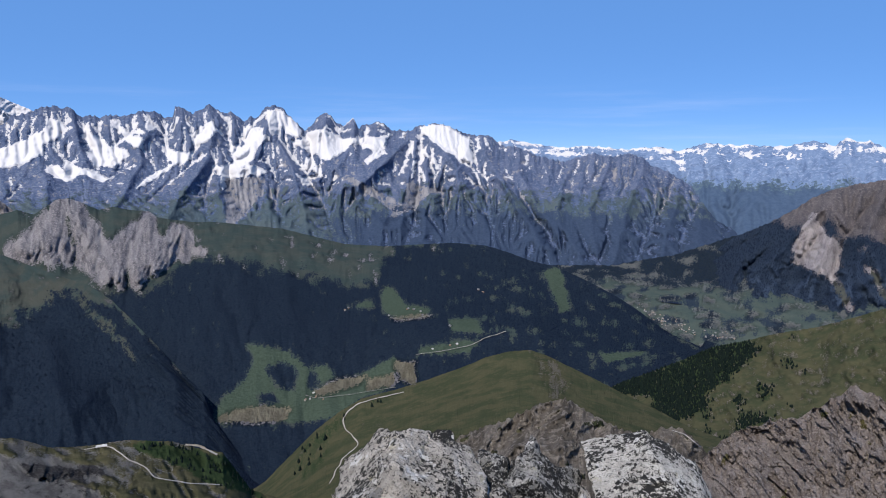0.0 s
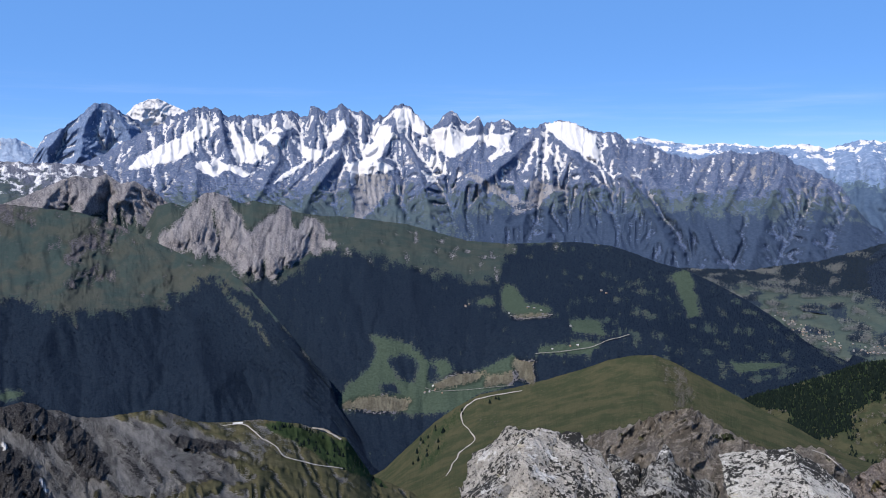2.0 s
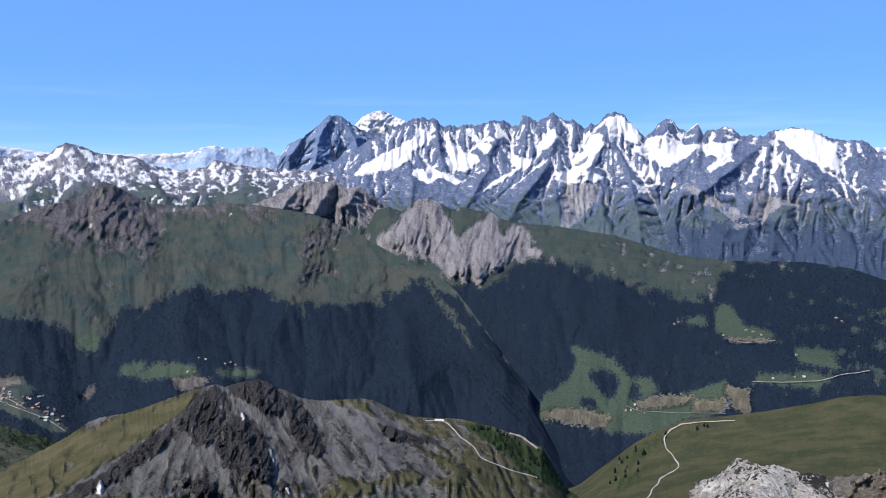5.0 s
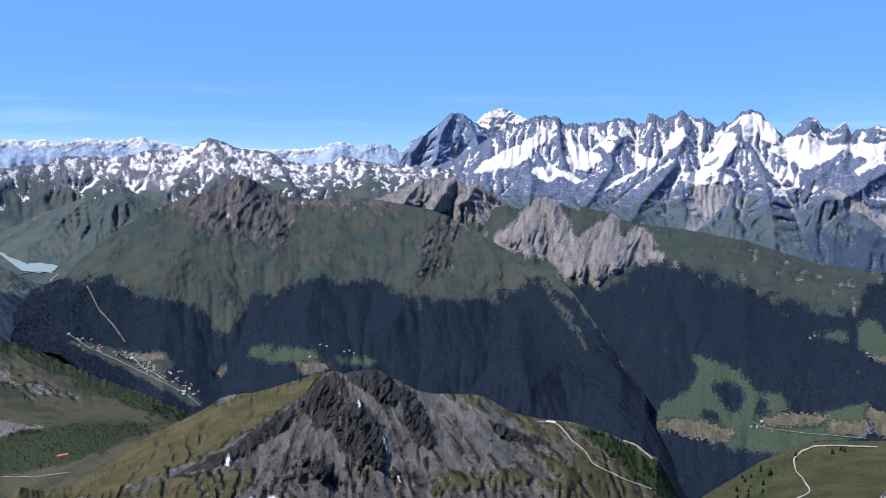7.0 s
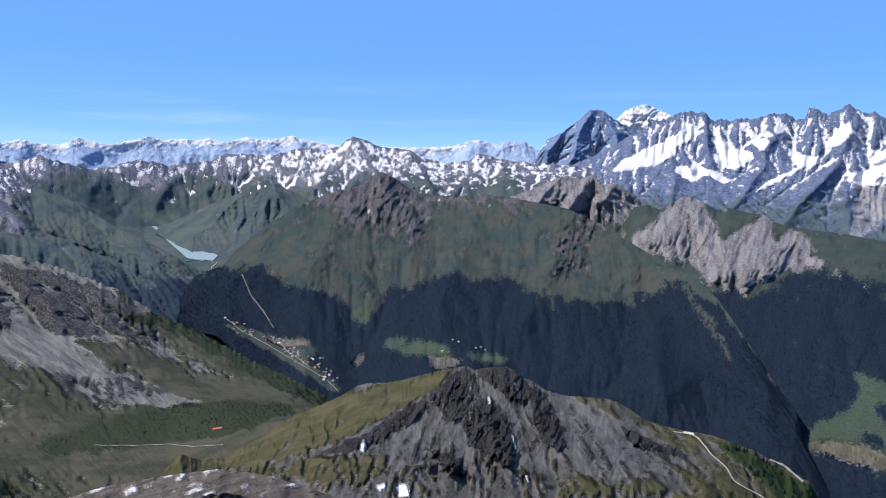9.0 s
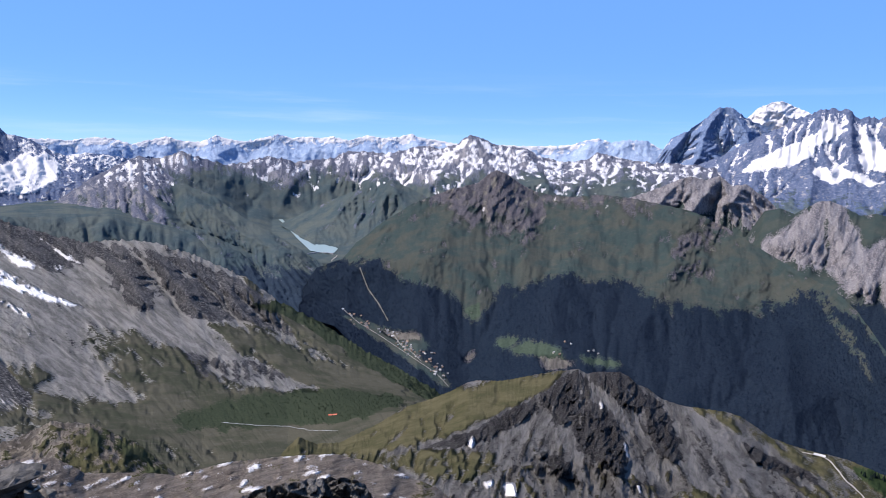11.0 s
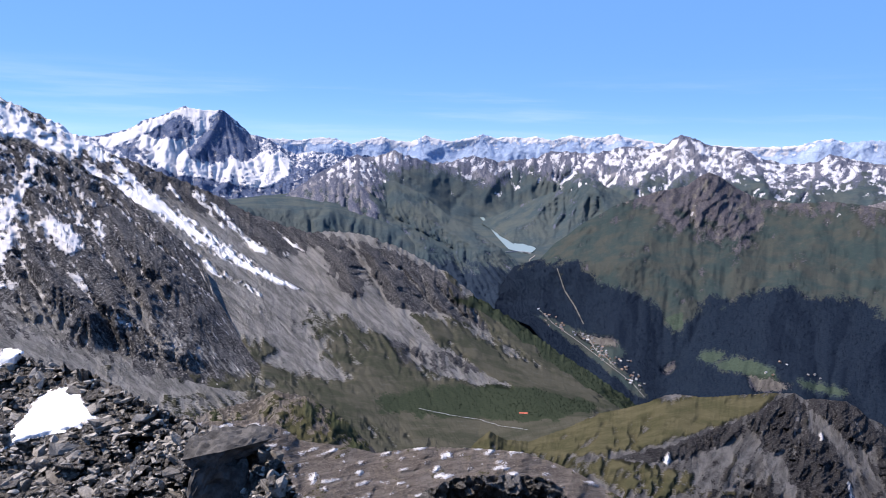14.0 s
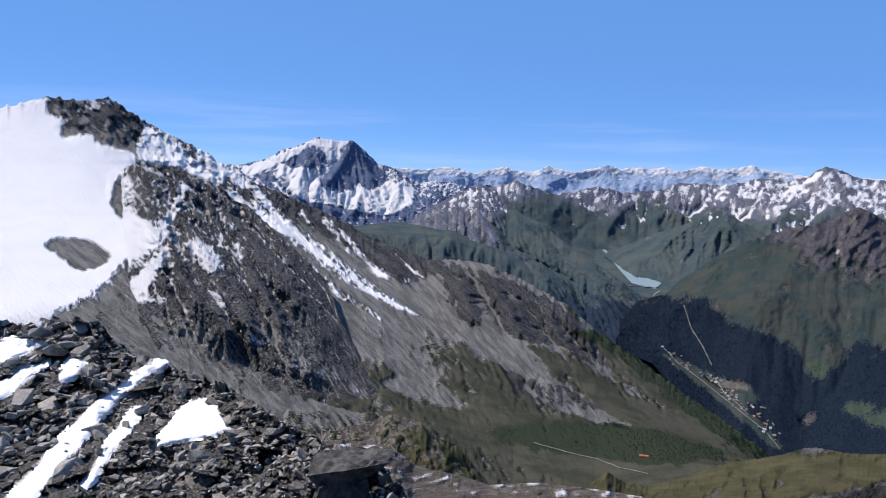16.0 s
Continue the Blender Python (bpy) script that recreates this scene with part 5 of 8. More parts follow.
dome_ridge = Land(15.5, 70, 0.085, 0.095, [([(15, 960), (50, 960), (60, 1200), (70, 1850)], RIDGE_FOOT), ([(15, 1000), (20, 1120), (26, 1330), (50, 1400), (60, 1540), (70, 2050)], [(70, -13.2), (66, -13), (62, -15.8), (56, -17.5), (46, -16.5), (36, -17), (30, -17.5), (24, -19), (20, -22), (15.5, -26.6)]),
                                      ([(15, 1010), (20, 1180), (26, 1500), (32, 1750), (50, 1880), (60, 1880), (70, 2100)], [(70, -12.8), (66, -10.4), (62, -9.6), (56, -9), (50, -9), (44, -9.5), (37, -10.4), (30, -12.5), (26, -14.2), (22, -17.6), (19, -21.5), (15.5, -26.55)]), ([(15, 1020), (20, 1220), (26, 1600), (32, 1900), (50, 2380), (60, 2250), (70, 2150)], DOME_CREST)], dome_relief, 0.10, 0.5, 61, 2.0)
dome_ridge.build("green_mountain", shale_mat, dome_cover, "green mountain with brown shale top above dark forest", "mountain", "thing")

# ---------------------------------------------------------------- the great slope and glacier on the near side of the side valley
SLOPE = [(124, 2.5), (119, 3.0), (117.2, 3.33), (115.5, 3.8), (114.1, 4.3), (112.7, 4.1), (111.6, 4.1), (110.5, 4.45), (109.6, 3.9), (108, 2.85), (106.3, 1.9), (104.7, 1.2), (103.4, 0.5), (102.2, -0.35), (100.5, -1.4), (98.7, -2.1), (96, -3.25), (94.2, -4.05), (92.3, -4.95), (90.9, -5.85), (88.6, -6.8), (85.7, -7.7), (82.8, -7.6),
         (80.5, -8), (77.6, -9.2), (74.2, -10.9), (71.4, -13), (69, -14.2), (64.9, -16.8), (60.5, -19.1), (58.8, -20.0), (56, -21.5)]
SLOPE_FOOT = [(124, -16), (110, -17), (102, -20), (93, -23.5), (88, -25), (78, -27), (71, -27), (66, -26), (62, -25), (56, -24.5)]


SLOPE_RIBS = [(0.2, 2, [(94.8, -2.6), (91.89, -5.58), (89.17, -7.82), (87.79, -10.07)]), (0.2, 2.2, [(89.04, -4.33), (85.8, -7.47), (83.25, -9.78), (81.51, -12.56)]), (0.2, 1.6, [(85.33, -5.69), (83.65, -7.96), (82.18, -12.31)]), (0.2, 2.4, [(82.74, -6.62), (80.55, -9.39), (77.84, -13.12), (75.01, -15.93)]), (0.3, 3.4, [(79.62, -7.56), (75.96, -10.36), (71.19, -14.1), (66.27, -17.74), (61.33, -19.83)]), (0.2, 2, [(76.42, -10.36), (74.06, -14.1), (71.15, -17.34)])]
GLACIER_A = [[(119.16, 2.82), (117.21, 3.33), (115.18, 3.78), (113.45, 3.39), (113.83, 2.57), (113.69, 1.37), (111.5, 1.88), (111.16, 0.78), (108.87, 0.74), (108.91, -0.74), (110.28, -1.83), (110.5, -2.88), (110.14, -3.94), (109.38, -4.37), (107.98, -3.51), (106.57, -3.29), (106.39, -4.16), (106.83, -5.9), (108.45, -6.74), (110.05, -7.98), (110.86, -9.22), (112.03, -10.21), (113.92, -10.91), (115.4, -12.01), (117.84, -11.98), (119.82, -11.77)]]
NUNATAKS = [[(115.01, -6.15), (113.75, -5.77), (111.91, -6.02), (110.61, -7.11), (110.83, -7.95), (112.35, -8.31), (113.8, -7.42)], [(113.69, 1.37), (113.31, 2.19), (112.01, 3.07), (110.52, 3.57), (109.56, 4.24), (108.8, 3.67), (108.43, 2.86), (108.68, 0.75), (110.21, 0.82), (111.15, 1.07), (111.5, 1.88), (112.79, 1.61)], [(114.69, 2.91), (113.77, 4.44), (112.53, 4.13), (112.74, 3.03)], [(108.91, -0.74), (107.12, -0.48), (105.1, -0.65), (104.49, -1.51), (105.94, -1.97), (106.57, -3.29), (108.19, -3.73), (109.77, -4.36), (110.33, -3.51), (110.1, -2.03), (109.3, -1.17)]]
SLOPE_SNOW = [[(108.79, 0.87), (108.26, 1.82), (107.78, 2.47), (106.28, 1.9), (105.08, 0.44), (103.23, -0.51), (102.17, -0.48), (102.39, -1.82), (104.28, -1.29), (105.51, -0.88), (106.93, -0.69), (108.11, -0.08)], [(102.18, -1.91), (100.9, -2.78), (99.59, -3.76), (97.82, -4.65), (96.69, -5.7), (97.82, -6.03), (98.93, -5.58), (100.47, -4.49), (101.98, -3.16)], [(100.24, -1.65), (99.15, -2.67), (97.82, -4.01), (95.78, -5.56), (93.71, -7.16), (91.35, -9.01), (88.48, -11.08), (85.96, -12.48), (88.46, -11.78), (91.34, -9.99), (93.7, -8.37), (96.01, -6.76), (97.82, -5.48)], [(96.65, -3.54), (95.65, -4.17), (95.28, -5.09), (96.1, -4.73)], [(93.02, -6.27), (92.08, -7.38), (91.51, -7.84), (92.55, -6.92)], [(91.37, -7.84), (89.95, -8.57), (88.41, -9.48), (90.17, -9.04)], [(97.59, -6.49), (96.23, -7.68), (95.08, -9.25), (95.54, -9.16), (96.69, -8.14)]]
SLOPE_BANDS = [[(87.81, -8.86), (87.18, -9.56), (87.46, -9.66)], [(104.25, 1.34), (102.17, -0.13), (100.02, -1.87), (100.89, -2.11), (102.81, -0.59), (104.46, 0.68)], [(90.35, -13.1), (89.38, -13.78), (89.56, -14.25)], [(93.68, -10.09), (93.12, -10.55), (93.35, -10.64)], [(94.38, -9.39), (93.92, -9.76), (94.15, -9.9)]]
SPUR_SNOW = [[(105.27, -6.36), (104.35, -5.92), (103.09, -6.83), (102.37, -8.18), (102.68, -8.71), (103.62, -8.96), (104.29, -8.06)], [(101.88, -6.39), (101.18, -6.48), (100.89, -7.57), (101.28, -8.11)], [(109.62, -9.49), (108.49, -8.46), (107.25, -7.03), (106.35, -6.61), (106.95, -8.08), (108.04, -10.12), (106.51, -11.06), (108.74, -10.86)], [(103.72, -9.85), (102.7, -10.5), (101.75, -12.05), (102.27, -11.85)], [(109.31, -1.39), (108.81, -1.8), (109.73, -2.96), (110.3, -2.67)], [(105.32, -1.61), (104.87, -2.04), (105.9, -4.38), (106.82, -5.55), (106.96, -4.5), (106.17, -3.2)], [(102.86, -5.93), (102.43, -5.58), (102.23, -6.84), (102.57, -6.83)], [(101.41, -12.91), (100.3, -13.71), (98.73, -14.66), (99.63, -14.63)], [(101.99, -4.81), (101.35, -5.04), (101.7, -5.58)]]
SPUR_RIBS = [(0.2, 2.6, [(104.48, -0.85), (102.2, -3.69), (99.61, -7.31), (96.45, -11.45), (93.63, -15.15)]), (0.2, 2.2, [(106.34, -1.54), (105.17, -5.04), (103.11, -8.61), (100.07, -12.73)]), (0.2, 2, [(106.42, -5.9), (105.24, -9.45), (102.29, -13.54)]), (0.2, 1.8, [(101.35, -5.04), (100.05, -8.67), (97.82, -13.25)]), (0.2, 1.6, [(108.71, -0.74), (109.53, -2.45), (109.96, -4.15)])]
SLOPE_CUT = sculpt(0.12, 121, SLOPE_RIBS, 0.9, 70, 0.045, 0.6, 0.75, 0.002)


def slope_relief(a, e, s):
    low = step(-22, -17, e)
    g, hollow = SLOPE_CUT(a, e, s)
    ice = near_patch(a, e, GLACIER_A[0], 6, 0.3)
    g = g + (0.022 * (0.5 - ridged((a - 0.4 * e) / 1.6, e / 1.6, 6, 128, 0.6)) + 0.006 * (blocks(a / 0.5, e / 0.6, 127)[0] - 0.5)) * step(-9, -2, e + 0.12 * (a - 96))
    rugged = 0.25 + 0.75 * np.clip(patches(a, e, SLOPE_CRAGS, 8, 0.4) + step(-9, -2, e + 0.12 * (a - 96)), 0, 1)
    return g * rugged * (0.15 + 0.85 * low) * (1 - ice) + 0.006 * ice * fbm(a / 2.5, e / 1.5, 4, 129), hollow


def slope_cover(a, e, s, h, c):
    n, n2 = nz(a / 1.2, e / 1.2, 5, 131), nz((a - 0.95 * e) / 0.42, (e + 0.9 * a) / 3.2, 6, 132, 0.62)
    f = nz(a / 0.3, e / 0.25, 4, 133, 0.7)
    ice = near_patch(a, e, GLACIER_A[0], 7, 0.3, 0.7)
    nunatak = patches(a, e, NUNATAKS, 2, 0.3, 0.6)
    high = step(-6.5, 1.5, e + 0.10 * (a - 100))
    flank_snow = patches(a, e, SLOPE_SNOW + SLOPE_BANDS, 1, 0.3, 0.35)
    fleck = nz((a - 0.9 * e) / 0.16, (e + 0.9 * a) / 0.55, 4, 134, 0.7)
    lens = np.clip(sum(near_patch(a, e, k, 1, 0.14, 0.5) for k in SNOW_STRIPES), 0, 1)
    snow = step(0.42, 0.58, 1.60 * ice - 1.75 * nunatak + 0.62 * flank_snow + 0.55 * lens + 0.52 * high + 0.60 * fleck * (1 - 0.8 * step(0.75, 1, ice)) + 0.20 * f * (1 - 0.8 * step(0.75, 1, ice)) + 0.9 * (c - 0.36) - 0.04)
    snow = snow * np.maximum(step(0.2, 0.5, lens + flank_snow), step(-13, -8, e + 0.12 * (a - 96)))
    edge = e - line(a, [(124, -18), (96, -18), (90, -17), (84, -16.5), (79, -14.5), (74, -12.5), (70, -12), (60, -12)])
    fan = patches(a, e, FANS, 2, 0.3, 0.7)
    crags = patches(a, e, SLOPE_CRAGS, 3, 0.45, 0.7)
    lawn = patches(a, e, SLOPE_GREEN, 7, 0.5)
    green = 0.22 - 0.07 * edge + 0.55 * lawn - 0.75 * fan - 0.5 * crags + 0.28 * n + 0.26 * n2 + 0.40 * f - 0.5 * (c - 0.36)
    rocky = 0.06 + 0.85 * crags + 0.5 * step(0.85, 0.97, s) * step(84, 92, a) - 0.6 * fan + 0.2 * n - 0.25 * n2 - 1.6 * (c - 0.37) * (0.3 + crags) + 0.25 * f
    alder = near_patch(a, e, [(80, -21.2), (74, -20.2), (67, -19.9), (61.5, -20.8), (60, -20.8), (66, -22.7), (74, -22.6), (80, -22.2)], 6, 0.5)
    low_wood = near_patch(a, e, [(74, -13.2), (71, -14), (66, -17.3), (61, -20), (57, -22), (56, -20), (60, -18.2), (66, -15.4), (71.5, -12)], 4, 0.35)
    return {"snow": snow, "grass": step(0.1, 0.9, green), "scree": step(0.70, 0.15, rocky), "forest": np.maximum(step(0.4, 0.6, alder + 0.4 * n + 0.2 * f), step(0.45, 0.6, low_wood + 0.35 * n))}


SNOW_STRIPES = [[(94.5, -13.6), (93.6, -14.9), (93.0, -16.2), (92.6, -16.2), (93.2, -14.8), (94.2, -13.5)], [(95.6, -17.4), (93.0, -19.2), (92.2, -19.6), (93.0, -18.8), (95.4, -17.2)], [(95.4, -18.8), (94.0, -19.2), (94.3, -18.8)],
                [(100.0, -1.8), (98.1, -4.0), (95.7, -6.2), (92.4, -9.1), (89.3, -10.8), (85.9, -12.35), (86.0, -12.5), (89.7, -11.15), (93.2, -9.4), (96.5, -6.8), (98.8, -4.9), (100.1, -3.5)], [(97.0, -7.0), (95.1, -8.3), (93.3, -10.1), (89.3, -12.6), (89.4, -12.9), (93.7, -10.6), (95.5, -9.0)],
                [(94.5, -4.0), (91.9, -6.3), (90.8, -7.7), (91.0, -7.8), (92.6, -6.9), (94.7, -4.6)], [(91.4, -7.6), (89.2, -8.6), (88.8, -9.5), (90.0, -9.1)], [(91.4, -9.6), (90.2, -11.4), (90.0, -12), (90.4, -11.2), (91.2, -9.6)], [(88.2, -7.6), (86.8, -8.4), (85.8, -9.4), (86.9, -8.9)]]
FANS = [[(95.35, -6.12), (91.2, -7.97), (87.17, -10.32), (84.18, -12.01), (81.97, -13), (77.85, -14.95), (75.01, -16.85), (73.81, -18.46), (77.86, -16.87), (82.89, -13.95), (85.94, -12.47), (89.29, -10.97), (93.2, -8.73)], [(81.89, -8.45), (81.44, -8.45), (80.58, -11.22), (78.77, -13.55), (75.97, -15.45), (77.85, -15.41), (80.61, -13.04), (81.58, -11.19)], [(77.87, -17.68), (74.05, -18.23), (70.15, -19.39), (67.19, -20.26), (71.12, -20.16), (75.01, -19.03)], [(91.83, -13.31), (89.41, -14.36), (85.2, -17.29), (81.63, -19.73), (85.26, -19.47), (89.56, -18.22), (88.24, -17.05)], [(97.18, -12.82), (95.04, -14.69), (91.63, -18), (88.35, -20.04), (91.7, -19.45), (95.53, -16.7)], [(101.03, -17.49), (96.73, -17.76), (91.29, -19.5), (89.64, -20.32), (96.84, -19.75), (101.17, -19.4)]]
SLOPE_CRAGS = [[(84.7, -7.7), (81.4, -8.4), (77.8, -9.6), (74.1, -11.3), (71.2, -14.1), (70.2, -15.9), (74.1, -14.3), (78.5, -14.0), (80.6, -12.1), (82, -13.4), (83.9, -11.1)], [(104, 0.4), (96.3, -3.2), (90.7, -5.4), (84.9, -6.8), (84.5, -8.8), (88, -9.6), (91.6, -7.1), (94.9, -5.3), (103, -1.6)], [(79, -16.4), (76.6, -17), (73, -17.6), (71, -19), (74, -19.2), (78, -18.4)]]
SLOPE_GREEN = [[(86.4, -14.3), (82.9, -14.3), (79.7, -16.2), (75.5, -18.6), (78.8, -19.4), (83.9, -17.8)], [(91.5, -15.9), (84.3, -17.8), (76, -20), (68.2, -20), (61.3, -19.8), (61, -23), (66.2, -24), (76, -24), (85.3, -22), (92, -19.8)], [(77.8, -14.5), (73.6, -15), (68.2, -17.8), (61.4, -19.4), (63.3, -20.4), (69.2, -19.6), (74, -16.9)], [(76, -9.6), (72, -12.4), (66, -16), (60, -19), (62, -20), (70, -16), (74, -13)]]
slope = Land(56, 122, 0.078, 0.078, [(330, SLOPE_FOOT), (480, [(124, -14), (110, -15), (102, -17.5), (93, -20), (88, -21.3), (78, -23.5), (71, -23.6), (66, -22.6), (62, -22), (56, -22.5)]), ([(56, 650), (75, 760), (95, 850), (124, 900)], [(124, -6), (108, -7), (100, -9), (92, -12.5), (86, -14.5), (78, -16), (70, -18.5), (62, -20.8), (56, -22)]), ([(56, 720), (70, 980), (80, 1080), (95, 1350), (108, 1500), (124, 1600)], SLOPE)], slope_relief, 0.42, 0.8, 23, 2.5)


def smooth_ice(land, corners, wide):
    """The ice lies smooth over the rock below it: its range is averaged along each level."""
    levels = np.linspace(land.E.min(), land.E.max(), 500)
    even = np.stack([np.interp(levels, land.E[i], land.R[i]) for i in range(len(land.a))])
    pad = np.pad(even, ((wide, wide), (0, 0)), mode="edge")
    even = np.mean([pad[k:k + len(land.a)] for k in range(2 * wide + 1)], axis=0)
    soft = np.stack([np.interp(land.E[i], levels, even[i]) for i in range(len(land.a))])
    w = near_patch(land.A, land.E, corners, 6, 0.2) * step(1.0, 0.94, land.S)
    land.R = land.R * (1 - w) + soft * w


smooth_ice(slope, GLACIER_A[0], 30)
slope.build("glacier_mountain", slope_mat, slope_cover, "grey scree mountain with a glacier and green lower slopes", "mountain", "thing", True, -0.95)

# the dark rock ridge before the glacier
SPUR = [(111, -3.5), (110.2, -1.6), (109.7, -0.8), (108.7, -0.35), (107.1, -0.6), (105.1, -0.9), (102.6, -2.6), (100.5, -3.5), (98.3, -5.5), (96, -7.8), (94.2, -9.6), (93.2, -12.4), (92, -14.7), (90.8, -17), (89.2, -19.1), (87, -20.5)]


def spur_cover(a, e, s, h, c):
    n, n2 = nz(a / 0.9, e / 0.9, 5, 141), nz((a - 0.7 * e) / 0.4, (e + 0.7 * a) / 1.3, 5, 142)
    f = nz(a / 0.3, e / 0.25, 4, 145, 0.7)
    fan = np.clip(near_patch(a, e, [(99.8, -10.5), (98.2, -12), (96, -14.8), (93.4, -16.8), (91, -18.4), (88, -19.6), (95, -18.5), (98.4, -16.2), (101, -13.2)], 8, 0.4) + near_patch(a, e, [(107.5, -12), (103.6, -13), (101, -15.5), (99, -18.5), (106, -17)], 8, 0.5), 0, 1)
    bowls = patches(a, e, SPUR_SNOW, 1, 0.3, 0.35)
    fleck = nz((a - 0.3 * e) / 0.16, (e + 0.3 * a) / 0.4, 4, 146, 0.7)
    left = a - line(e, [(-17, 114), (-11.7, 112.6), (-9.2, 110.9), (-8, 109.8), (-6.7, 108.0), (-5.6, 106.8), (-4.2, 109.6), (-1.5, 110.4), (0, 110)])
    snow = step(0.42, 0.58, 0.70 * bowls + 0.9 * step(-1.6, 0.5, left) + 0.60 * fleck + 0.16 * f + 0.9 * (c - 0.36) + 0.10 + 0.26 * step(-12, -1, e) + 0.20 * step(103, 108, a) * step(-12, -9, e) * step(-4, -6, e))
    return {"snow": snow, "scree": step(0.46, 0.92, 0.75 * fan + 0.42 * step(98, 103, a + 0.8 * (e + 10)) * step(-6, -10, e) + 0.3 * n2 + 0.3 * n + 1.6 * (c - 0.38)), "grass": step(-18, -20, e + n)}


SPUR_CUT = sculpt(0.11, 143, SPUR_RIBS, 1.0, 70, 0.05, 0.8, 0.45, 0.003, 0.5)


def spur_relief(a, e, s):
    return SPUR_CUT(a, e, s)[0] * step(88, 97, a), SPUR_CUT(a, e, s)[1]


spur = Land(87, 110.5, 0.07, 0.075, [([(87, 430), (100, 470), (110.5, 452)], [(87, -22), (92, -21.5), (100, -20.5), (106, -17.5), (110.5, -16)]), ([(87, 460), (96, 640), (105, 860), (108, 1010), (110.5, 1090)], SPUR)], spur_relief, 0.35, 0.6, 27, 3)
slope_r = np.stack([np.interp(spur.E[i], slope.E[k], slope.R[k]) for i, k in enumerate(np.clip(((spur.a - slope.a[0]) / (slope.a[1] - slope.a[0])).astype(int), 0, len(slope.a) - 1))])
fade = step(110.3, 107.0, spur.A) * step(0.0, 0.35, spur.S) * step(88, 98, spur.A)
spur.R = slope_r * 1.012 * (1 - fade) + np.clip(spur.R / (1 + spur.h), slope_r * 0.86, slope_r * 0.985) * (1 + 1.2 * spur.h) * fade
spur.build("dark_rock_ridge", spur_mat, spur_cover, "dark shattered rock ridge with snow bowls", "mountain", "thing", True, -0.55)

# ---------------------------------------------------------------- the green shoulder and the rounded green hill
def shoulder_cover(a, e, s, h):
    n, n2 = nz(a / 1.4, e / 1.4, 5, 151), nz(a / 0.4, e / 0.3, 4, 152)
    wood = inside(a, e, [(-12, -21.5), (-12.5, -19), (-17.3, -17.2), (-23.6, -14), (-25.5, -14.8), (-24, -16.8), (-22, -18.6), (-20.5, -21), (-17.5, -20.6)], 0.6, 25) * step(-0.45, -0.15, n2)
    glade = inside(a, e, [(-15, -19.4), (-18, -19.4), (-17.4, -20.4), (-16, -20.4)], 0.2)
    return {"grass": 1 - 0.8 * step(0.3, 0.5, n2 + 0.2 * n), "forest": np.maximum(wood * (1 - glade), step(0.36, 0.44, n) * 0.7 * step(-30, -26, a)), "scree": step(0.3, 0.5, n2)}


shoulder = Land(-36, -11, 0.09, 0.09, [(480, [(-36, -26), (-11, -25)]), (860, [(-36, -9.8), (-33.4, -11), (-31.1, -12.1), (-29, -12.95), (-26.7, -13.6), (-24.8, -14.3), (-22, -15.2), (-19.5, -16.55), (-17.3, -17.6), (-14.7, -18.75), (-12.8, -19.8), (-11, -21)])], gullies(0.05, 5, 9, 153, -0.6, 5), 0.08, 0.7, 29, 2.5)
shoulder.build("green_shoulder", hill_mat, shoulder_cover, "green mountain shoulder with a dark patch of conifers", "hillside", "thing")

HILL = [(20, -28.5), (16.8, -26.7), (15.3, -26), (12.9, -24.1), (10.9, -22.5), (9, -21.3), (7, -20.3), (4.1, -19.7), (1.2, -18.9), (-1.8, -17.9), (-3.7, -17.1), (-5.6, -16.6), (-7.5, -16.4), (-9, -16.85), (-10.4, -17.45), (-12.8, -18.4), (-15.1, -19.35), (-17.5, -20.2), (-19.7, -21.05), (-21, -21.5), (-23.2, -21.9), (-27, -23)]


def hill_cover(a, e, s, h):
    n, n2 = nz(a / 1.6, e / 1.6, 5, 161), nz(a / 0.35, e / 0.3, 4, 162)
    shrubs = np.clip(inside(a, e, [(13, -24.4), (9, -21.6), (5, -20.1), (4.5, -20.3), (8, -21.6), (11, -24.2), (13, -26)], 0.3, 27) * step(-0.2, 0.1, n2) + inside(a, e, [(12.5, -25.6), (9.4, -23.6), (9.6, -24.3), (12, -26.4)], 0.3, 28) * step(-0.1, 0.1, n2), 0, 1)
    bare = inside(a, e, [(-7.6, -16.4), (-9.4, -17.2), (-11, -19.4), (-9.6, -20.4), (-8.6, -18.4)], 0.3, 29)
    return {"grass": 1 - 0.55 * bare * step(-0.2, 0.2, n2) - 0.3 * step(0.25, 0.4, n2), "forest": shrubs, "scree": step(0.1, 0.3, n2) * 0.5}


hill = Land(-27, 20, 0.13, 0.12, [(150, [(20, -36), (-27, -36)]), ([(20, 330), (-27, 330)], [(20, -30), (12, -27.5), (0, -24), (-10, -22.5), (-27, -25)]), ([(20, 520), (0, 560), (-12, 540), (-27, 440)], HILL)], lambda a, e, s: gullies(0.05, 8, 14, 163, 0.9, 4)(a, e, s) * (0.3 + 0.7 * step(1, 0.75, s)) + 0.004 * fbm(a / 0.5, e / 0.4, 4, 164), 0.05, 0.9, 31, 2.5)
hill.build("grassy_hill", hill_mat, hill_cover, "rounded grassy hill with a footpath along its flank", "hill", "thing")


def crag_cover(a, e, s, h):
    n = nz(a / 0.8, e / 0.8, 5, 171)
    return {"grass": step(0.3, 0.6, 0.12 + 4.5 * h + 0.5 * n + 0.35 * step(0.7, 0.2, s)), "scree": step(0.1, 0.4, n) * 0.5}


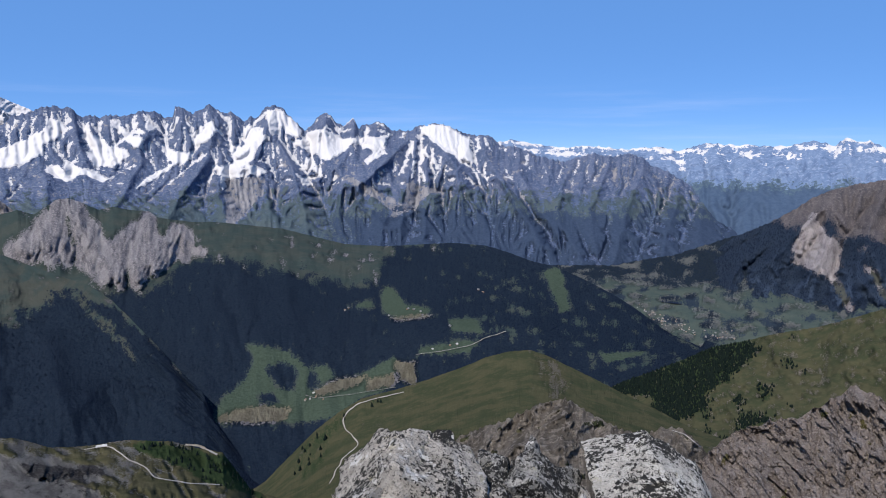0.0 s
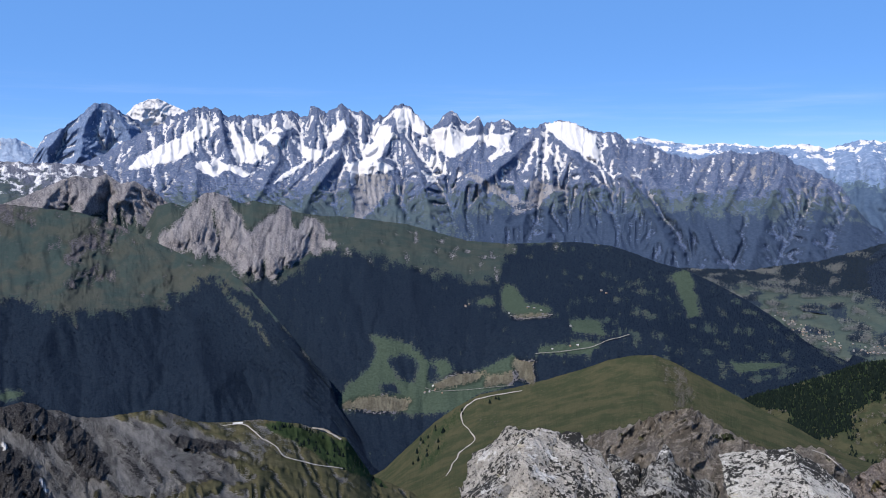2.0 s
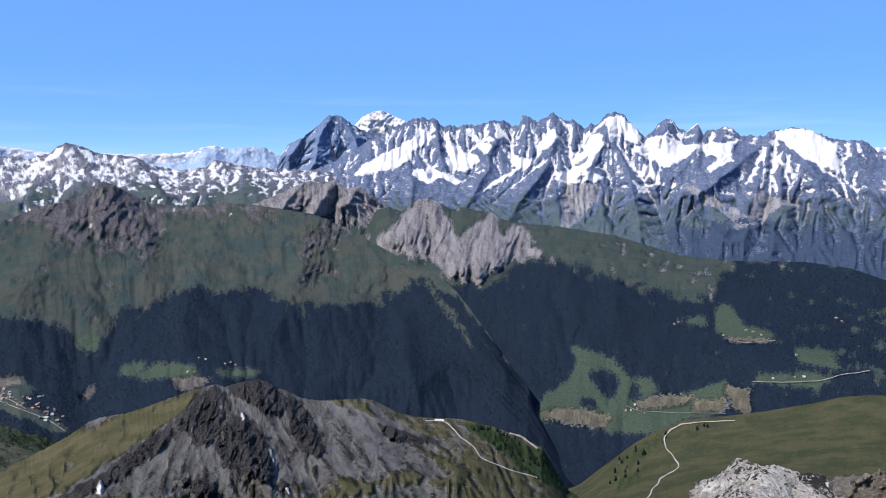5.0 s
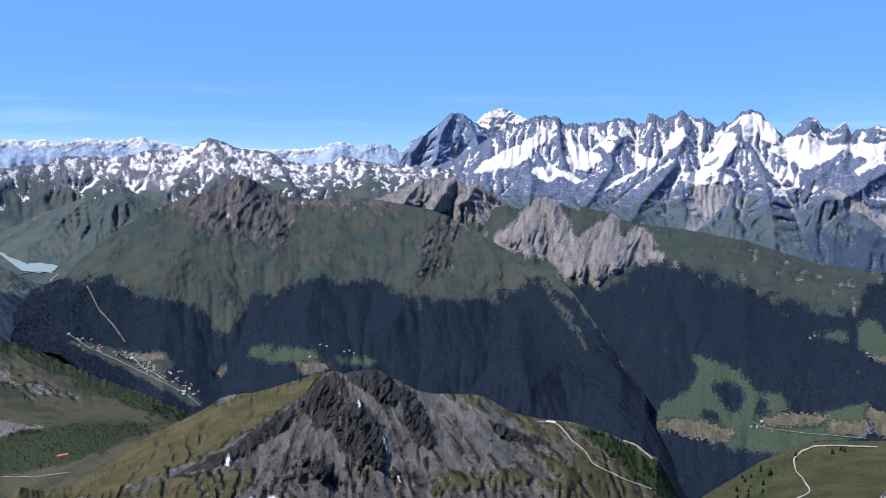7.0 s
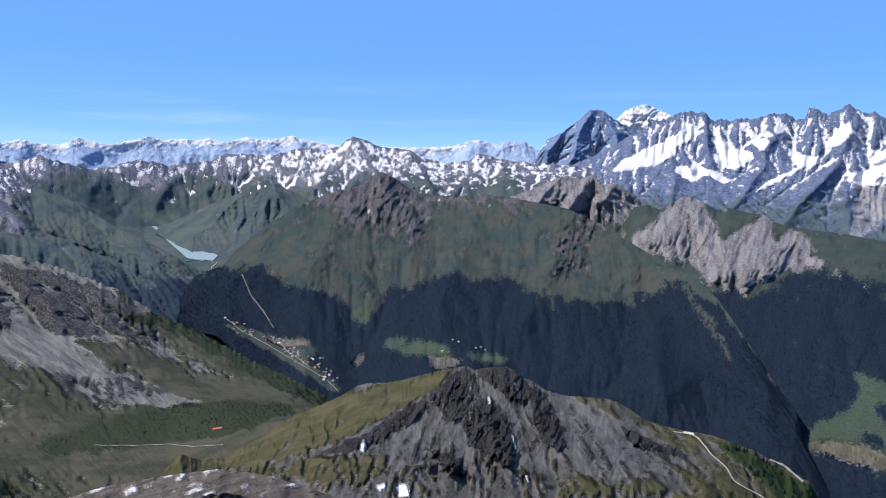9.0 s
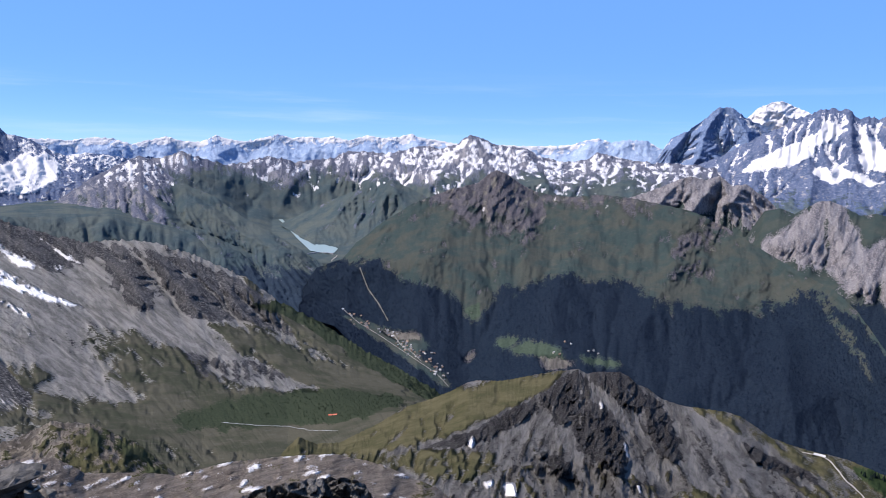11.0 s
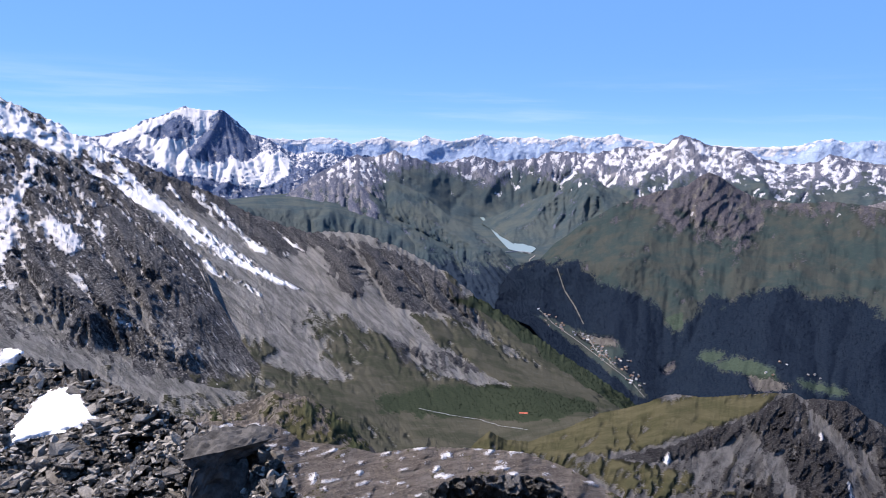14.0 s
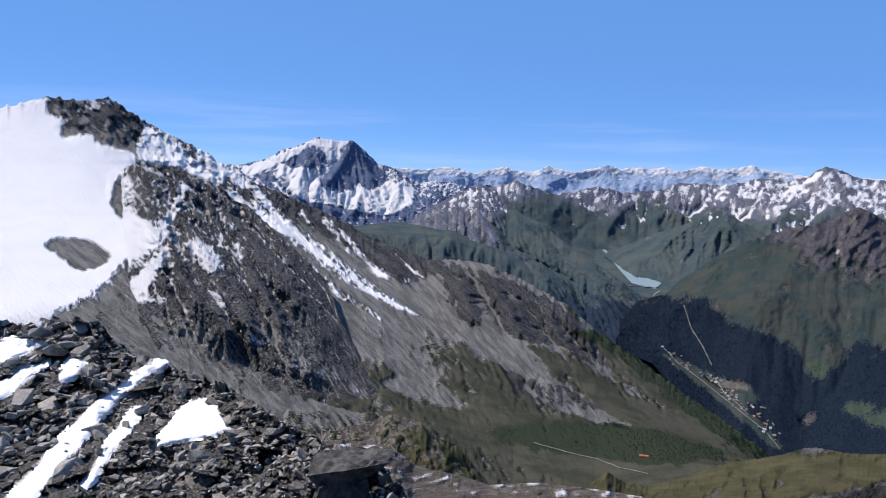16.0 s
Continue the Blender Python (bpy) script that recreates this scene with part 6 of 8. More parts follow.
spur_hill = Land(-23, 4, 0.08, 0.085, [(70, [(4, -38), (-23, -38)]), ([(4, 150), (-23, 150)], [(4, -29), (0.2, -24.8), (-1.5, -23.4), (-3.3, -22.8), (-5.7, -21.9), (-8.1, -20.8), (-10.5, -20.15), (-12.9, -21.3), (-15.3, -22.2), (-17, -22.4), (-18.5, -21.6), (-20, -21.6), (-21.5, -22.6), (-23, -24.5)])], gullies(0.05, 3.2, 4, 173, 0.5, 6, 0.5, 0.5), 0.5, 0.8, 33, 3)
spur_hill.build("rocky_spur", hill_mat, crag_cover, "brown rocky spur with tufts of dry grass", "rock outcrop", "thing")

# ---------------------------------------------------------------- the dark schist peak with its green shoulders
PEAK = [(22.15, -22.97), (24.1, -21.9), (25.81, -21.56), (27.1, -21.54), (28.42, -21.52), (29.76, -21.36), (31.13, -21.1), (32.3, -20.49), (33.25, -20.02), (34.18, -19.85), (35.82, -19.86), (37.71, -19.88), (39.39, -19.55), (40.37, -18.93), (41.35, -18.67), (42.09, -18.11), (42.82, -17.83), (43.55, -17.95), (44.52, -17.98), (45.49, -18.24), (46.22, -17.89), (46.86, -18.04), (47.93, -18.2), (49.39, -18.54), (51.34, -19), (52.8, -19.3), (54.74, -19.32), (55.47, -19.48), (57.16, -20.32), (59.08, -21.03), (60.99, -21.58), (63.34, -22.5), (65.21, -23.27), (66.59, -23.88), (69.79, -25.94)]
DARK_A = [[(49.36, -20.44), (47.91, -18.97), (46.46, -18.13), (45.38, -18.69), (45.84, -19.84), (45.63, -20.51), (46.29, -21.87), (47.36, -22.47), (48.11, -22.04), (48.86, -21.15)], [(45.49, -18.24), (44.03, -17.96), (42.58, -17.82), (41.35, -18.58), (40.49, -19.61), (41.03, -20.9), (42.26, -20.51), (43.25, -19.84), (44.24, -19.24), (44.98, -18.91)], [(46, -21.41), (44.94, -20.71), (43.46, -20.88), (42.45, -22.17), (41.79, -24.11), (42.08, -25.76), (43.08, -25.38), (44.34, -24.75), (45.84, -24.15), (46.37, -22.76)]]
DARK_B = [[(40.59, -19.53), (39.39, -19.68), (38.71, -20.84), (38.08, -22.12), (37.38, -23.8), (38.22, -24.38), (39.48, -23.44), (40.35, -22.19), (40.41, -20.73)], [(59.13, -24.59), (57.19, -23.96), (54.75, -23.18), (52.79, -22.12), (51.32, -21.25), (49.85, -20.62), (49.5, -21.34), (51.21, -22.67), (52.79, -23.53), (55.25, -24.34), (57.69, -24.84)], [(33.16, -21.67), (31.51, -22.26), (30.12, -22.72), (28.32, -22.98), (27.31, -23.53), (29.62, -23.45), (31.91, -23.24)], [(49.32, -24.34), (47.82, -24.75), (45.8, -26), (45.28, -26.83), (47.29, -26.46), (48.8, -25.41)]]
PEAK_GREEN = [[(67.53, -25.02), (66.59, -23.8), (57.16, -20.23), (52.8, -19.21), (48.41, -18.43), (46.71, -18.04), (47.92, -18.88), (49.37, -20.26), (52.79, -22.04), (57.19, -23.83), (60.09, -24.53), (63.41, -24.95)], [(39.64, -19.29), (35.82, -19.73), (33.02, -19.91), (28.43, -21.35), (24.11, -21.69), (19.92, -23.31), (19, -24.75), (22.54, -25.51), (24.72, -24.65), (26.95, -23.6), (30.13, -22.59), (33.18, -21.24), (36.26, -20.3)], [(62.96, -25.49), (60.1, -24.7), (57.2, -24.95), (53.28, -24.74), (52.78, -26.04), (55.26, -27.24), (59.17, -27.04)], [(37.43, -25.93), (32.68, -25.85), (25.92, -25.67), (25.88, -26.14), (38.31, -27.76)]]
PEAK_RIBS_A = [(0.5, 4, [(46.22, -17.94), (45.19, -20.49), (44.16, -22.47), (42.07, -26.05)]), (0.4, 3, [(47.82, -18.52), (48.97, -20.35), (50.07, -23.03), (51.03, -26.91)]), (0.3, 2.2, [(49.61, -20.71), (52.79, -23.01), (55.24, -24.04), (57.69, -24.8)]), (0.4, 3.2, [(42.68, -17.82), (41.07, -19.65), (39.79, -21.58), (37.99, -24.28), (34.97, -26.94)]), (0.3, 3, [(39.39, -19.46), (37.17, -21.17), (34.71, -23.12), (31.75, -25.73)])]
PEAK_RIBS_B = [(0.3, 3, [(35.82, -19.86), (32.93, -21.64), (29.14, -23.93), (25.92, -25.74)]), (0.3, 2.5, [(51.57, -21.34), (52.29, -24.33), (52.77, -27.73)]), (0.3, 2, [(47.86, -22.12), (47.32, -24.75), (47.76, -27.74)]), (0.3, 2, [(31.6, -20.85), (28.3, -23.18), (24.68, -25.04)]), (0.3, 2, [(44.44, -21.14), (45.34, -24.26), (44.78, -26.82)])]
PEAK_ENDS = [(76, -29), (72.8, -26.3), (71.4, -24.6), (70.1, -23.6), (68.6, -24.2), (66.6, -24.2), (63.4, -22.9), (22.4, -22.2), (20.7, -22.9), (18.7, -23.5), (16.5, -26.5), (13, -27.8), (9, -31)]
PEAK = [k for k in PEAK if 23 < k[0] < 62.5] + PEAK_ENDS
PEAK_SNOW = [[(55.0, -23.6), (54.8, -24.5), (55.1, -24.7), (55.5, -24.3)], [(52.3, -27.3), (51.4, -27.0), (50.8, -28.0), (51.9, -28.2)], [(44.3, -20.3), (44.15, -20.9), (43.95, -20.9), (44.1, -20.3)], [(42.2, -23.2), (41.75, -24.3), (41.6, -24.3), (41.95, -23.2)], [(40.95, -26.2), (40.6, -26.1), (40.4, -26.7), (40.7, -26.8)], [(53.9, -27.1), (53, -27), (53.2, -27.5), (53.8, -27.6)]]


def radial(a, e):
    """Direction and distance from a point above the summit, along which gullies and scree run down."""
    u, v = (a - 45.0) * 0.92, -13.0 - e
    return np.arctan2(u, v), np.hypot(u, v)


PEAK_CUT = sculpt(0.13, 181, PEAK_RIBS_A + PEAK_RIBS_B, 1.0, 70, 0.05, 0.6)


def n_warp(a, e):
    return fbm(a / 3, e / 3, 3, 178)


def peak_relief(a, e, s):
    dark = patches(a, e, DARK_A + DARK_B, 3, 0.3, 0.8)
    g, hollow = PEAK_CUT(a, e, s)
    crags = 0.034 * (0.5 - ridged((a + 0.3 * e) / 1.1, e / 1.7, 6, 185, 0.6)) + 0.012 * (blocks((a + 0.4 * e) / 0.45, e / 0.7, 186)[0] - 0.5) - 0.018
    calm = 0.10 + 0.90 * (1 - patches(a, e, PEAK_GREEN, 10, 0.3))
    return g * calm * step(75, 68, a) * (0.45 + 0.55 * step(-29, -24, e)) + 1.25 * crags * dark * (0.35 + 0.65 * step(1, 0.85, s)), hollow


def peak_cover(a, e, s, h, c):
    p, d = radial(a, e)
    n, n2 = nz(a / 1.4, e / 1.4, 5, 187), nz(p * 30 + 0.6 * n_warp(a, e), d / 5.5, 6, 188, 0.7)
    f = nz(a / 0.3, e / 0.22, 4, 190, 0.7)
    dark = patches(a, e, DARK_A + DARK_B, 2, 0.35, 0.7)
    green = patches(a, e, PEAK_GREEN, 4, 0.4, 0.8)
    ends = np.maximum(step(60, 64, a), step(30, 25, a))
    grass = 0.30 * near_patch(a, e, PEAK_GREEN[0], 3, 0.3) + 0.70 * np.maximum(green, ends) + 0.50 * n2 + 0.15 * n + 0.2 * f - 1.1 * dark - 1.2 * (c - 0.36) + 0.16 * step(-23, -27, e)
    rock = 0.95 * dark + 0.75 * n2 + 0.42 * f + 0.20 * n + 0.08 - 1.0 * (c - 0.38)
    snow = patches(a, e, PEAK_SNOW, 1, 0.12, 0.5)
    shrubs = near_patch(a, e, [(26, -21.9), (24, -21.9), (18.5, -23.8), (15, -27.5), (19, -26), (22.6, -23.8)], 4, 0.4)
    return {"grass": step(0.15, 0.90, grass), "scree": step(0.60, 0.25, rock), "snow": step(0.3, 0.6, snow), "forest": step(0.45, 0.6, shrubs + 0.35 * n)}


peak = Land(9, 76, 0.078, 0.075, [(95, [(76, -34), (9, -36)]), ([(76, 150), (46, 190), (9, 200)], [(76, -31.5), (66, -28), (56, -25.5), (46, -24.5), (36, -25), (26, -26.5), (16, -29.5), (9, -34)]), ([(76, 230), (60, 330), (46, 330), (30, 340), (16, 320), (9, 260)], PEAK)], peak_relief, 0.10, 0.35, 41, 3)
peak.build("dark_schist_peak", peak_mat, peak_cover, "dark jagged schist peak with scree and grassy shoulders", "mountain", "thing", True, 0.0, (radial(peak.A, peak.E)[0] * 9, radial(peak.A, peak.E)[1]), True)

def knoll_cover(a, e, s, h, c):
    n, f = nz(a / 1.5, e / 1.2, 5, 271), nz(a / 0.35, e / 0.3, 4, 272, 0.7)
    return {"grass": step(0.3, 0.8, 0.66 + 0.3 * n + 0.3 * f - 0.25 * step(86, 90, a)), "scree": step(0.2, 0.5, 0.3 * n + 0.3 * f + 0.35), "snow": step(0.95, 1.1, f + 0.3 * n)}


knoll = Land(76, 97, 0.07, 0.07, [(110, [(76, -32), (97, -30)]), ([(76, 170), (90, 185), (97, 180)], [(97, -22), (95, -21.6), (92.5, -21.2), (90.5, -20.9), (88.6, -20.3), (87, -20.6), (85.6, -21.0), (84.2, -21.9), (82.7, -22.9), (80, -25.4), (76, -29)])], both(mountain(0.016, 3.0, 4, 273, -0.4, 0.6), eroded(0.008, 0.16, 273, 80)), 0.3, 0.7, 63, 3)
knoll.build("rocky_knoll", hill_mat, knoll_cover, "brown rocky knoll with thin grass below the summit", "rock outcrop", "thing")

# ---------------------------------------------------------------- the bouldery bench below the summit
def bench_cover(a, e, s, h):
    n2 = nz(a / 0.5, e / 0.35, 5, 191)
    streaks = nz((a - 1.2 * e) / 2.2, (e + 0.16 * a) / 0.36, 3, 192)
    return {"snow": step(0.50, 0.64, streaks + 0.08 * n2 + 0.1 * step(-26, -25, e)), "grass": step(0.3, 0.6, nz(a / 2, e / 1.2, 4, 193) + 0.3 * step(64, 58, a)) * 0.5, "scree": step(-0.1, 0.3, n2)}


bench = Land(52, 96, 0.12, 0.11, [(38, [(52, -40), (96, -40)]), (110, [(96, -22), (90, -22.4), (88.3, -22.9), (86.5, -24.2), (82.8, -24.8), (80, -25.4), (75.6, -24.95), (71.6, -24.95), (67.1, -25), (63.1, -25.9), (60.1, -27), (58.1, -27.7), (55, -29.5), (52, -32)])], lambda a, e, s: gullies(0.018, 3, 4, 194, 0.3, 5)(a, e, s) + 0.003 * (blocks(a / 0.5, e / 0.35, 195)[0] - 0.5), 0.15, 0.7, 43, 4)
bench.build("scree_bench", bench_mat, bench_cover, "brown stony bench with streaks of old snow", "scree", "thing", True, 0.0, (bench.E * 2.2 + 0.3 * bench.A, bench.A * 0.6))

# ---------------------------------------------------------------- the summit's own rocks: the rubble ridge, the low outcrop and the brown crag
RUBBLE = [(126, -11), (117.8, -11.5), (116.4, -11.7), (115.2, -12), (113.6, -11.5), (111.3, -11.8), (110, -13.5), (108.6, -14.7), (106.6, -15.5), (104.9, -16.45), (102.5, -16.9), (101, -18), (98.7, -19.4), (96.9, -20.6), (95, -21.35), (93.1, -21.9), (91.2, -22.3), (89.5, -23), (88, -24.3), (86.9, -26), (86, -28.5), (84, -34), (82, -38)]


def rubble_relief(a, e, s):
    b1, b2, b3 = (blocks((a + 0.4 * e) / k, (e - 0.15 * a) / (k * 0.55), 201 + i)[0] - 0.5 for i, k in enumerate((3.2, 1.3, 0.55)))
    bare = 1 - 0.85 * patches(a, e, RUBBLE_SNOW, 3, 0.2, 1.0)
    return (0.05 * b1 + 0.028 * b2 + 0.014 * b3) * bare + 0.06 * fbm(a / 5, e / 4, 4, 205)


RUBBLE_SNOW = [[(119.5, -12.4), (117.2, -12.6), (115.3, -12.7), (114.4, -13.2), (116, -14), (118, -14.9), (120, -15.6)], [(120, -16.2), (117.6, -15.4), (115.8, -14.5), (114.2, -14.1), (114.6, -14.9), (116.8, -16.4), (120, -18.2)], [(106.2, -15.2), (107.2, -14.9), (109.2, -16.0), (111.2, -17.4), (113.4, -19.4), (116.5, -22.3), (119.5, -25.2), (118, -25.6), (114.4, -22.6), (111.8, -19.9), (109.9, -17.9), (108.3, -16.6), (106.8, -15.8)],
               [(105.2, -18.3), (103.6, -17.9), (102.2, -19.2), (101.2, -20.6), (103, -20.9), (104.4, -21.0), (106.5, -21.2), (107.9, -21.6), (106.4, -19.9)], [(109.0, -18.1), (108.0, -18.2), (108.8, -19.8), (110.2, -21.6), (111.7, -23.2), (112.5, -23.4), (111.6, -21.8), (110, -19.8)], [(113.0, -14.4), (111.9, -14.8), (112.4, -15.6), (113.6, -16.2), (113.9, -15.6)]]


def rubble_cover(a, e, s, h):
    n = nz(a / 1.0, e / 0.7, 5, 207)
    return {"snow": np.clip(sum(inside(a, e, c, 0.2, 41, 1.0) for c in RUBBLE_SNOW), 0, 1), "scree": step(0.15, 0.4, n)}


RUBBLE_CURVES = [(6.5, [(126, -36), (82, -42)]), ([(126, 12), (110, 11), (95, 8.5), (82, 7)], [(126, -24), (110, -27), (95, -30), (82, -41)]), ([(126, 34), (112, 29), (104, 20), (97, 14), (90, 11), (82, 8)], RUBBLE)]
rubble = Land(82, 124, 0.07, 0.07, RUBBLE_CURVES, rubble_relief, 1.0, 1.5, 47, 6)
rubble.build("rubble_ridge", rubble_mat, rubble_cover, "ridge of broken grey schist with old snow patches", "rock ridge", "thing", False)
outcrop = Land(60, 80, 0.09, 0.09, [(6.5, [(60, -40), (80, -40)]), (9.3, [(80, -32), (77.5, -28.3), (76, -27.4), (73, -26.2), (70, -25.85), (66.1, -25.75), (64.1, -26.3), (63.2, -27.8), (62.4, -31), (60, -36)])], lambda a, e, s: 0.06 * (blocks(a / 2.6, e / 1.6, 211)[0] - 0.5) + 0.02 * (blocks(a / 0.8, e / 0.5, 213)[0] - 0.5), 0.4, 1.2, 49, 6)
outcrop.build("low_outcrop", rubble_mat, lambda a, e, s, h: {"scree": step(0.0, 0.3, fbm(a / 1.2, e / 1.2, 4, 215)) * step(0.6, 0.9, s)}, "low outcrop of dark lichened schist", "rock", "thing", False)


def crag_relief(a, e, s):
    u, v = a - 0.9 * e, e + 0.9 * a
    strata = 0.05 * (0.5 - ridged(u / 3.4, v / 7, 6, 221, 0.5)) + 0.014 * (blocks(u / 1.3, v / 2.8, 222)[0] - 0.5)
    return strata + 0.007 * (blocks(u / 0.42, v / 0.8, 224)[0] - 0.5) + 0.003 * (blocks(u / 0.18, v / 0.3, 226)[0] - 0.5)


crag = Land(-36, -18, 0.055, 0.055, [(16, [(-40, -31), (-18, -31)]), ([(-40, 24), (-30, 26), (-18, 24)], [(-40, -20.5), (-36, -18.8), (-34, -17.7), (-32.6, -16.9), (-31.4, -16.45), (-30.6, -17.2), (-29.4, -18.2), (-27.9, -19.4), (-25.6, -20), (-24, -20.9), (-22.8, -21.7), (-21.6, -23.1), (-19.5, -24.6), (-18, -27)])], crag_relief, 0.7, 1.3, 53, 6)
crag.build("brown_crag", crag_mat, lambda a, e, s, h: {"grass": step(0.3, 0.45, fbm(a / 1.5, e / 1.5, 5, 227) + 0.15 * step(0.6, 0.2, s)) * 0.8, "scree": step(0.1, 0.4, fbm(a / 0.8, e / 0.8, 4, 228)) * 0.6}, "tilted brown schist crag with moss", "rock", "thing", False)

# ---------------------------------------------------------------- helpers for things
def part(name, bm, material, parent=None, label="", smooth=False):
    me = bpy.data.meshes.new(name)
    bm.to_mesh(me)
    bm.free()
    for p in me.polygons:
        p.use_smooth = smooth
    me.materials.append(material)
    ob = new(name, me)
    ob.parent = parent
    if label:
        tagged(ob, label)
    return ob


def plain(name, c1, c2, scale, rough=0.85, bump=0.3):
    g = Graph(name)
    n = g.noise(scale, 6, 0.65)
    return g.finish(g.mix(g.ramp(n, 0.35, 0.65), c1, c2), rough, n, bump, 0.3 / scale)


# ---------------------------------------------------------------- the reservoir and its dam
g = Graph("glacial_water")
water_mat = g.finish(g.mix(g.noise(0.004, 3), (0.16, 0.22, 0.225), (0.20, 0.26, 0.26)), 0.35, g.noise(0.3, 3), 0.05, 0.3, 0.5)
concrete_mat = plain("dam_concrete", (0.16, 0.17, 0.19), (0.24, 0.245, 0.26), 0.05)


def make_lake():
    bm = bmesh.new()
    ring = []
    for (a0, e0), (a1, e1) in zip(LAKE, LAKE[1:] + LAKE[:1]):
        for k in range(4):
            a, e = a0 + (a1 - a0) * k / 4, e0 + (e1 - e0) * k / 4
            r = LAKE_Z / math.tan(radians(e)) * (1 + 0.004 * math.sin(a * 31 + e * 17))
            ring.append(bm.verts.new((-r * math.sin(radians(a)), r * math.cos(radians(a)), LAKE_Z)))
    f = bm.faces.new(ring)
    if f.normal.z < 0:
        f.normal_flip()
    bmesh.ops.triangulate(bm, faces=[f])
    bm.normal_update()
    for f in bm.faces:
        if f.normal.z < 0:
            f.normal_flip()
    tagged(part("reservoir_water", bm, water_mat), "pale turquoise reservoir lying in the side valley", "lake", "", "structure")
    bm = bmesh.new()
    cols = []
    for k in range(17):
        t = k / 16
        a = 69.3 - 2.2 * t
        r = 2505 + 34 * math.sin(math.pi * t)
        depth = 4 + 19 * math.sin(math.pi * t)
        x, y = -math.sin(radians(a)), math.cos(radians(a))
        cols.append([bm.verts.new((x * rr, y * rr, z)) for rr, z in ((r, LAKE_Z + 1.5), (r + 5, LAKE_Z + 1.5), (r + 5, LAKE_Z - depth), (r - 0.25 * depth, LAKE_Z - depth))])
    for p, q in zip(cols, cols[1:]):
        for i in range(4):
            bm.faces.new((p[i], p[(i + 1) % 4], q[(i + 1) % 4], q[i]))
    bmesh.ops.recalc_face_normals(bm, faces=bm.faces)
    tagged(part("dam", bm, concrete_mat), "grey curved concrete dam wall below the reservoir", "dam", "", "thing")


make_lake()

# ---------------------------------------------------------------- paths, roads and streams
gravel_mat = plain("pale_gravel", (0.21, 0.19, 0.165), (0.30, 0.275, 0.245), 1.5)
road_mat = plain("pale_road", (0.125, 0.12, 0.11), (0.18, 0.172, 0.16), 0.3)
foam_mat = plain("white_stream_water", (0.17, 0.175, 0.175), (0.30, 0.305, 0.305), 0.8, 0.4)


def ribbon(name, land, knots, width, material, label, category, wobble=0.0, ends=0.6):
    """A strip laid on a slope; width in degrees as seen from the summit."""
    pts = []
    for (a0, e0), (a1, e1) in zip(knots, knots[1:]):
        n = max(3, int(math.hypot(a1 - a0, e1 - e0) / 0.12))
        pts += [(a0 + (a1 - a0) * k / n, e0 + (e1 - e0) * k / n) for k in range(n)]
    pts.append(knots[-1])
    sm = np.array(pts)
    for _ in range(3):
        sm[1:-1] = (sm[:-2] + 2 * sm[1:-1] + sm[2:]) / 4
    bm = bmesh.new()
    rows = []
    for i, (a, e) in enumerate(sm):
        d = sm[min(i + 1, len(sm) - 1)] - sm[max(i - 1, 0)]
        d = d / (np.hypot(*d) + 1e-9)
        w = width * (0.75 + 0.5 * noise.noise((a * 2.3, e * 2.3, 3.1))) * 0.5
        off = wobble * noise.noise((a * 1.7, e * 1.7, 9.2))
        sq = 0.55 + 0.45 * abs(d[1])
        rows.append([bm.verts.new(land.at(a + off - d[1] * w * k, e + d[0] * w * k * sq, 0.004)) for k in (-1, 0, 1)])
    for p, q in zip(rows, rows[1:]):
        for k in (0, 1):
            bm.faces.new((p[k], p[k + 1], q[k + 1], q[k]))
    bmesh.ops.recalc_face_normals(bm, faces=bm.faces)
    if sum(f.normal.z for f in bm.faces) < 0:
        bmesh.ops.reverse_faces(bm, faces=bm.faces)
    return tagged(part(name, bm, material), label, category, "", "structure")


ribbon("footpath", peak, [(28.8, -21.7), (27.4, -21.72), (26.8, -21.95), (25.9, -22.83), (24.7, -23.63), (23.9, -24.55), (22.9, -24.9), (21.2, -25.4), (18.8, -25.83)], 0.13, gravel_mat, "pale gravel track over the grassy shoulder", "path", 0.12)
ribbon("footpath", hill, [(3.4, -19.9), (6.1, -20.4), (7.3, -20.7), (8.3, -21.3), (8.65, -22), (8.5, -22.6), (7.8, -23.2), (7.35, -23.8), (7.85, -24.3), (8.8, -24.9), (9.3, -25.6), (9.9, -26.65)], 0.13, gravel_mat, "winding pale footpath on the grassy hill", "path", 0.15)
ribbon("footpath", spur_hill, [(-19.2, -21.75), (-20.2, -21.9), (-21.5, -22.7)], 0.12, gravel_mat, "pale footpath over the spur", "path")
ribbon("road", ridge, [(2.4, -16.9), (0.2, -16.65), (-2.2, -16.2), (-3.7, -15.5), (-5.4, -14.95)], 0.09, road_mat, "pale mountain road through the woods", "road", 0.2)
ribbon("road", ridge, [(11.8, -19.8), (10.9, -20.1), (8, -19.95), (4.1, -19.5)], 0.06, road_mat, "lane between mown fields", "road")
ribbon("road", ridge, [(4.5, -13.85), (3.1, -14.1), (0.9, -13.65)], 0.08, road_mat, "farm road at the meadow's edge", "road")
ribbon("road", dome_ridge, [(66.2, -13.7), (65, -14.75), (63.2, -15.8), (61.8, -16.7), (60.2, -17.7), (58.3, -18.85), (57.2, -19.9)], 0.07, road_mat, "valley road beside the village", "road")
ribbon("road", dome_ridge, [(62.2, -15.5), (61.4, -16.6), (60.4, -17.2), (59.6, -17.9)], 0.07, road_mat, "village street", "road")
ribbon("road", spotted, [(69.9, -10.9), (69.8, -10.2), (69.6, -9.5)], 0.10, road_mat, "hairpin road below the dam", "road", 0.3)
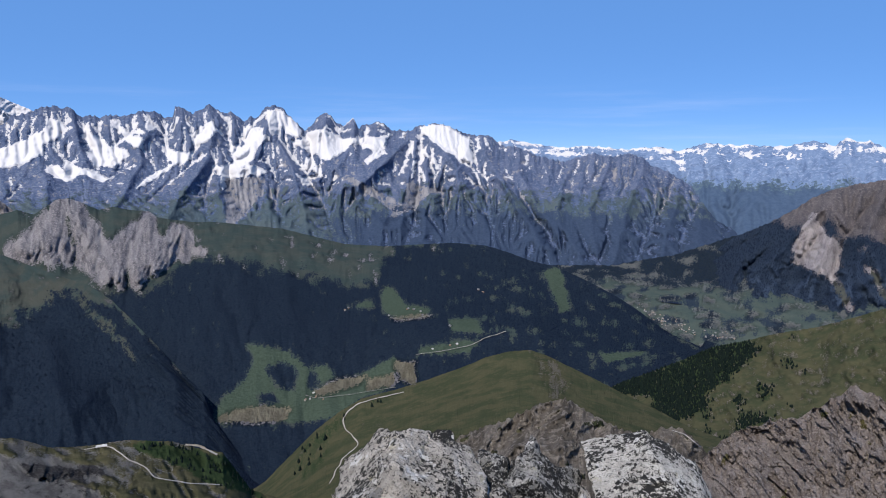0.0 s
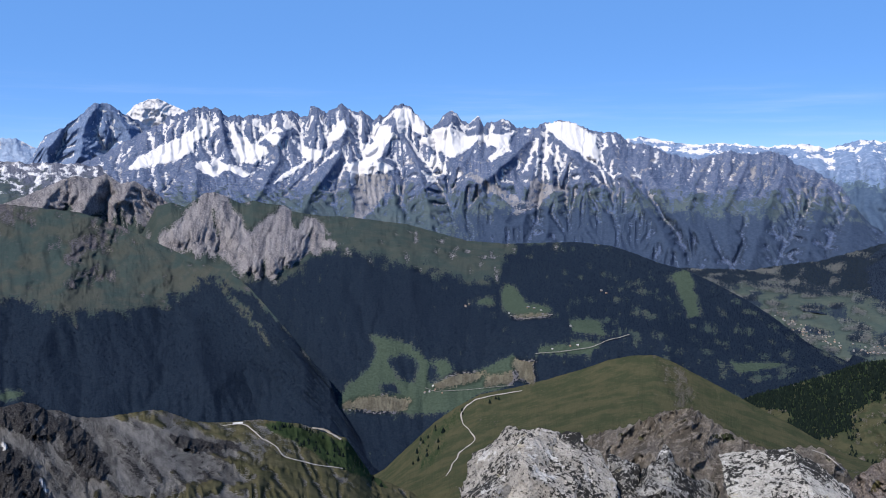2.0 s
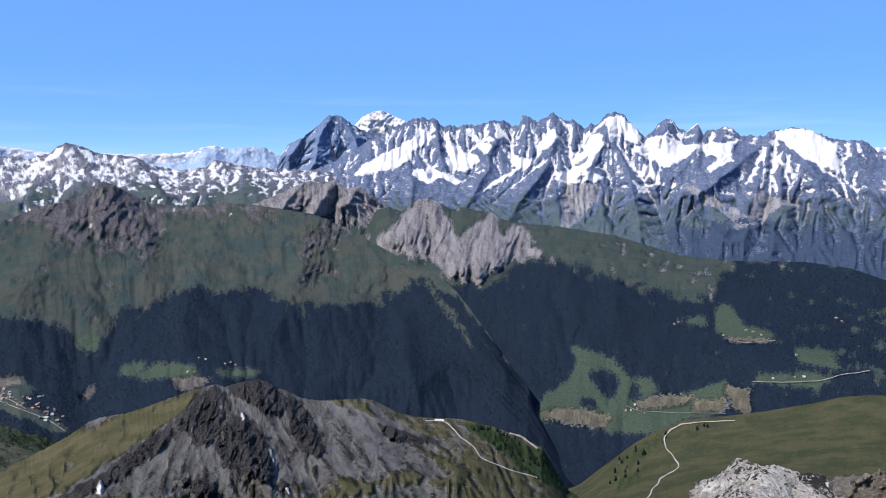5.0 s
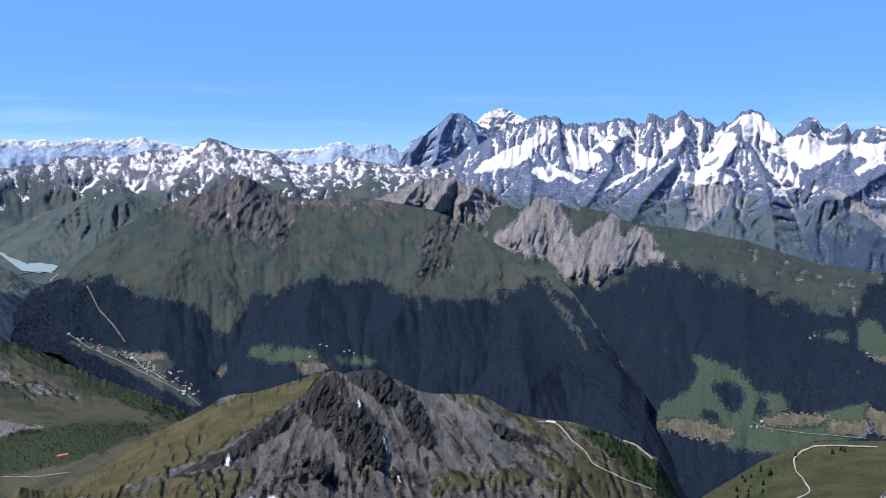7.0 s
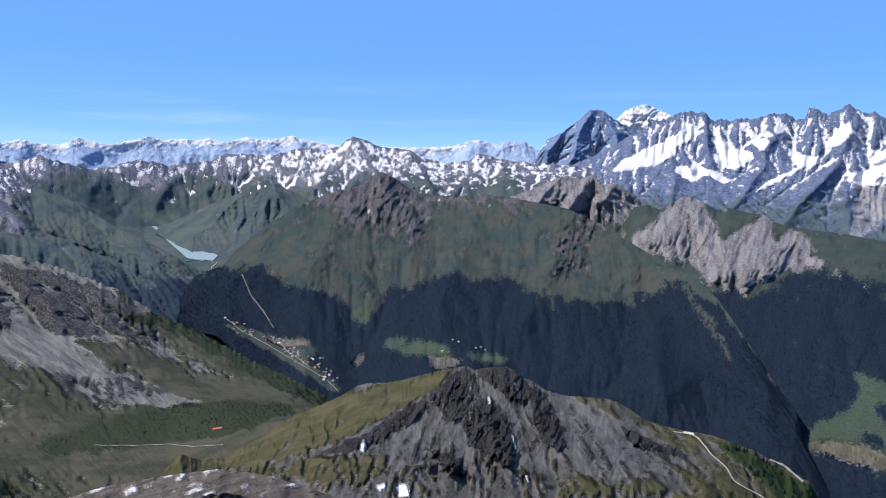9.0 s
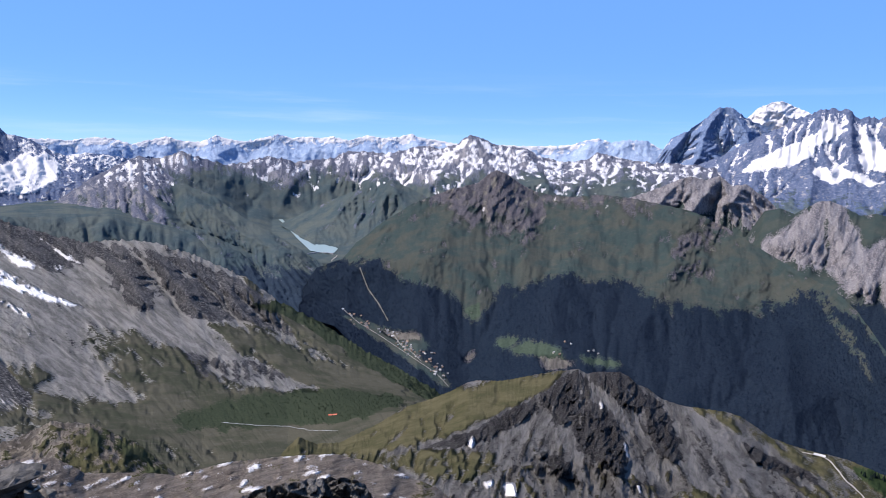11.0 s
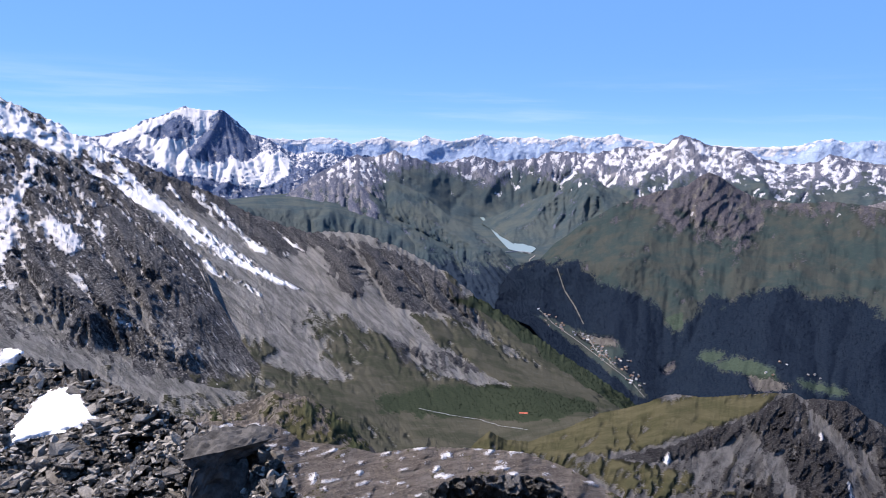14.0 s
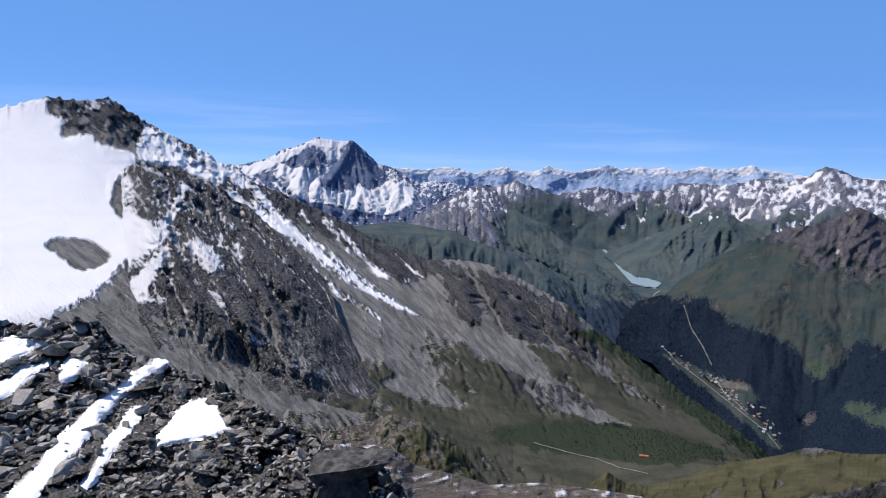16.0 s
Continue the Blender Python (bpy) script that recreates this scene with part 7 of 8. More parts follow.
ribbon("road", spotted, [(68.8, -11.5), (68.4, -10.95), (68.6, -10.35), (67.4, -9.85), (66.85, -9.2)], 0.12, road_mat, "hairpin road climbing to the dam", "road", 0.3)
ribbon("stream", slope, [(76.4, -22.0), (73.4, -22.5), (70.9, -22.75), (69.2, -23.15), (66.8, -23.3)], 0.05, foam_mat, "white braided stream on the valley floor", "stream", 0.3)
ribbon("road", peak, [(21.5, -22.55), (20.5, -22.75), (19.1, -23.6)], 0.22, gravel_mat, "pale gravel clearing at the wood's edge", "road")
ribbon("avalanche_track", dome_ridge, [(64.9, -10.2), (64.2, -12), (63.3, -13.2), (62.5, -14.6)], 0.13, plain("bare_earth", (0.055, 0.055, 0.05), (0.085, 0.082, 0.075), 0.1), "bare track cut through the forest", "clearing")

# ---------------------------------------------------------------- houses
wall_mats = [plain("cream_plaster", (0.24, 0.225, 0.205), (0.33, 0.31, 0.28), 0.5), plain("weathered_timber", (0.13, 0.085, 0.055), (0.20, 0.14, 0.09), 0.6)]
roof_mats = [plain("slate_roof", (0.13, 0.13, 0.14), (0.20, 0.20, 0.205), 0.8), plain("brown_roof", (0.19, 0.13, 0.10), (0.27, 0.19, 0.15), 0.8), plain("pale_metal_roof", (0.28, 0.28, 0.29), (0.40, 0.40, 0.40), 0.8, 0.5)]
red_mat = plain("red_roof", (0.42, 0.10, 0.06), (0.52, 0.15, 0.09), 0.8)


def make_house(name, wall, roof, length, wide, tall, label, category="house"):
    """A gabled house with overhanging eaves, one unit wide, standing on z = 0."""
    base = tagged(new(name), label, category)
    bm = bmesh.new()
    L, W = length / 2, wide / 2
    ring = [[bm.verts.new((x, y, z)) for y, z in ((-W, -0.4), (W, -0.4), (W, tall), (0, tall + W * 0.65), (-W, tall))] for x in (-L, L)]
    bm.faces.new(ring[0])
    bm.faces.new(ring[1])
    for i in range(5):
        bm.faces.new((ring[0][i], ring[0][(i + 1) % 5], ring[1][(i + 1) % 5], ring[1][i]))
    bmesh.ops.recalc_face_normals(bm, faces=bm.faces)
    part("wall", bm, wall, base)
    for sgn in (-1, 1):
        bm = bmesh.new()
        pts = [(0, tall + W * 0.65 + 0.12), (sgn * W * 1.3, tall - W * 0.19 + 0.12), (sgn * W * 1.3, tall - W * 0.19), (0, tall + W * 0.65)]
        rr = [[bm.verts.new((x, y, z)) for y, z in pts] for x in (-L * 1.15, L * 1.15)]
        bm.faces.new(rr[0])
        bm.faces.new(rr[1])
        for i in range(4):
            bm.faces.new((rr[0][i], rr[0][(i + 1) % 4], rr[1][(i + 1) % 4], rr[1][i]))
        bmesh.ops.recalc_face_normals(bm, faces=bm.faces)
        part("roof_slope", bm, roof, base)
    bm = bmesh.new()
    bmesh.ops.create_cube(bm, size=1, matrix=Matrix.Translation((L * 0.4, W * 0.3, tall + W * 0.6)) @ Matrix.Diagonal((0.14, 0.14, 0.4, 1)))
    part("chimney", bm, wall, base)
    return base


house_kinds = []
for w_i, r_i, words in ((0, 0, "cream village house with grey slate roof"), (0, 1, "cream village house with brown roof"), (1, 0, "dark timber chalet with slate roof"), (1, 1, "weathered timber chalet with brown roof"), (0, 2, "pale house with light metal roof")):
    house_kinds.append((w_i, r_i, words))
rng = random.Random(5)
first_house = {}


def put_house(land, a, e, size, group, kind=None):
    p = land.at(a, e)
    r = math.hypot(p.x, p.y)
    k = rng.randrange(5) if kind is None else kind
    s = r * radians(size) * rng.uniform(0.8, 1.25)
    m = Matrix.Translation(p) @ Matrix.Rotation(rng.uniform(0, math.pi), 4, "Z") @ Matrix.Scale(s, 4)
    if k not in first_house:
        w_i, r_i, words = house_kinds[k]
        first_house[k] = make_house("house", wall_mats[w_i], roof_mats[r_i], 1.25, 0.95, 0.55, words)
        ob = first_house[k]
        ob.matrix_basis = m
        ob["group"] = group
    else:
        keep = first_house[k].scale.copy()
        first_house[k].scale = (1, 1, 1)
        ob = copy_thing(first_house[k], m)
        ob.matrix_basis = m
        first_house[k].scale = keep
        ob["group"] = group
    return ob


VILLAGE = [(66.0, -13.8), (65.0, -14.7), (63.6, -15.3), (62.3, -15.8), (61.3, -16.6), (60.2, -17.4), (58.8, -18.2), (57.9, -19.1)]
for i in range(85):
    t = rng.random() ** 0.85 * (len(VILLAGE) - 1.01)
    k, f = int(t), t - int(t)
    a = VILLAGE[k][0] * (1 - f) + VILLAGE[k + 1][0] * f + rng.gauss(0, 0.32)
    e = VILLAGE[k][1] * (1 - f) + VILLAGE[k + 1][1] * f + abs(rng.gauss(0, 0.38)) - 0.15
    put_house(dome_ridge, a, e, 0.13, "village houses")
TOWN = [(-16.6, -12.9), (-17.8, -13.4), (-19, -13.9), (-20.4, -14.2), (-22, -14.4), (-23.4, -14.4)]
for i in range(80):
    t = rng.random() * (len(TOWN) - 1.01)
    k, f = int(t), t - int(t)
    a = TOWN[k][0] * (1 - f) + TOWN[k + 1][0] * f + rng.gauss(0, 0.35)
    e = TOWN[k][1] * (1 - f) + TOWN[k + 1][1] * f + abs(rng.gauss(0, 0.32)) - 0.1
    put_house(valley, a, e, 0.075, "town houses", rng.choice((0, 1, 0, 1, 2)))
CHALETS = [(11.8, -20.2), (11.4, -20.15), (10.9, -20.0), (10.3, -20.25), (11.1, -19.7), (4.6, -13.7), (3.0, -13.2), (2.5, -13.25), (1.9, -13.4), (8.0, -13.0), (8.3, -13.2), (47.4, -15.9), (46.9, -16.0), (45.4, -16.5), (45.0, -16.4), (44.6, -16.6), (47.8, -16.9), (48.3, -16.8), (-0.6, -14.6), (0.9, -16.5), (-0.6, -16.2), (-1.2, -16.1), (57.6, -19.4), (57.3, -18.9), (-3.0, -11.6), (-3.4, -11.8)]
for a, e in CHALETS:
    put_house(dome_ridge if a > 20 else ridge, a, e, 0.13, "scattered chalets")
p = slope.at(67.2, -22.1)
hut = make_house("mountain_hut", wall_mats[0], red_mat, 5.0, 1.3, 0.5, "long low mountain hut with red roof", "hut")
hut.matrix_basis = Matrix.Translation(p) @ Matrix.Rotation(radians(70), 4, "Z") @ Matrix.Scale(math.hypot(p.x, p.y) * radians(0.13), 4)
p = peak.at(27.6, -21.75)
barn = make_house("stone_hut", wall_mats[0], roof_mats[2], 3.2, 1.0, 0.45, "long pale stone hut on the grassy shoulder", "hut")
barn.matrix_basis = Matrix.Translation(p) @ Matrix.Rotation(radians(25), 4, "Z") @ Matrix.Scale(math.hypot(p.x, p.y) * radians(0.22), 4)

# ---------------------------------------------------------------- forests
# Navy needles: the haze before the far woods is put into their colour.
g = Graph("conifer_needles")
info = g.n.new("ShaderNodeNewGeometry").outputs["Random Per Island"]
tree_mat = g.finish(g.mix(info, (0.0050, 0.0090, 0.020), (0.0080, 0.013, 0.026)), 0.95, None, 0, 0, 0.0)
g = Graph("near_conifer_needles")
info = g.n.new("ShaderNodeNewGeometry").outputs["Random Per Island"]
near_tree_mat = g.finish(g.mix(info, (0.005, 0.0085, 0.0085), (0.010, 0.016, 0.013)), 0.95, None, 0, 0, 0.0)
g = Graph("alder_leaves")
info = g.n.new("ShaderNodeNewGeometry").outputs["Random Per Island"]
scrub_mat = g.finish(g.mix(info, (0.014, 0.022, 0.014), (0.026, 0.034, 0.020)), 0.95, None, 0, 0, 0.0)
# Paler, bluer copy of the needles with more haze painted in.
g = Graph("hazed_conifer_needles")
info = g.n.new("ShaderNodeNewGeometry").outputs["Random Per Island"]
hazed_tree_mat = g.finish(g.mix(info, (0.012, 0.020, 0.038), (0.018, 0.028, 0.048)), 0.95, None, 0, 0, 0.0)


def forest(name, land, count, tall, material, label, seed, a_lim=None, limit=0.45):
    """Conifers, each a tapered crown of two uneven tiers, scattered where the land cover is forest; tall: degrees as seen from the summit."""
    rs = np.random.RandomState(seed)
    lo, hi = a_lim or (land.a[0], land.a[-1])
    n, m = land.A.shape
    area = count
    i = ((rs.uniform(lo, hi, area * 3) - land.a[0]) / (land.a[1] - land.a[0])).astype(int).clip(0, n - 2)
    j = (rs.uniform(0.0, 0.995, area * 3) * (m - 1)).astype(int)
    ok = land.masks["forest"][i, j] > limit
    edge = (land.masks["forest"][i, j] > 0.1) & (rs.uniform(0, 1, area * 3) < 0.22)
    sel = np.nonzero(ok | edge)[0][:area]
    i, j = i[sel], j[sel]
    A = land.A[i, j] + rs.uniform(-0.04, 0.04, len(sel))
    E, R = land.E[i, j], land.R[i, j] * 0.9985
    t = np.radians(A)
    base = np.stack([-R * np.sin(t), R * np.cos(t), R * np.tan(np.radians(E))], -1)
    h = R * np.radians(tall) * rs.uniform(0.6, 1.35, len(sel))
    w = h * rs.uniform(0.26, 0.40, len(sel))
    k = 4
    ang = np.linspace(0, 2 * math.pi, k, endpoint=False)[None] + rs.uniform(0, 6, (len(sel), 1))
    wob = rs.uniform(0.8, 1.3, (len(sel), k))
    ring = np.stack([np.cos(ang) * wob * w[:, None], np.sin(ang) * wob * w[:, None], 0 * ang + 0.1 * h[:, None]], -1)
    tip = np.stack([rs.normal(0, 0.04, len(sel)) * h, rs.normal(0, 0.04, len(sel)) * h, h], -1)[:, None]
    foot = np.zeros((len(sel), 1, 3))
    foot[:, 0, 2] = -0.25 * h
    v = (np.concatenate([ring, tip, foot], 1) + base[:, None]).reshape(-1, 3)
    o = (np.arange(len(sel)) * (k + 2))[:, None]
    tri = np.concatenate([np.stack([o + q, o + (q + 1) % k, o + k], -1) for q in range(k)] + [np.stack([o + (q + 1) % k, o + q, o + k + 1], -1) for q in range(0, k, 2)], 1).reshape(-1, 3)
    me = grid_mesh(name, v, tri, False)
    me.materials.append(material)
    return tagged(new(name, me), label, "forest", "", "stuff")


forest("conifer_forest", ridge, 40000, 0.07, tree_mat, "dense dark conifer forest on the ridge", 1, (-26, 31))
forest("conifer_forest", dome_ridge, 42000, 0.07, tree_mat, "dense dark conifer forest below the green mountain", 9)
forest("conifer_forest", spotted, 5000, 0.12, hazed_tree_mat, "dark conifers above the reservoir valley", 2)
forest("conifer_forest", flank, 9000, 0.10, hazed_tree_mat, "dark conifers below the scarred mountain", 3)
forest("conifer_forest", valley, 5000, 0.09, hazed_tree_mat, "hedges and copses between the fields", 4)
forest("conifer_forest", shoulder, 9000, 0.22, near_tree_mat, "dark conifers on the green shoulder", 5)
forest("conifer_forest", hill, 900, 0.42, near_tree_mat, "shrubs and young conifers on the hill", 6)
forest("conifer_forest", slope, 7000, 0.10, scrub_mat, "alder scrub and conifers on the lower slope", 7)
forest("conifer_forest", peak, 1200, 0.36, near_tree_mat, "young conifers below the grassy shoulder", 8)

# ---------------------------------------------------------------- loose rock
def ball(level):
    bm = bmesh.new()
    bmesh.ops.create_icosphere(bm, subdivisions=level, radius=1)
    v = np.array([x.co for x in bm.verts])
    f = np.array([[x.index for x in q.verts] for q in bm.faces])
    bm.free()
    return v, f


BALLS = {k: ball(k) for k in (2, 3, 6)}


def rock_mesh(name, level, planes, rough, seed, material, round_off=0.06, smooth=False, fine=0.0):
    """A block cut by planes (direction, distance), its edges worn, its faces roughened. Metres."""
    v, f = BALLS[level]
    d = np.full(len(v), 9.0)
    near2 = d.copy()
    for nx, ny, nz, k in planes:
        ln = math.sqrt(nx * nx + ny * ny + nz * nz)
        c = (v @ np.array([nx, ny, nz])) / ln
        q = np.where(c > 0.05, k / np.maximum(c, 0.05), 9.0)
        near2 = np.minimum(near2, np.maximum(q, d))
        d = np.minimum(d, q)
    d = d - round_off * np.exp(-(near2 - d) / (round_off * 1.5)) * 0.5
    p = v * d[:, None]
    if rough:
        s = seed * 7.3
        n = ridged(p[:, 0] * 2.2 + s + p[:, 2] * 0.8, p[:, 1] * 2.2 - s + p[:, 2] * 1.9, 5, seed) - 0.5
        b = blocks(p[:, 0] * 3.1 + p[:, 2] * 1.1 + s, p[:, 2] * 4.2 + p[:, 1] * 2.3, seed)[0] - 0.5
        m = fbm(p[:, 0] * 9 + p[:, 2] * 5 + s, p[:, 1] * 9 - p[:, 2] * 6, 4, seed + 3, 0.6)
        p = p + v * (rough * (0.5 * n + 0.5 * b) + fine * m)[:, None]
    me = grid_mesh(name, p, f, smooth)
    me.materials.append(material)
    return me


def lichen_rock(name, pale, dark, spots):
    g = Graph(name)
    grain, mid, broad, small = g.noise(75, 5, 0.75), g.noise(9, 6, 0.7, None, 0.4), g.noise(2.6, 5, 0.6), g.noise(30, 5, 0.75, None, 0.5)
    col = g.mix(g.ramp(mid, 0.38, 0.62), pale[0], pale[1])
    col = g.mix(g.ramp(grain, 0.48, 0.62, 0, 0.7), col, pale[2])
    col = g.mix(g.ramp(g.noise(7, 6, 0.7), 0.58, 0.66, 0, 0.45), col, (0.26, 0.235, 0.12))
    col = g.mix(g.ramp(g.noise(6, 6, 0.7), 0.55, 0.62, 0, 0.8), col, (0.52, 0.51, 0.49))
    black = g.ramp(g.math("ADD", g.math("MULTIPLY", small, 0.62), g.math("ADD", g.math("MULTIPLY", broad, 0.40), g.math("MULTIPLY", grain, 0.12))), spots, spots + 0.03)
    col = g.mix(black, col, dark)
    cracks = g.ramp(g.cells(3.2, "DISTANCE_TO_EDGE"), 0.0, 0.03)
    h = g.math("ADD", g.math("MULTIPLY", mid, 1.3), g.math("ADD", g.math("MULTIPLY", small, 0.55), g.math("ADD", g.math("MULTIPLY", grain, 0.25), g.math("MULTIPLY", cracks, 0.15))))
    return g.finish(col, 0.9, h, 1.0, 0.05, 0.2)


pale_lichen = lichen_rock("pale_lichened_gneiss", ((0.25, 0.232, 0.205), (0.38, 0.355, 0.32), (0.13, 0.12, 0.105)), (0.016, 0.016, 0.015), 0.556)
slab_lichen = lichen_rock("white_lichened_gneiss", ((0.34, 0.325, 0.295), (0.46, 0.445, 0.41), (0.18, 0.17, 0.155)), (0.016, 0.016, 0.015), 0.572)
dark_lichen = lichen_rock("dark_lichened_gneiss", ((0.15, 0.146, 0.138), (0.32, 0.312, 0.295), (0.07, 0.068, 0.065)), (0.011, 0.011, 0.011), 0.532)

# the three summit blocks: yaw, range, height of the centre, turn
def summit_block(a, r, z, planes, material, seed, label, rough=0.10, turn=0.0):
    me = rock_mesh("summit_boulder", 6, planes, rough * 1.4, seed, material, 0.006, False, 0.022)
    ob = new("summit_boulder", me)
    t = radians(a)
    ob.matrix_basis = Matrix.Translation((-r * math.sin(t), ARM + r * math.cos(t), z)) @ Matrix.Rotation(radians(a + turn), 4, "Z")
    return tagged(ob, label, "boulder")


summit_block(3.4, 4.3, -2.59, [(-1, 0, 0.05, 0.47), (-0.62, -0.1, 0.8, 0.505), (0.42, -0.15, 0.9, 0.54), (0.05, -0.1, 1, 0.60), (1, 0.1, 0.5, 0.66), (0, -1, 0.35, 0.42), (-0.5, -1, 0.3, 0.5), (0, 1, 0.2, 0.5), (0, 0, -1, 0.6)], pale_lichen, 3, "pale grey boulder spotted with black lichen")
B = [(0, 1, 0, 0.4), (0, 0, -1, 0.6)]
summit_block(-4.2, 4.5, -2.68, [(-1, 0.1, 0.1, 0.17), (-0.45, -0.1, 1, 0.37), (0.5, -0.1, 0.85, 0.37), (1, 0, 0.2, 0.20), (0, -1, 0.35, 0.26), (0.6, -1, 0.3, 0.30)] + B, dark_lichen, 5, "grey boulder blotched with black lichen", 0.12)
summit_block(-7.7, 4.75, -2.70, [(-1, 0.1, 0.3, 0.20), (-0.2, -0.15, 1, 0.445), (0.7, -0.1, 0.75, 0.36), (1, 0, -0.1, 0.34), (0, -1, 0.15, 0.3), (-0.5, -1, 0.4, 0.36)] + B, dark_lichen, 7, "dark fractured boulder crusted with black and white lichen", 0.18)
summit_block(-9.6, 4.45, -2.90, [(-1, 0, 0.2, 0.2), (0.2, -0.2, 1, 0.38), (1, 0, 0.5, 0.26), (0, -1, 0.3, 0.25)] + B, dark_lichen, 13, "dark boulder wedged under its neighbour", 0.16)
summit_block(-17.0, 4.85, -2.37, [(-1, -0.1, -0.9, 0.25), (-0.34, -0.3, 1, 0.135), (0.10, -0.5, 1, 0.145), (0.55, -0.1, 0.88, 0.19), (1, 0, 0.5, 0.36), (0.2, -1, -0.3, 0.34), (-0.7, -1, -0.2, 0.36), (0, 1, 0.1, 0.4), (0, 0, -1, 0.20), (-0.25, 0.1, -1, 0.22)], slab_lichen, 8, "pale lichened slab with a dark overhang", 0.035)
summit_block(-17.6, 5.3, -3.0, [(-1, 0, 0.4, 0.30), (0, -0.1, 1, 0.40), (1, 0, 0.7, 0.52), (0.1, -1, 0.2, 0.24)] + B, dark_lichen, 15, "dark block that carries the pale slab", 0.14)
summit_block(-12.4, 4.3, -2.86, [(-1, 0, 0.3, 0.16), (-0.2, -0.3, 1, 0.36), (0.6, -0.1, 1, 0.36), (1, 0, 0.4, 0.2), (0, -1, 0.3, 0.25)] + B, pale_lichen, 9, "small pale boulder wedged between blocks", 0.12)
summit_block(-23.0, 4.35, -2.84, [(-1, 0, 0.4, 0.34), (0.4, -0.2, 1, 0.35), (-0.3, -0.2, 1, 0.37), (1, 0, 0.7, 0.32), (0, -1, 0.3, 0.3)] + B, pale_lichen, 11, "low pale slab with lichen", 0.12)

# broken stones on the rubble ridge
g = Graph("schist_stone")
rnd = g.n.new("ShaderNodeObjectInfo").outputs["Random"]
sn, sf = g.noise(3.0, 6, 0.65, None, 0.5), g.noise(22, 5, 0.7)
stone_mat = g.finish(g.mix(g.ramp(sf, 0.5, 0.7, 0, 0.5), g.mix(g.ramp(sn, 0.35, 0.65), g.mix(rnd, (0.13, 0.119, 0.103), (0.29, 0.268, 0.236)), g.mix(rnd, (0.23, 0.213, 0.188), (0.42, 0.391, 0.346))), (0.07, 0.068, 0.065)), 0.9, g.math("ADD", sn, sf), 0.7, 0.06, 0.2)
srng = random.Random(11)


def hull_mesh(name, points, material, cuts=0, rough=0.0):
    bm = bmesh.new()
    for p in points:
        bm.verts.new(p)
    bmesh.ops.convex_hull(bm, input=bm.verts)
    bmesh.ops.delete(bm, geom=[v for v in bm.verts if not v.link_faces], context="VERTS")
    if cuts:
        bmesh.ops.triangulate(bm, faces=bm.faces)
        bmesh.ops.subdivide_edges(bm, edges=bm.edges, cuts=cuts, use_grid_fill=True)
        bm.normal_update()
        for v in bm.verts:
            v.co += v.normal * rough * (noise.noise(v.co * 3.1) + 0.6 * noise.noise(v.co * 8.3) + 0.35 * noise.noise(v.co * 19.0))
    bmesh.ops.triangulate(bm, faces=bm.faces)
    me = bpy.data.meshes.new(name)
    bm.to_mesh(me)
    bm.free()
    me.materials.append(material)
    return me


stone_meshes = []
for k in range(16):
    flat = srng.uniform(0.35, 0.8)
    pts = []
    for q in range(15):
        x, y, z = (srng.uniform(-1, 1) for _ in range(3))
        m = max(abs(x), abs(y), abs(z)) ** 0.6
        pts.append((x / m, y / m * 0.8, z / m * flat))
    stone_meshes.append(hull_mesh("stone", pts, stone_mat))
rubble_ob = bpy.data.objects["rubble_ridge"]


def stone_pose(a, e, size):
    p = rubble.at(a, e, 0.004)
    s = math.hypot(p.x, p.y) * radians(size) * 0.5
    return Matrix.Translation(p + Vector((0, 0, 0.05 * s))) @ Euler((srng.gauss(-0.1, 0.4), srng.gauss(0.15, 0.4), srng.uniform(0, 6.28))).to_matrix().to_4x4() @ Matrix.Diagonal((s * srng.uniform(0.9, 1.6), s * srng.uniform(0.7, 1.2), s * srng.uniform(0.6, 1.1), 1))


def stone_place(low):
    while True:
        a = srng.uniform(85.5, 121)
        i0 = int((a - rubble.a[0]) / (rubble.a[1] - rubble.a[0]))
        e = rubble.E[i0, -1] - srng.uniform(0.05, low) ** 1.0
        j0 = int(np.argmin(np.abs(rubble.E[i0] - e)))
        if rubble.masks["snow"][i0, j0] < 0.25 or srng.random() < 0.12:
            return a, e


for i in range(290):
    a, e = stone_place(13)
    ob = new("stone", stone_meshes[srng.randrange(16)])
    ob.parent = rubble_ob
    ob.matrix_basis = stone_pose(a, e, 0.6 + 1.5 * srng.random() ** 3)
# the small fragments between them
vs, fs, total = [], [], 0
shapes = []
for me in stone_meshes:
    shapes.append((np.array([v.co for v in me.vertices]), np.array([p.vertices[:] for p in me.polygons])))
for i in range(3400):
    a, e = stone_place(16)
    m = np.array(stone_pose(a, e, 0.22 + 0.55 * srng.random() ** 2))
    v, f = shapes[srng.randrange(16)]
    vs.append(v @ m[:3, :3].T + m[:3, 3])
    fs.append(f + total)
    total += len(v)
me = grid_mesh("stone_rubble", np.concatenate(vs), np.concatenate(fs), False)
g = Graph("schist_fragment")
rnd = g.n.new("ShaderNodeNewGeometry").outputs["Random Per Island"]
me.materials.append(g.finish(g.mix(g.ramp(g.noise(14, 5, 0.7), 0.4, 0.65, 0, 0.5), g.mix(rnd, (0.11, 0.101, 0.088), (0.40, 0.373, 0.33)), (0.07, 0.068, 0.063)), 0.9, g.noise(18, 4), 0.6, 0.03, 0.2))
frag = new("stone_rubble", me)
frag.parent = rubble_ob
frag["kind"] = "stuff"

# the overhanging slab at the ridge's end
# Schist coloured far darker than the rubble, painting in the overhang's shade.
slab_mat = plain("shade_dark_schist", (0.028, 0.027, 0.026), (0.085, 0.08, 0.074), 6.0, 0.9, 0.8)


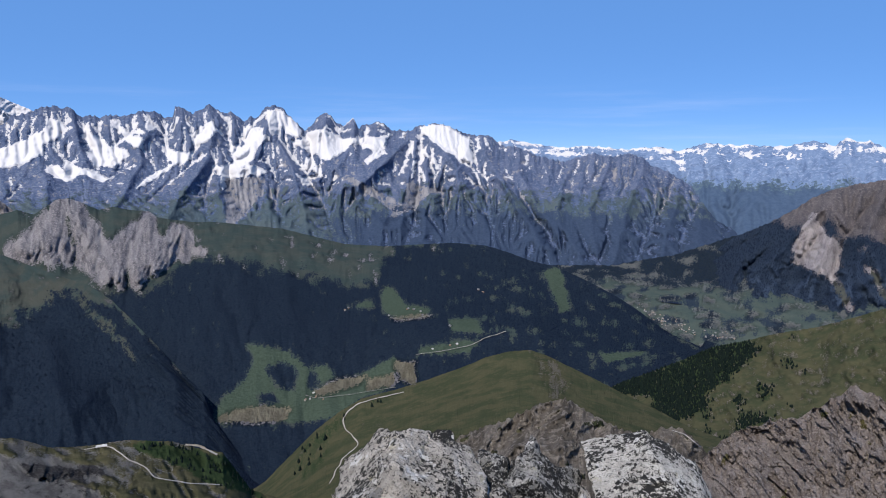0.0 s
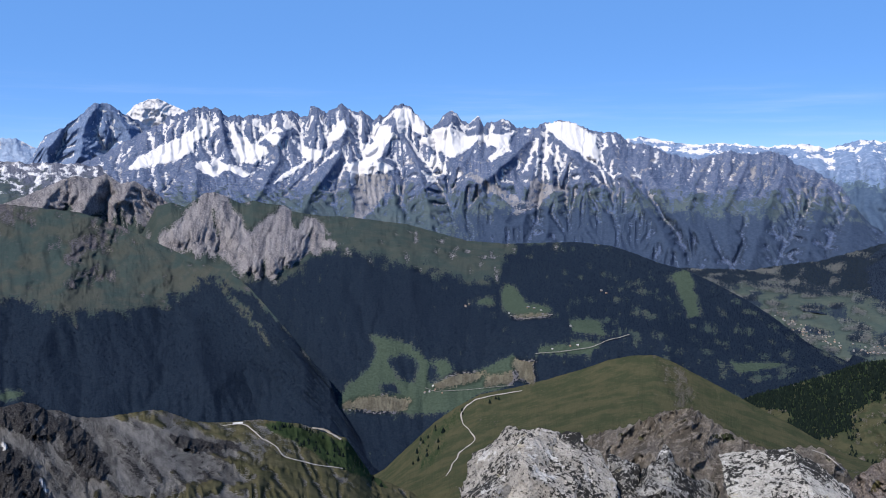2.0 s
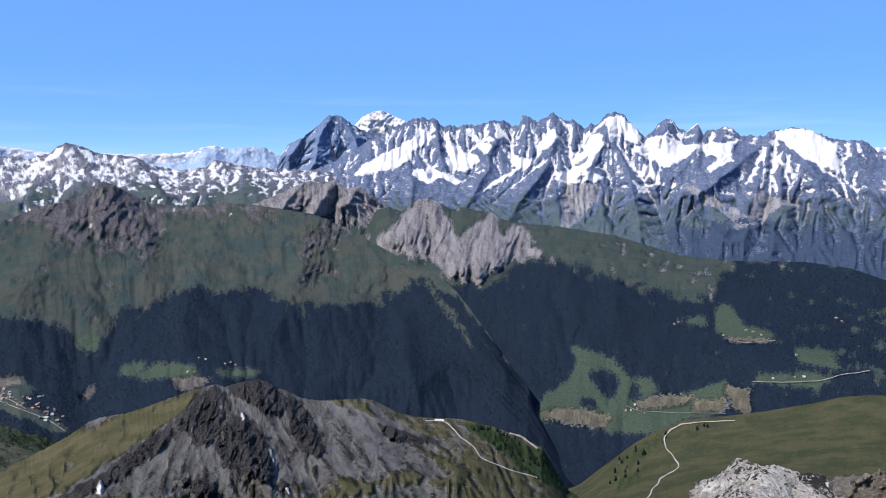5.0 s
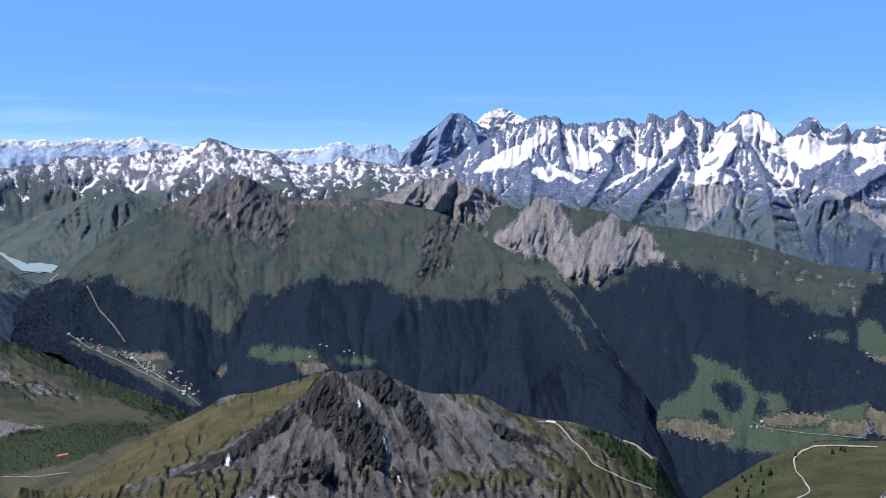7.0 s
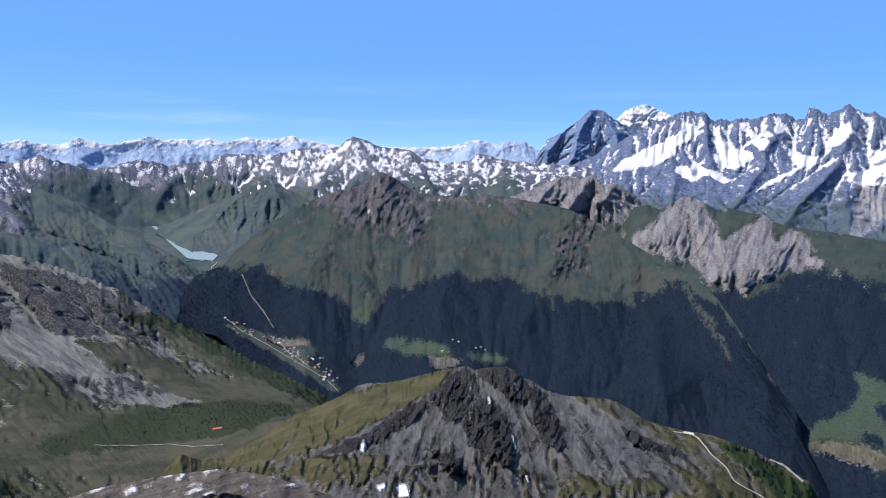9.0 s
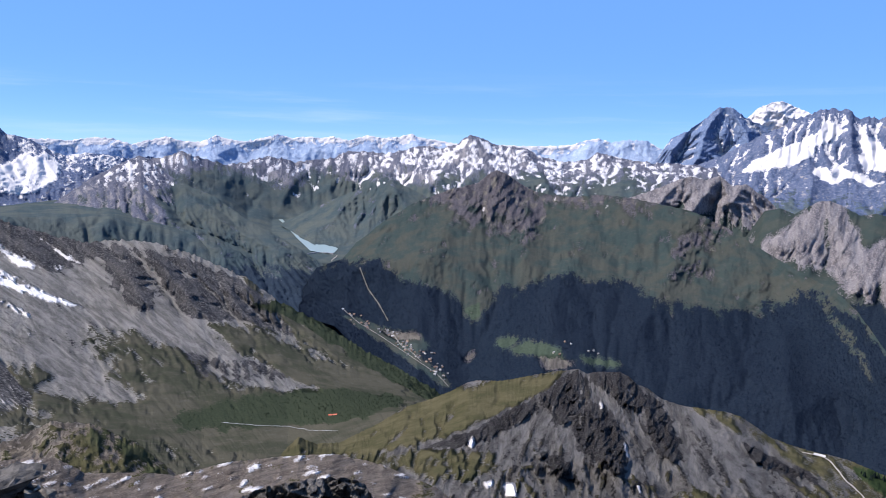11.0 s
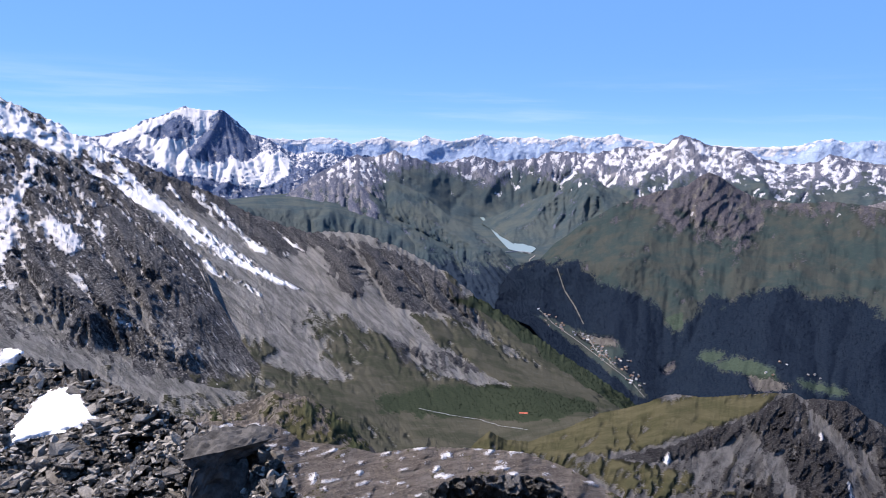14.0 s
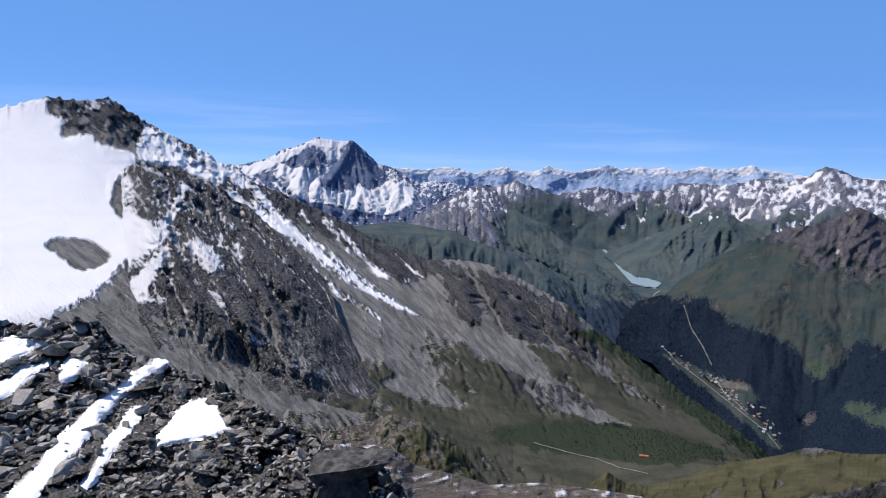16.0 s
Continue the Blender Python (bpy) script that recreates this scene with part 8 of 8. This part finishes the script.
def end_slab():
    t = radians(91.2)
    r = 10.3
    base = Matrix.Translation((-r * math.sin(t), r * math.cos(t), -4.66)) @ Matrix.Rotation(radians(91.2), 4, "Z")
    top = [(-0.75, -0.25, 0.20), (-0.6, 0.3, 0.30), (-0.15, -0.45, 0.36), (0.0, 0.3, 0.44), (0.60, -0.25, 0.40), (0.66, 0.0, 0.44), (0.35, 0.25, 0.34), (-0.7, 0.0, 0.0), (-0.4, -0.2, -0.12), (0.15, -0.15, 0.10), (0.2, 0.2, 0.02)]
    low = [(-0.55, -0.35, 0.05), (-0.5, 0.2, 0.1), (-0.2, -0.3, 0.1), (0.12, -0.25, -0.05), (0.1, 0.2, 0.0), (-0.75, -0.5, -0.8), (-0.6, 0.3, -0.8), (0.0, -0.4, -0.9), (0.2, 0.2, -0.8)]
    for pts, words in ((top, "overhanging schist slab with a pointed edge, coloured dark for shade"), (low, "broken schist block under the overhanging slab, coloured dark for shade")):
        ob = new("schist_slab", hull_mesh("schist_slab", pts, slab_mat, 9, 0.09))
        ob.matrix_basis = base
        tagged(ob, words, "boulder")


end_slab()

# old snow lying on the rubble
g = Graph("old_snow")
sn = g.noise(2.2, 5, 0.6)
snow_mat = g.finish(g.mix(g.ramp(g.noise(9, 6, 0.7), 0.55, 0.75, 0, 0.35), g.mix(sn, (0.60, 0.62, 0.65), (0.72, 0.73, 0.75)), (0.50, 0.47, 0.43)), 0.6, sn, 0.5, 0.25, 0.3)
flat_rubble = Land(82, 126, 0.1, 0.1, RUBBLE_CURVES, lambda a, e, s: 0.06 * fbm(a / 5, e / 4, 4, 205))
for corners in RUBBLE_SNOW:
    a0, a1 = min(k[0] for k in corners), max(k[0] for k in corners)
    e0, e1 = min(k[1] for k in corners), max(k[1] for k in corners)
    na, ne = int((a1 - a0 + 1) / 0.14), int((e1 - e0 + 1) / 0.10)
    A, E = np.meshgrid(np.linspace(a0 - 0.5, a1 + 0.5, na), np.linspace(e0 - 0.5, e1 + 0.5, ne), indexing="ij")
    body = blur(inside(A, E, corners, 0.34, 5, 0.8), 2)
    i = np.clip(((A - flat_rubble.a[0]) / (flat_rubble.a[1] - flat_rubble.a[0])).astype(int), 0, len(flat_rubble.a) - 1)
    R = np.array([[np.interp(E[p, q], flat_rubble.E[i[p, q]], flat_rubble.R[i[p, q]]) for q in range(ne)] for p in range(na)])
    R = R * (1.016 - 0.026 * np.clip(body, 0, 1) + 0.004 * fbm(A / 0.6, E / 0.4, 3, 8))
    t = np.radians(A)
    co = np.stack([-R * np.sin(t), R * np.cos(t), R * np.tan(np.radians(E))], -1).reshape(-1, 3)
    idx = np.arange(na * ne).reshape(na, ne)
    q4 = np.stack([idx[:-1, :-1], idx[:-1, 1:], idx[1:, 1:], idx[1:, :-1]], -1).reshape(-1, 4)[:, ::-1]
    q4 = q4[body.ravel()[q4].max(1) > 0.4]
    used, local = np.unique(q4, return_inverse=True)
    me = grid_mesh("snow_patch", co[used], local.reshape(-1, 4))
    me.materials.append(snow_mat)
    tagged(new("snow_patch", me), "patch of old white snow lying between stones", "snow patch", "snow on the rubble ridge")
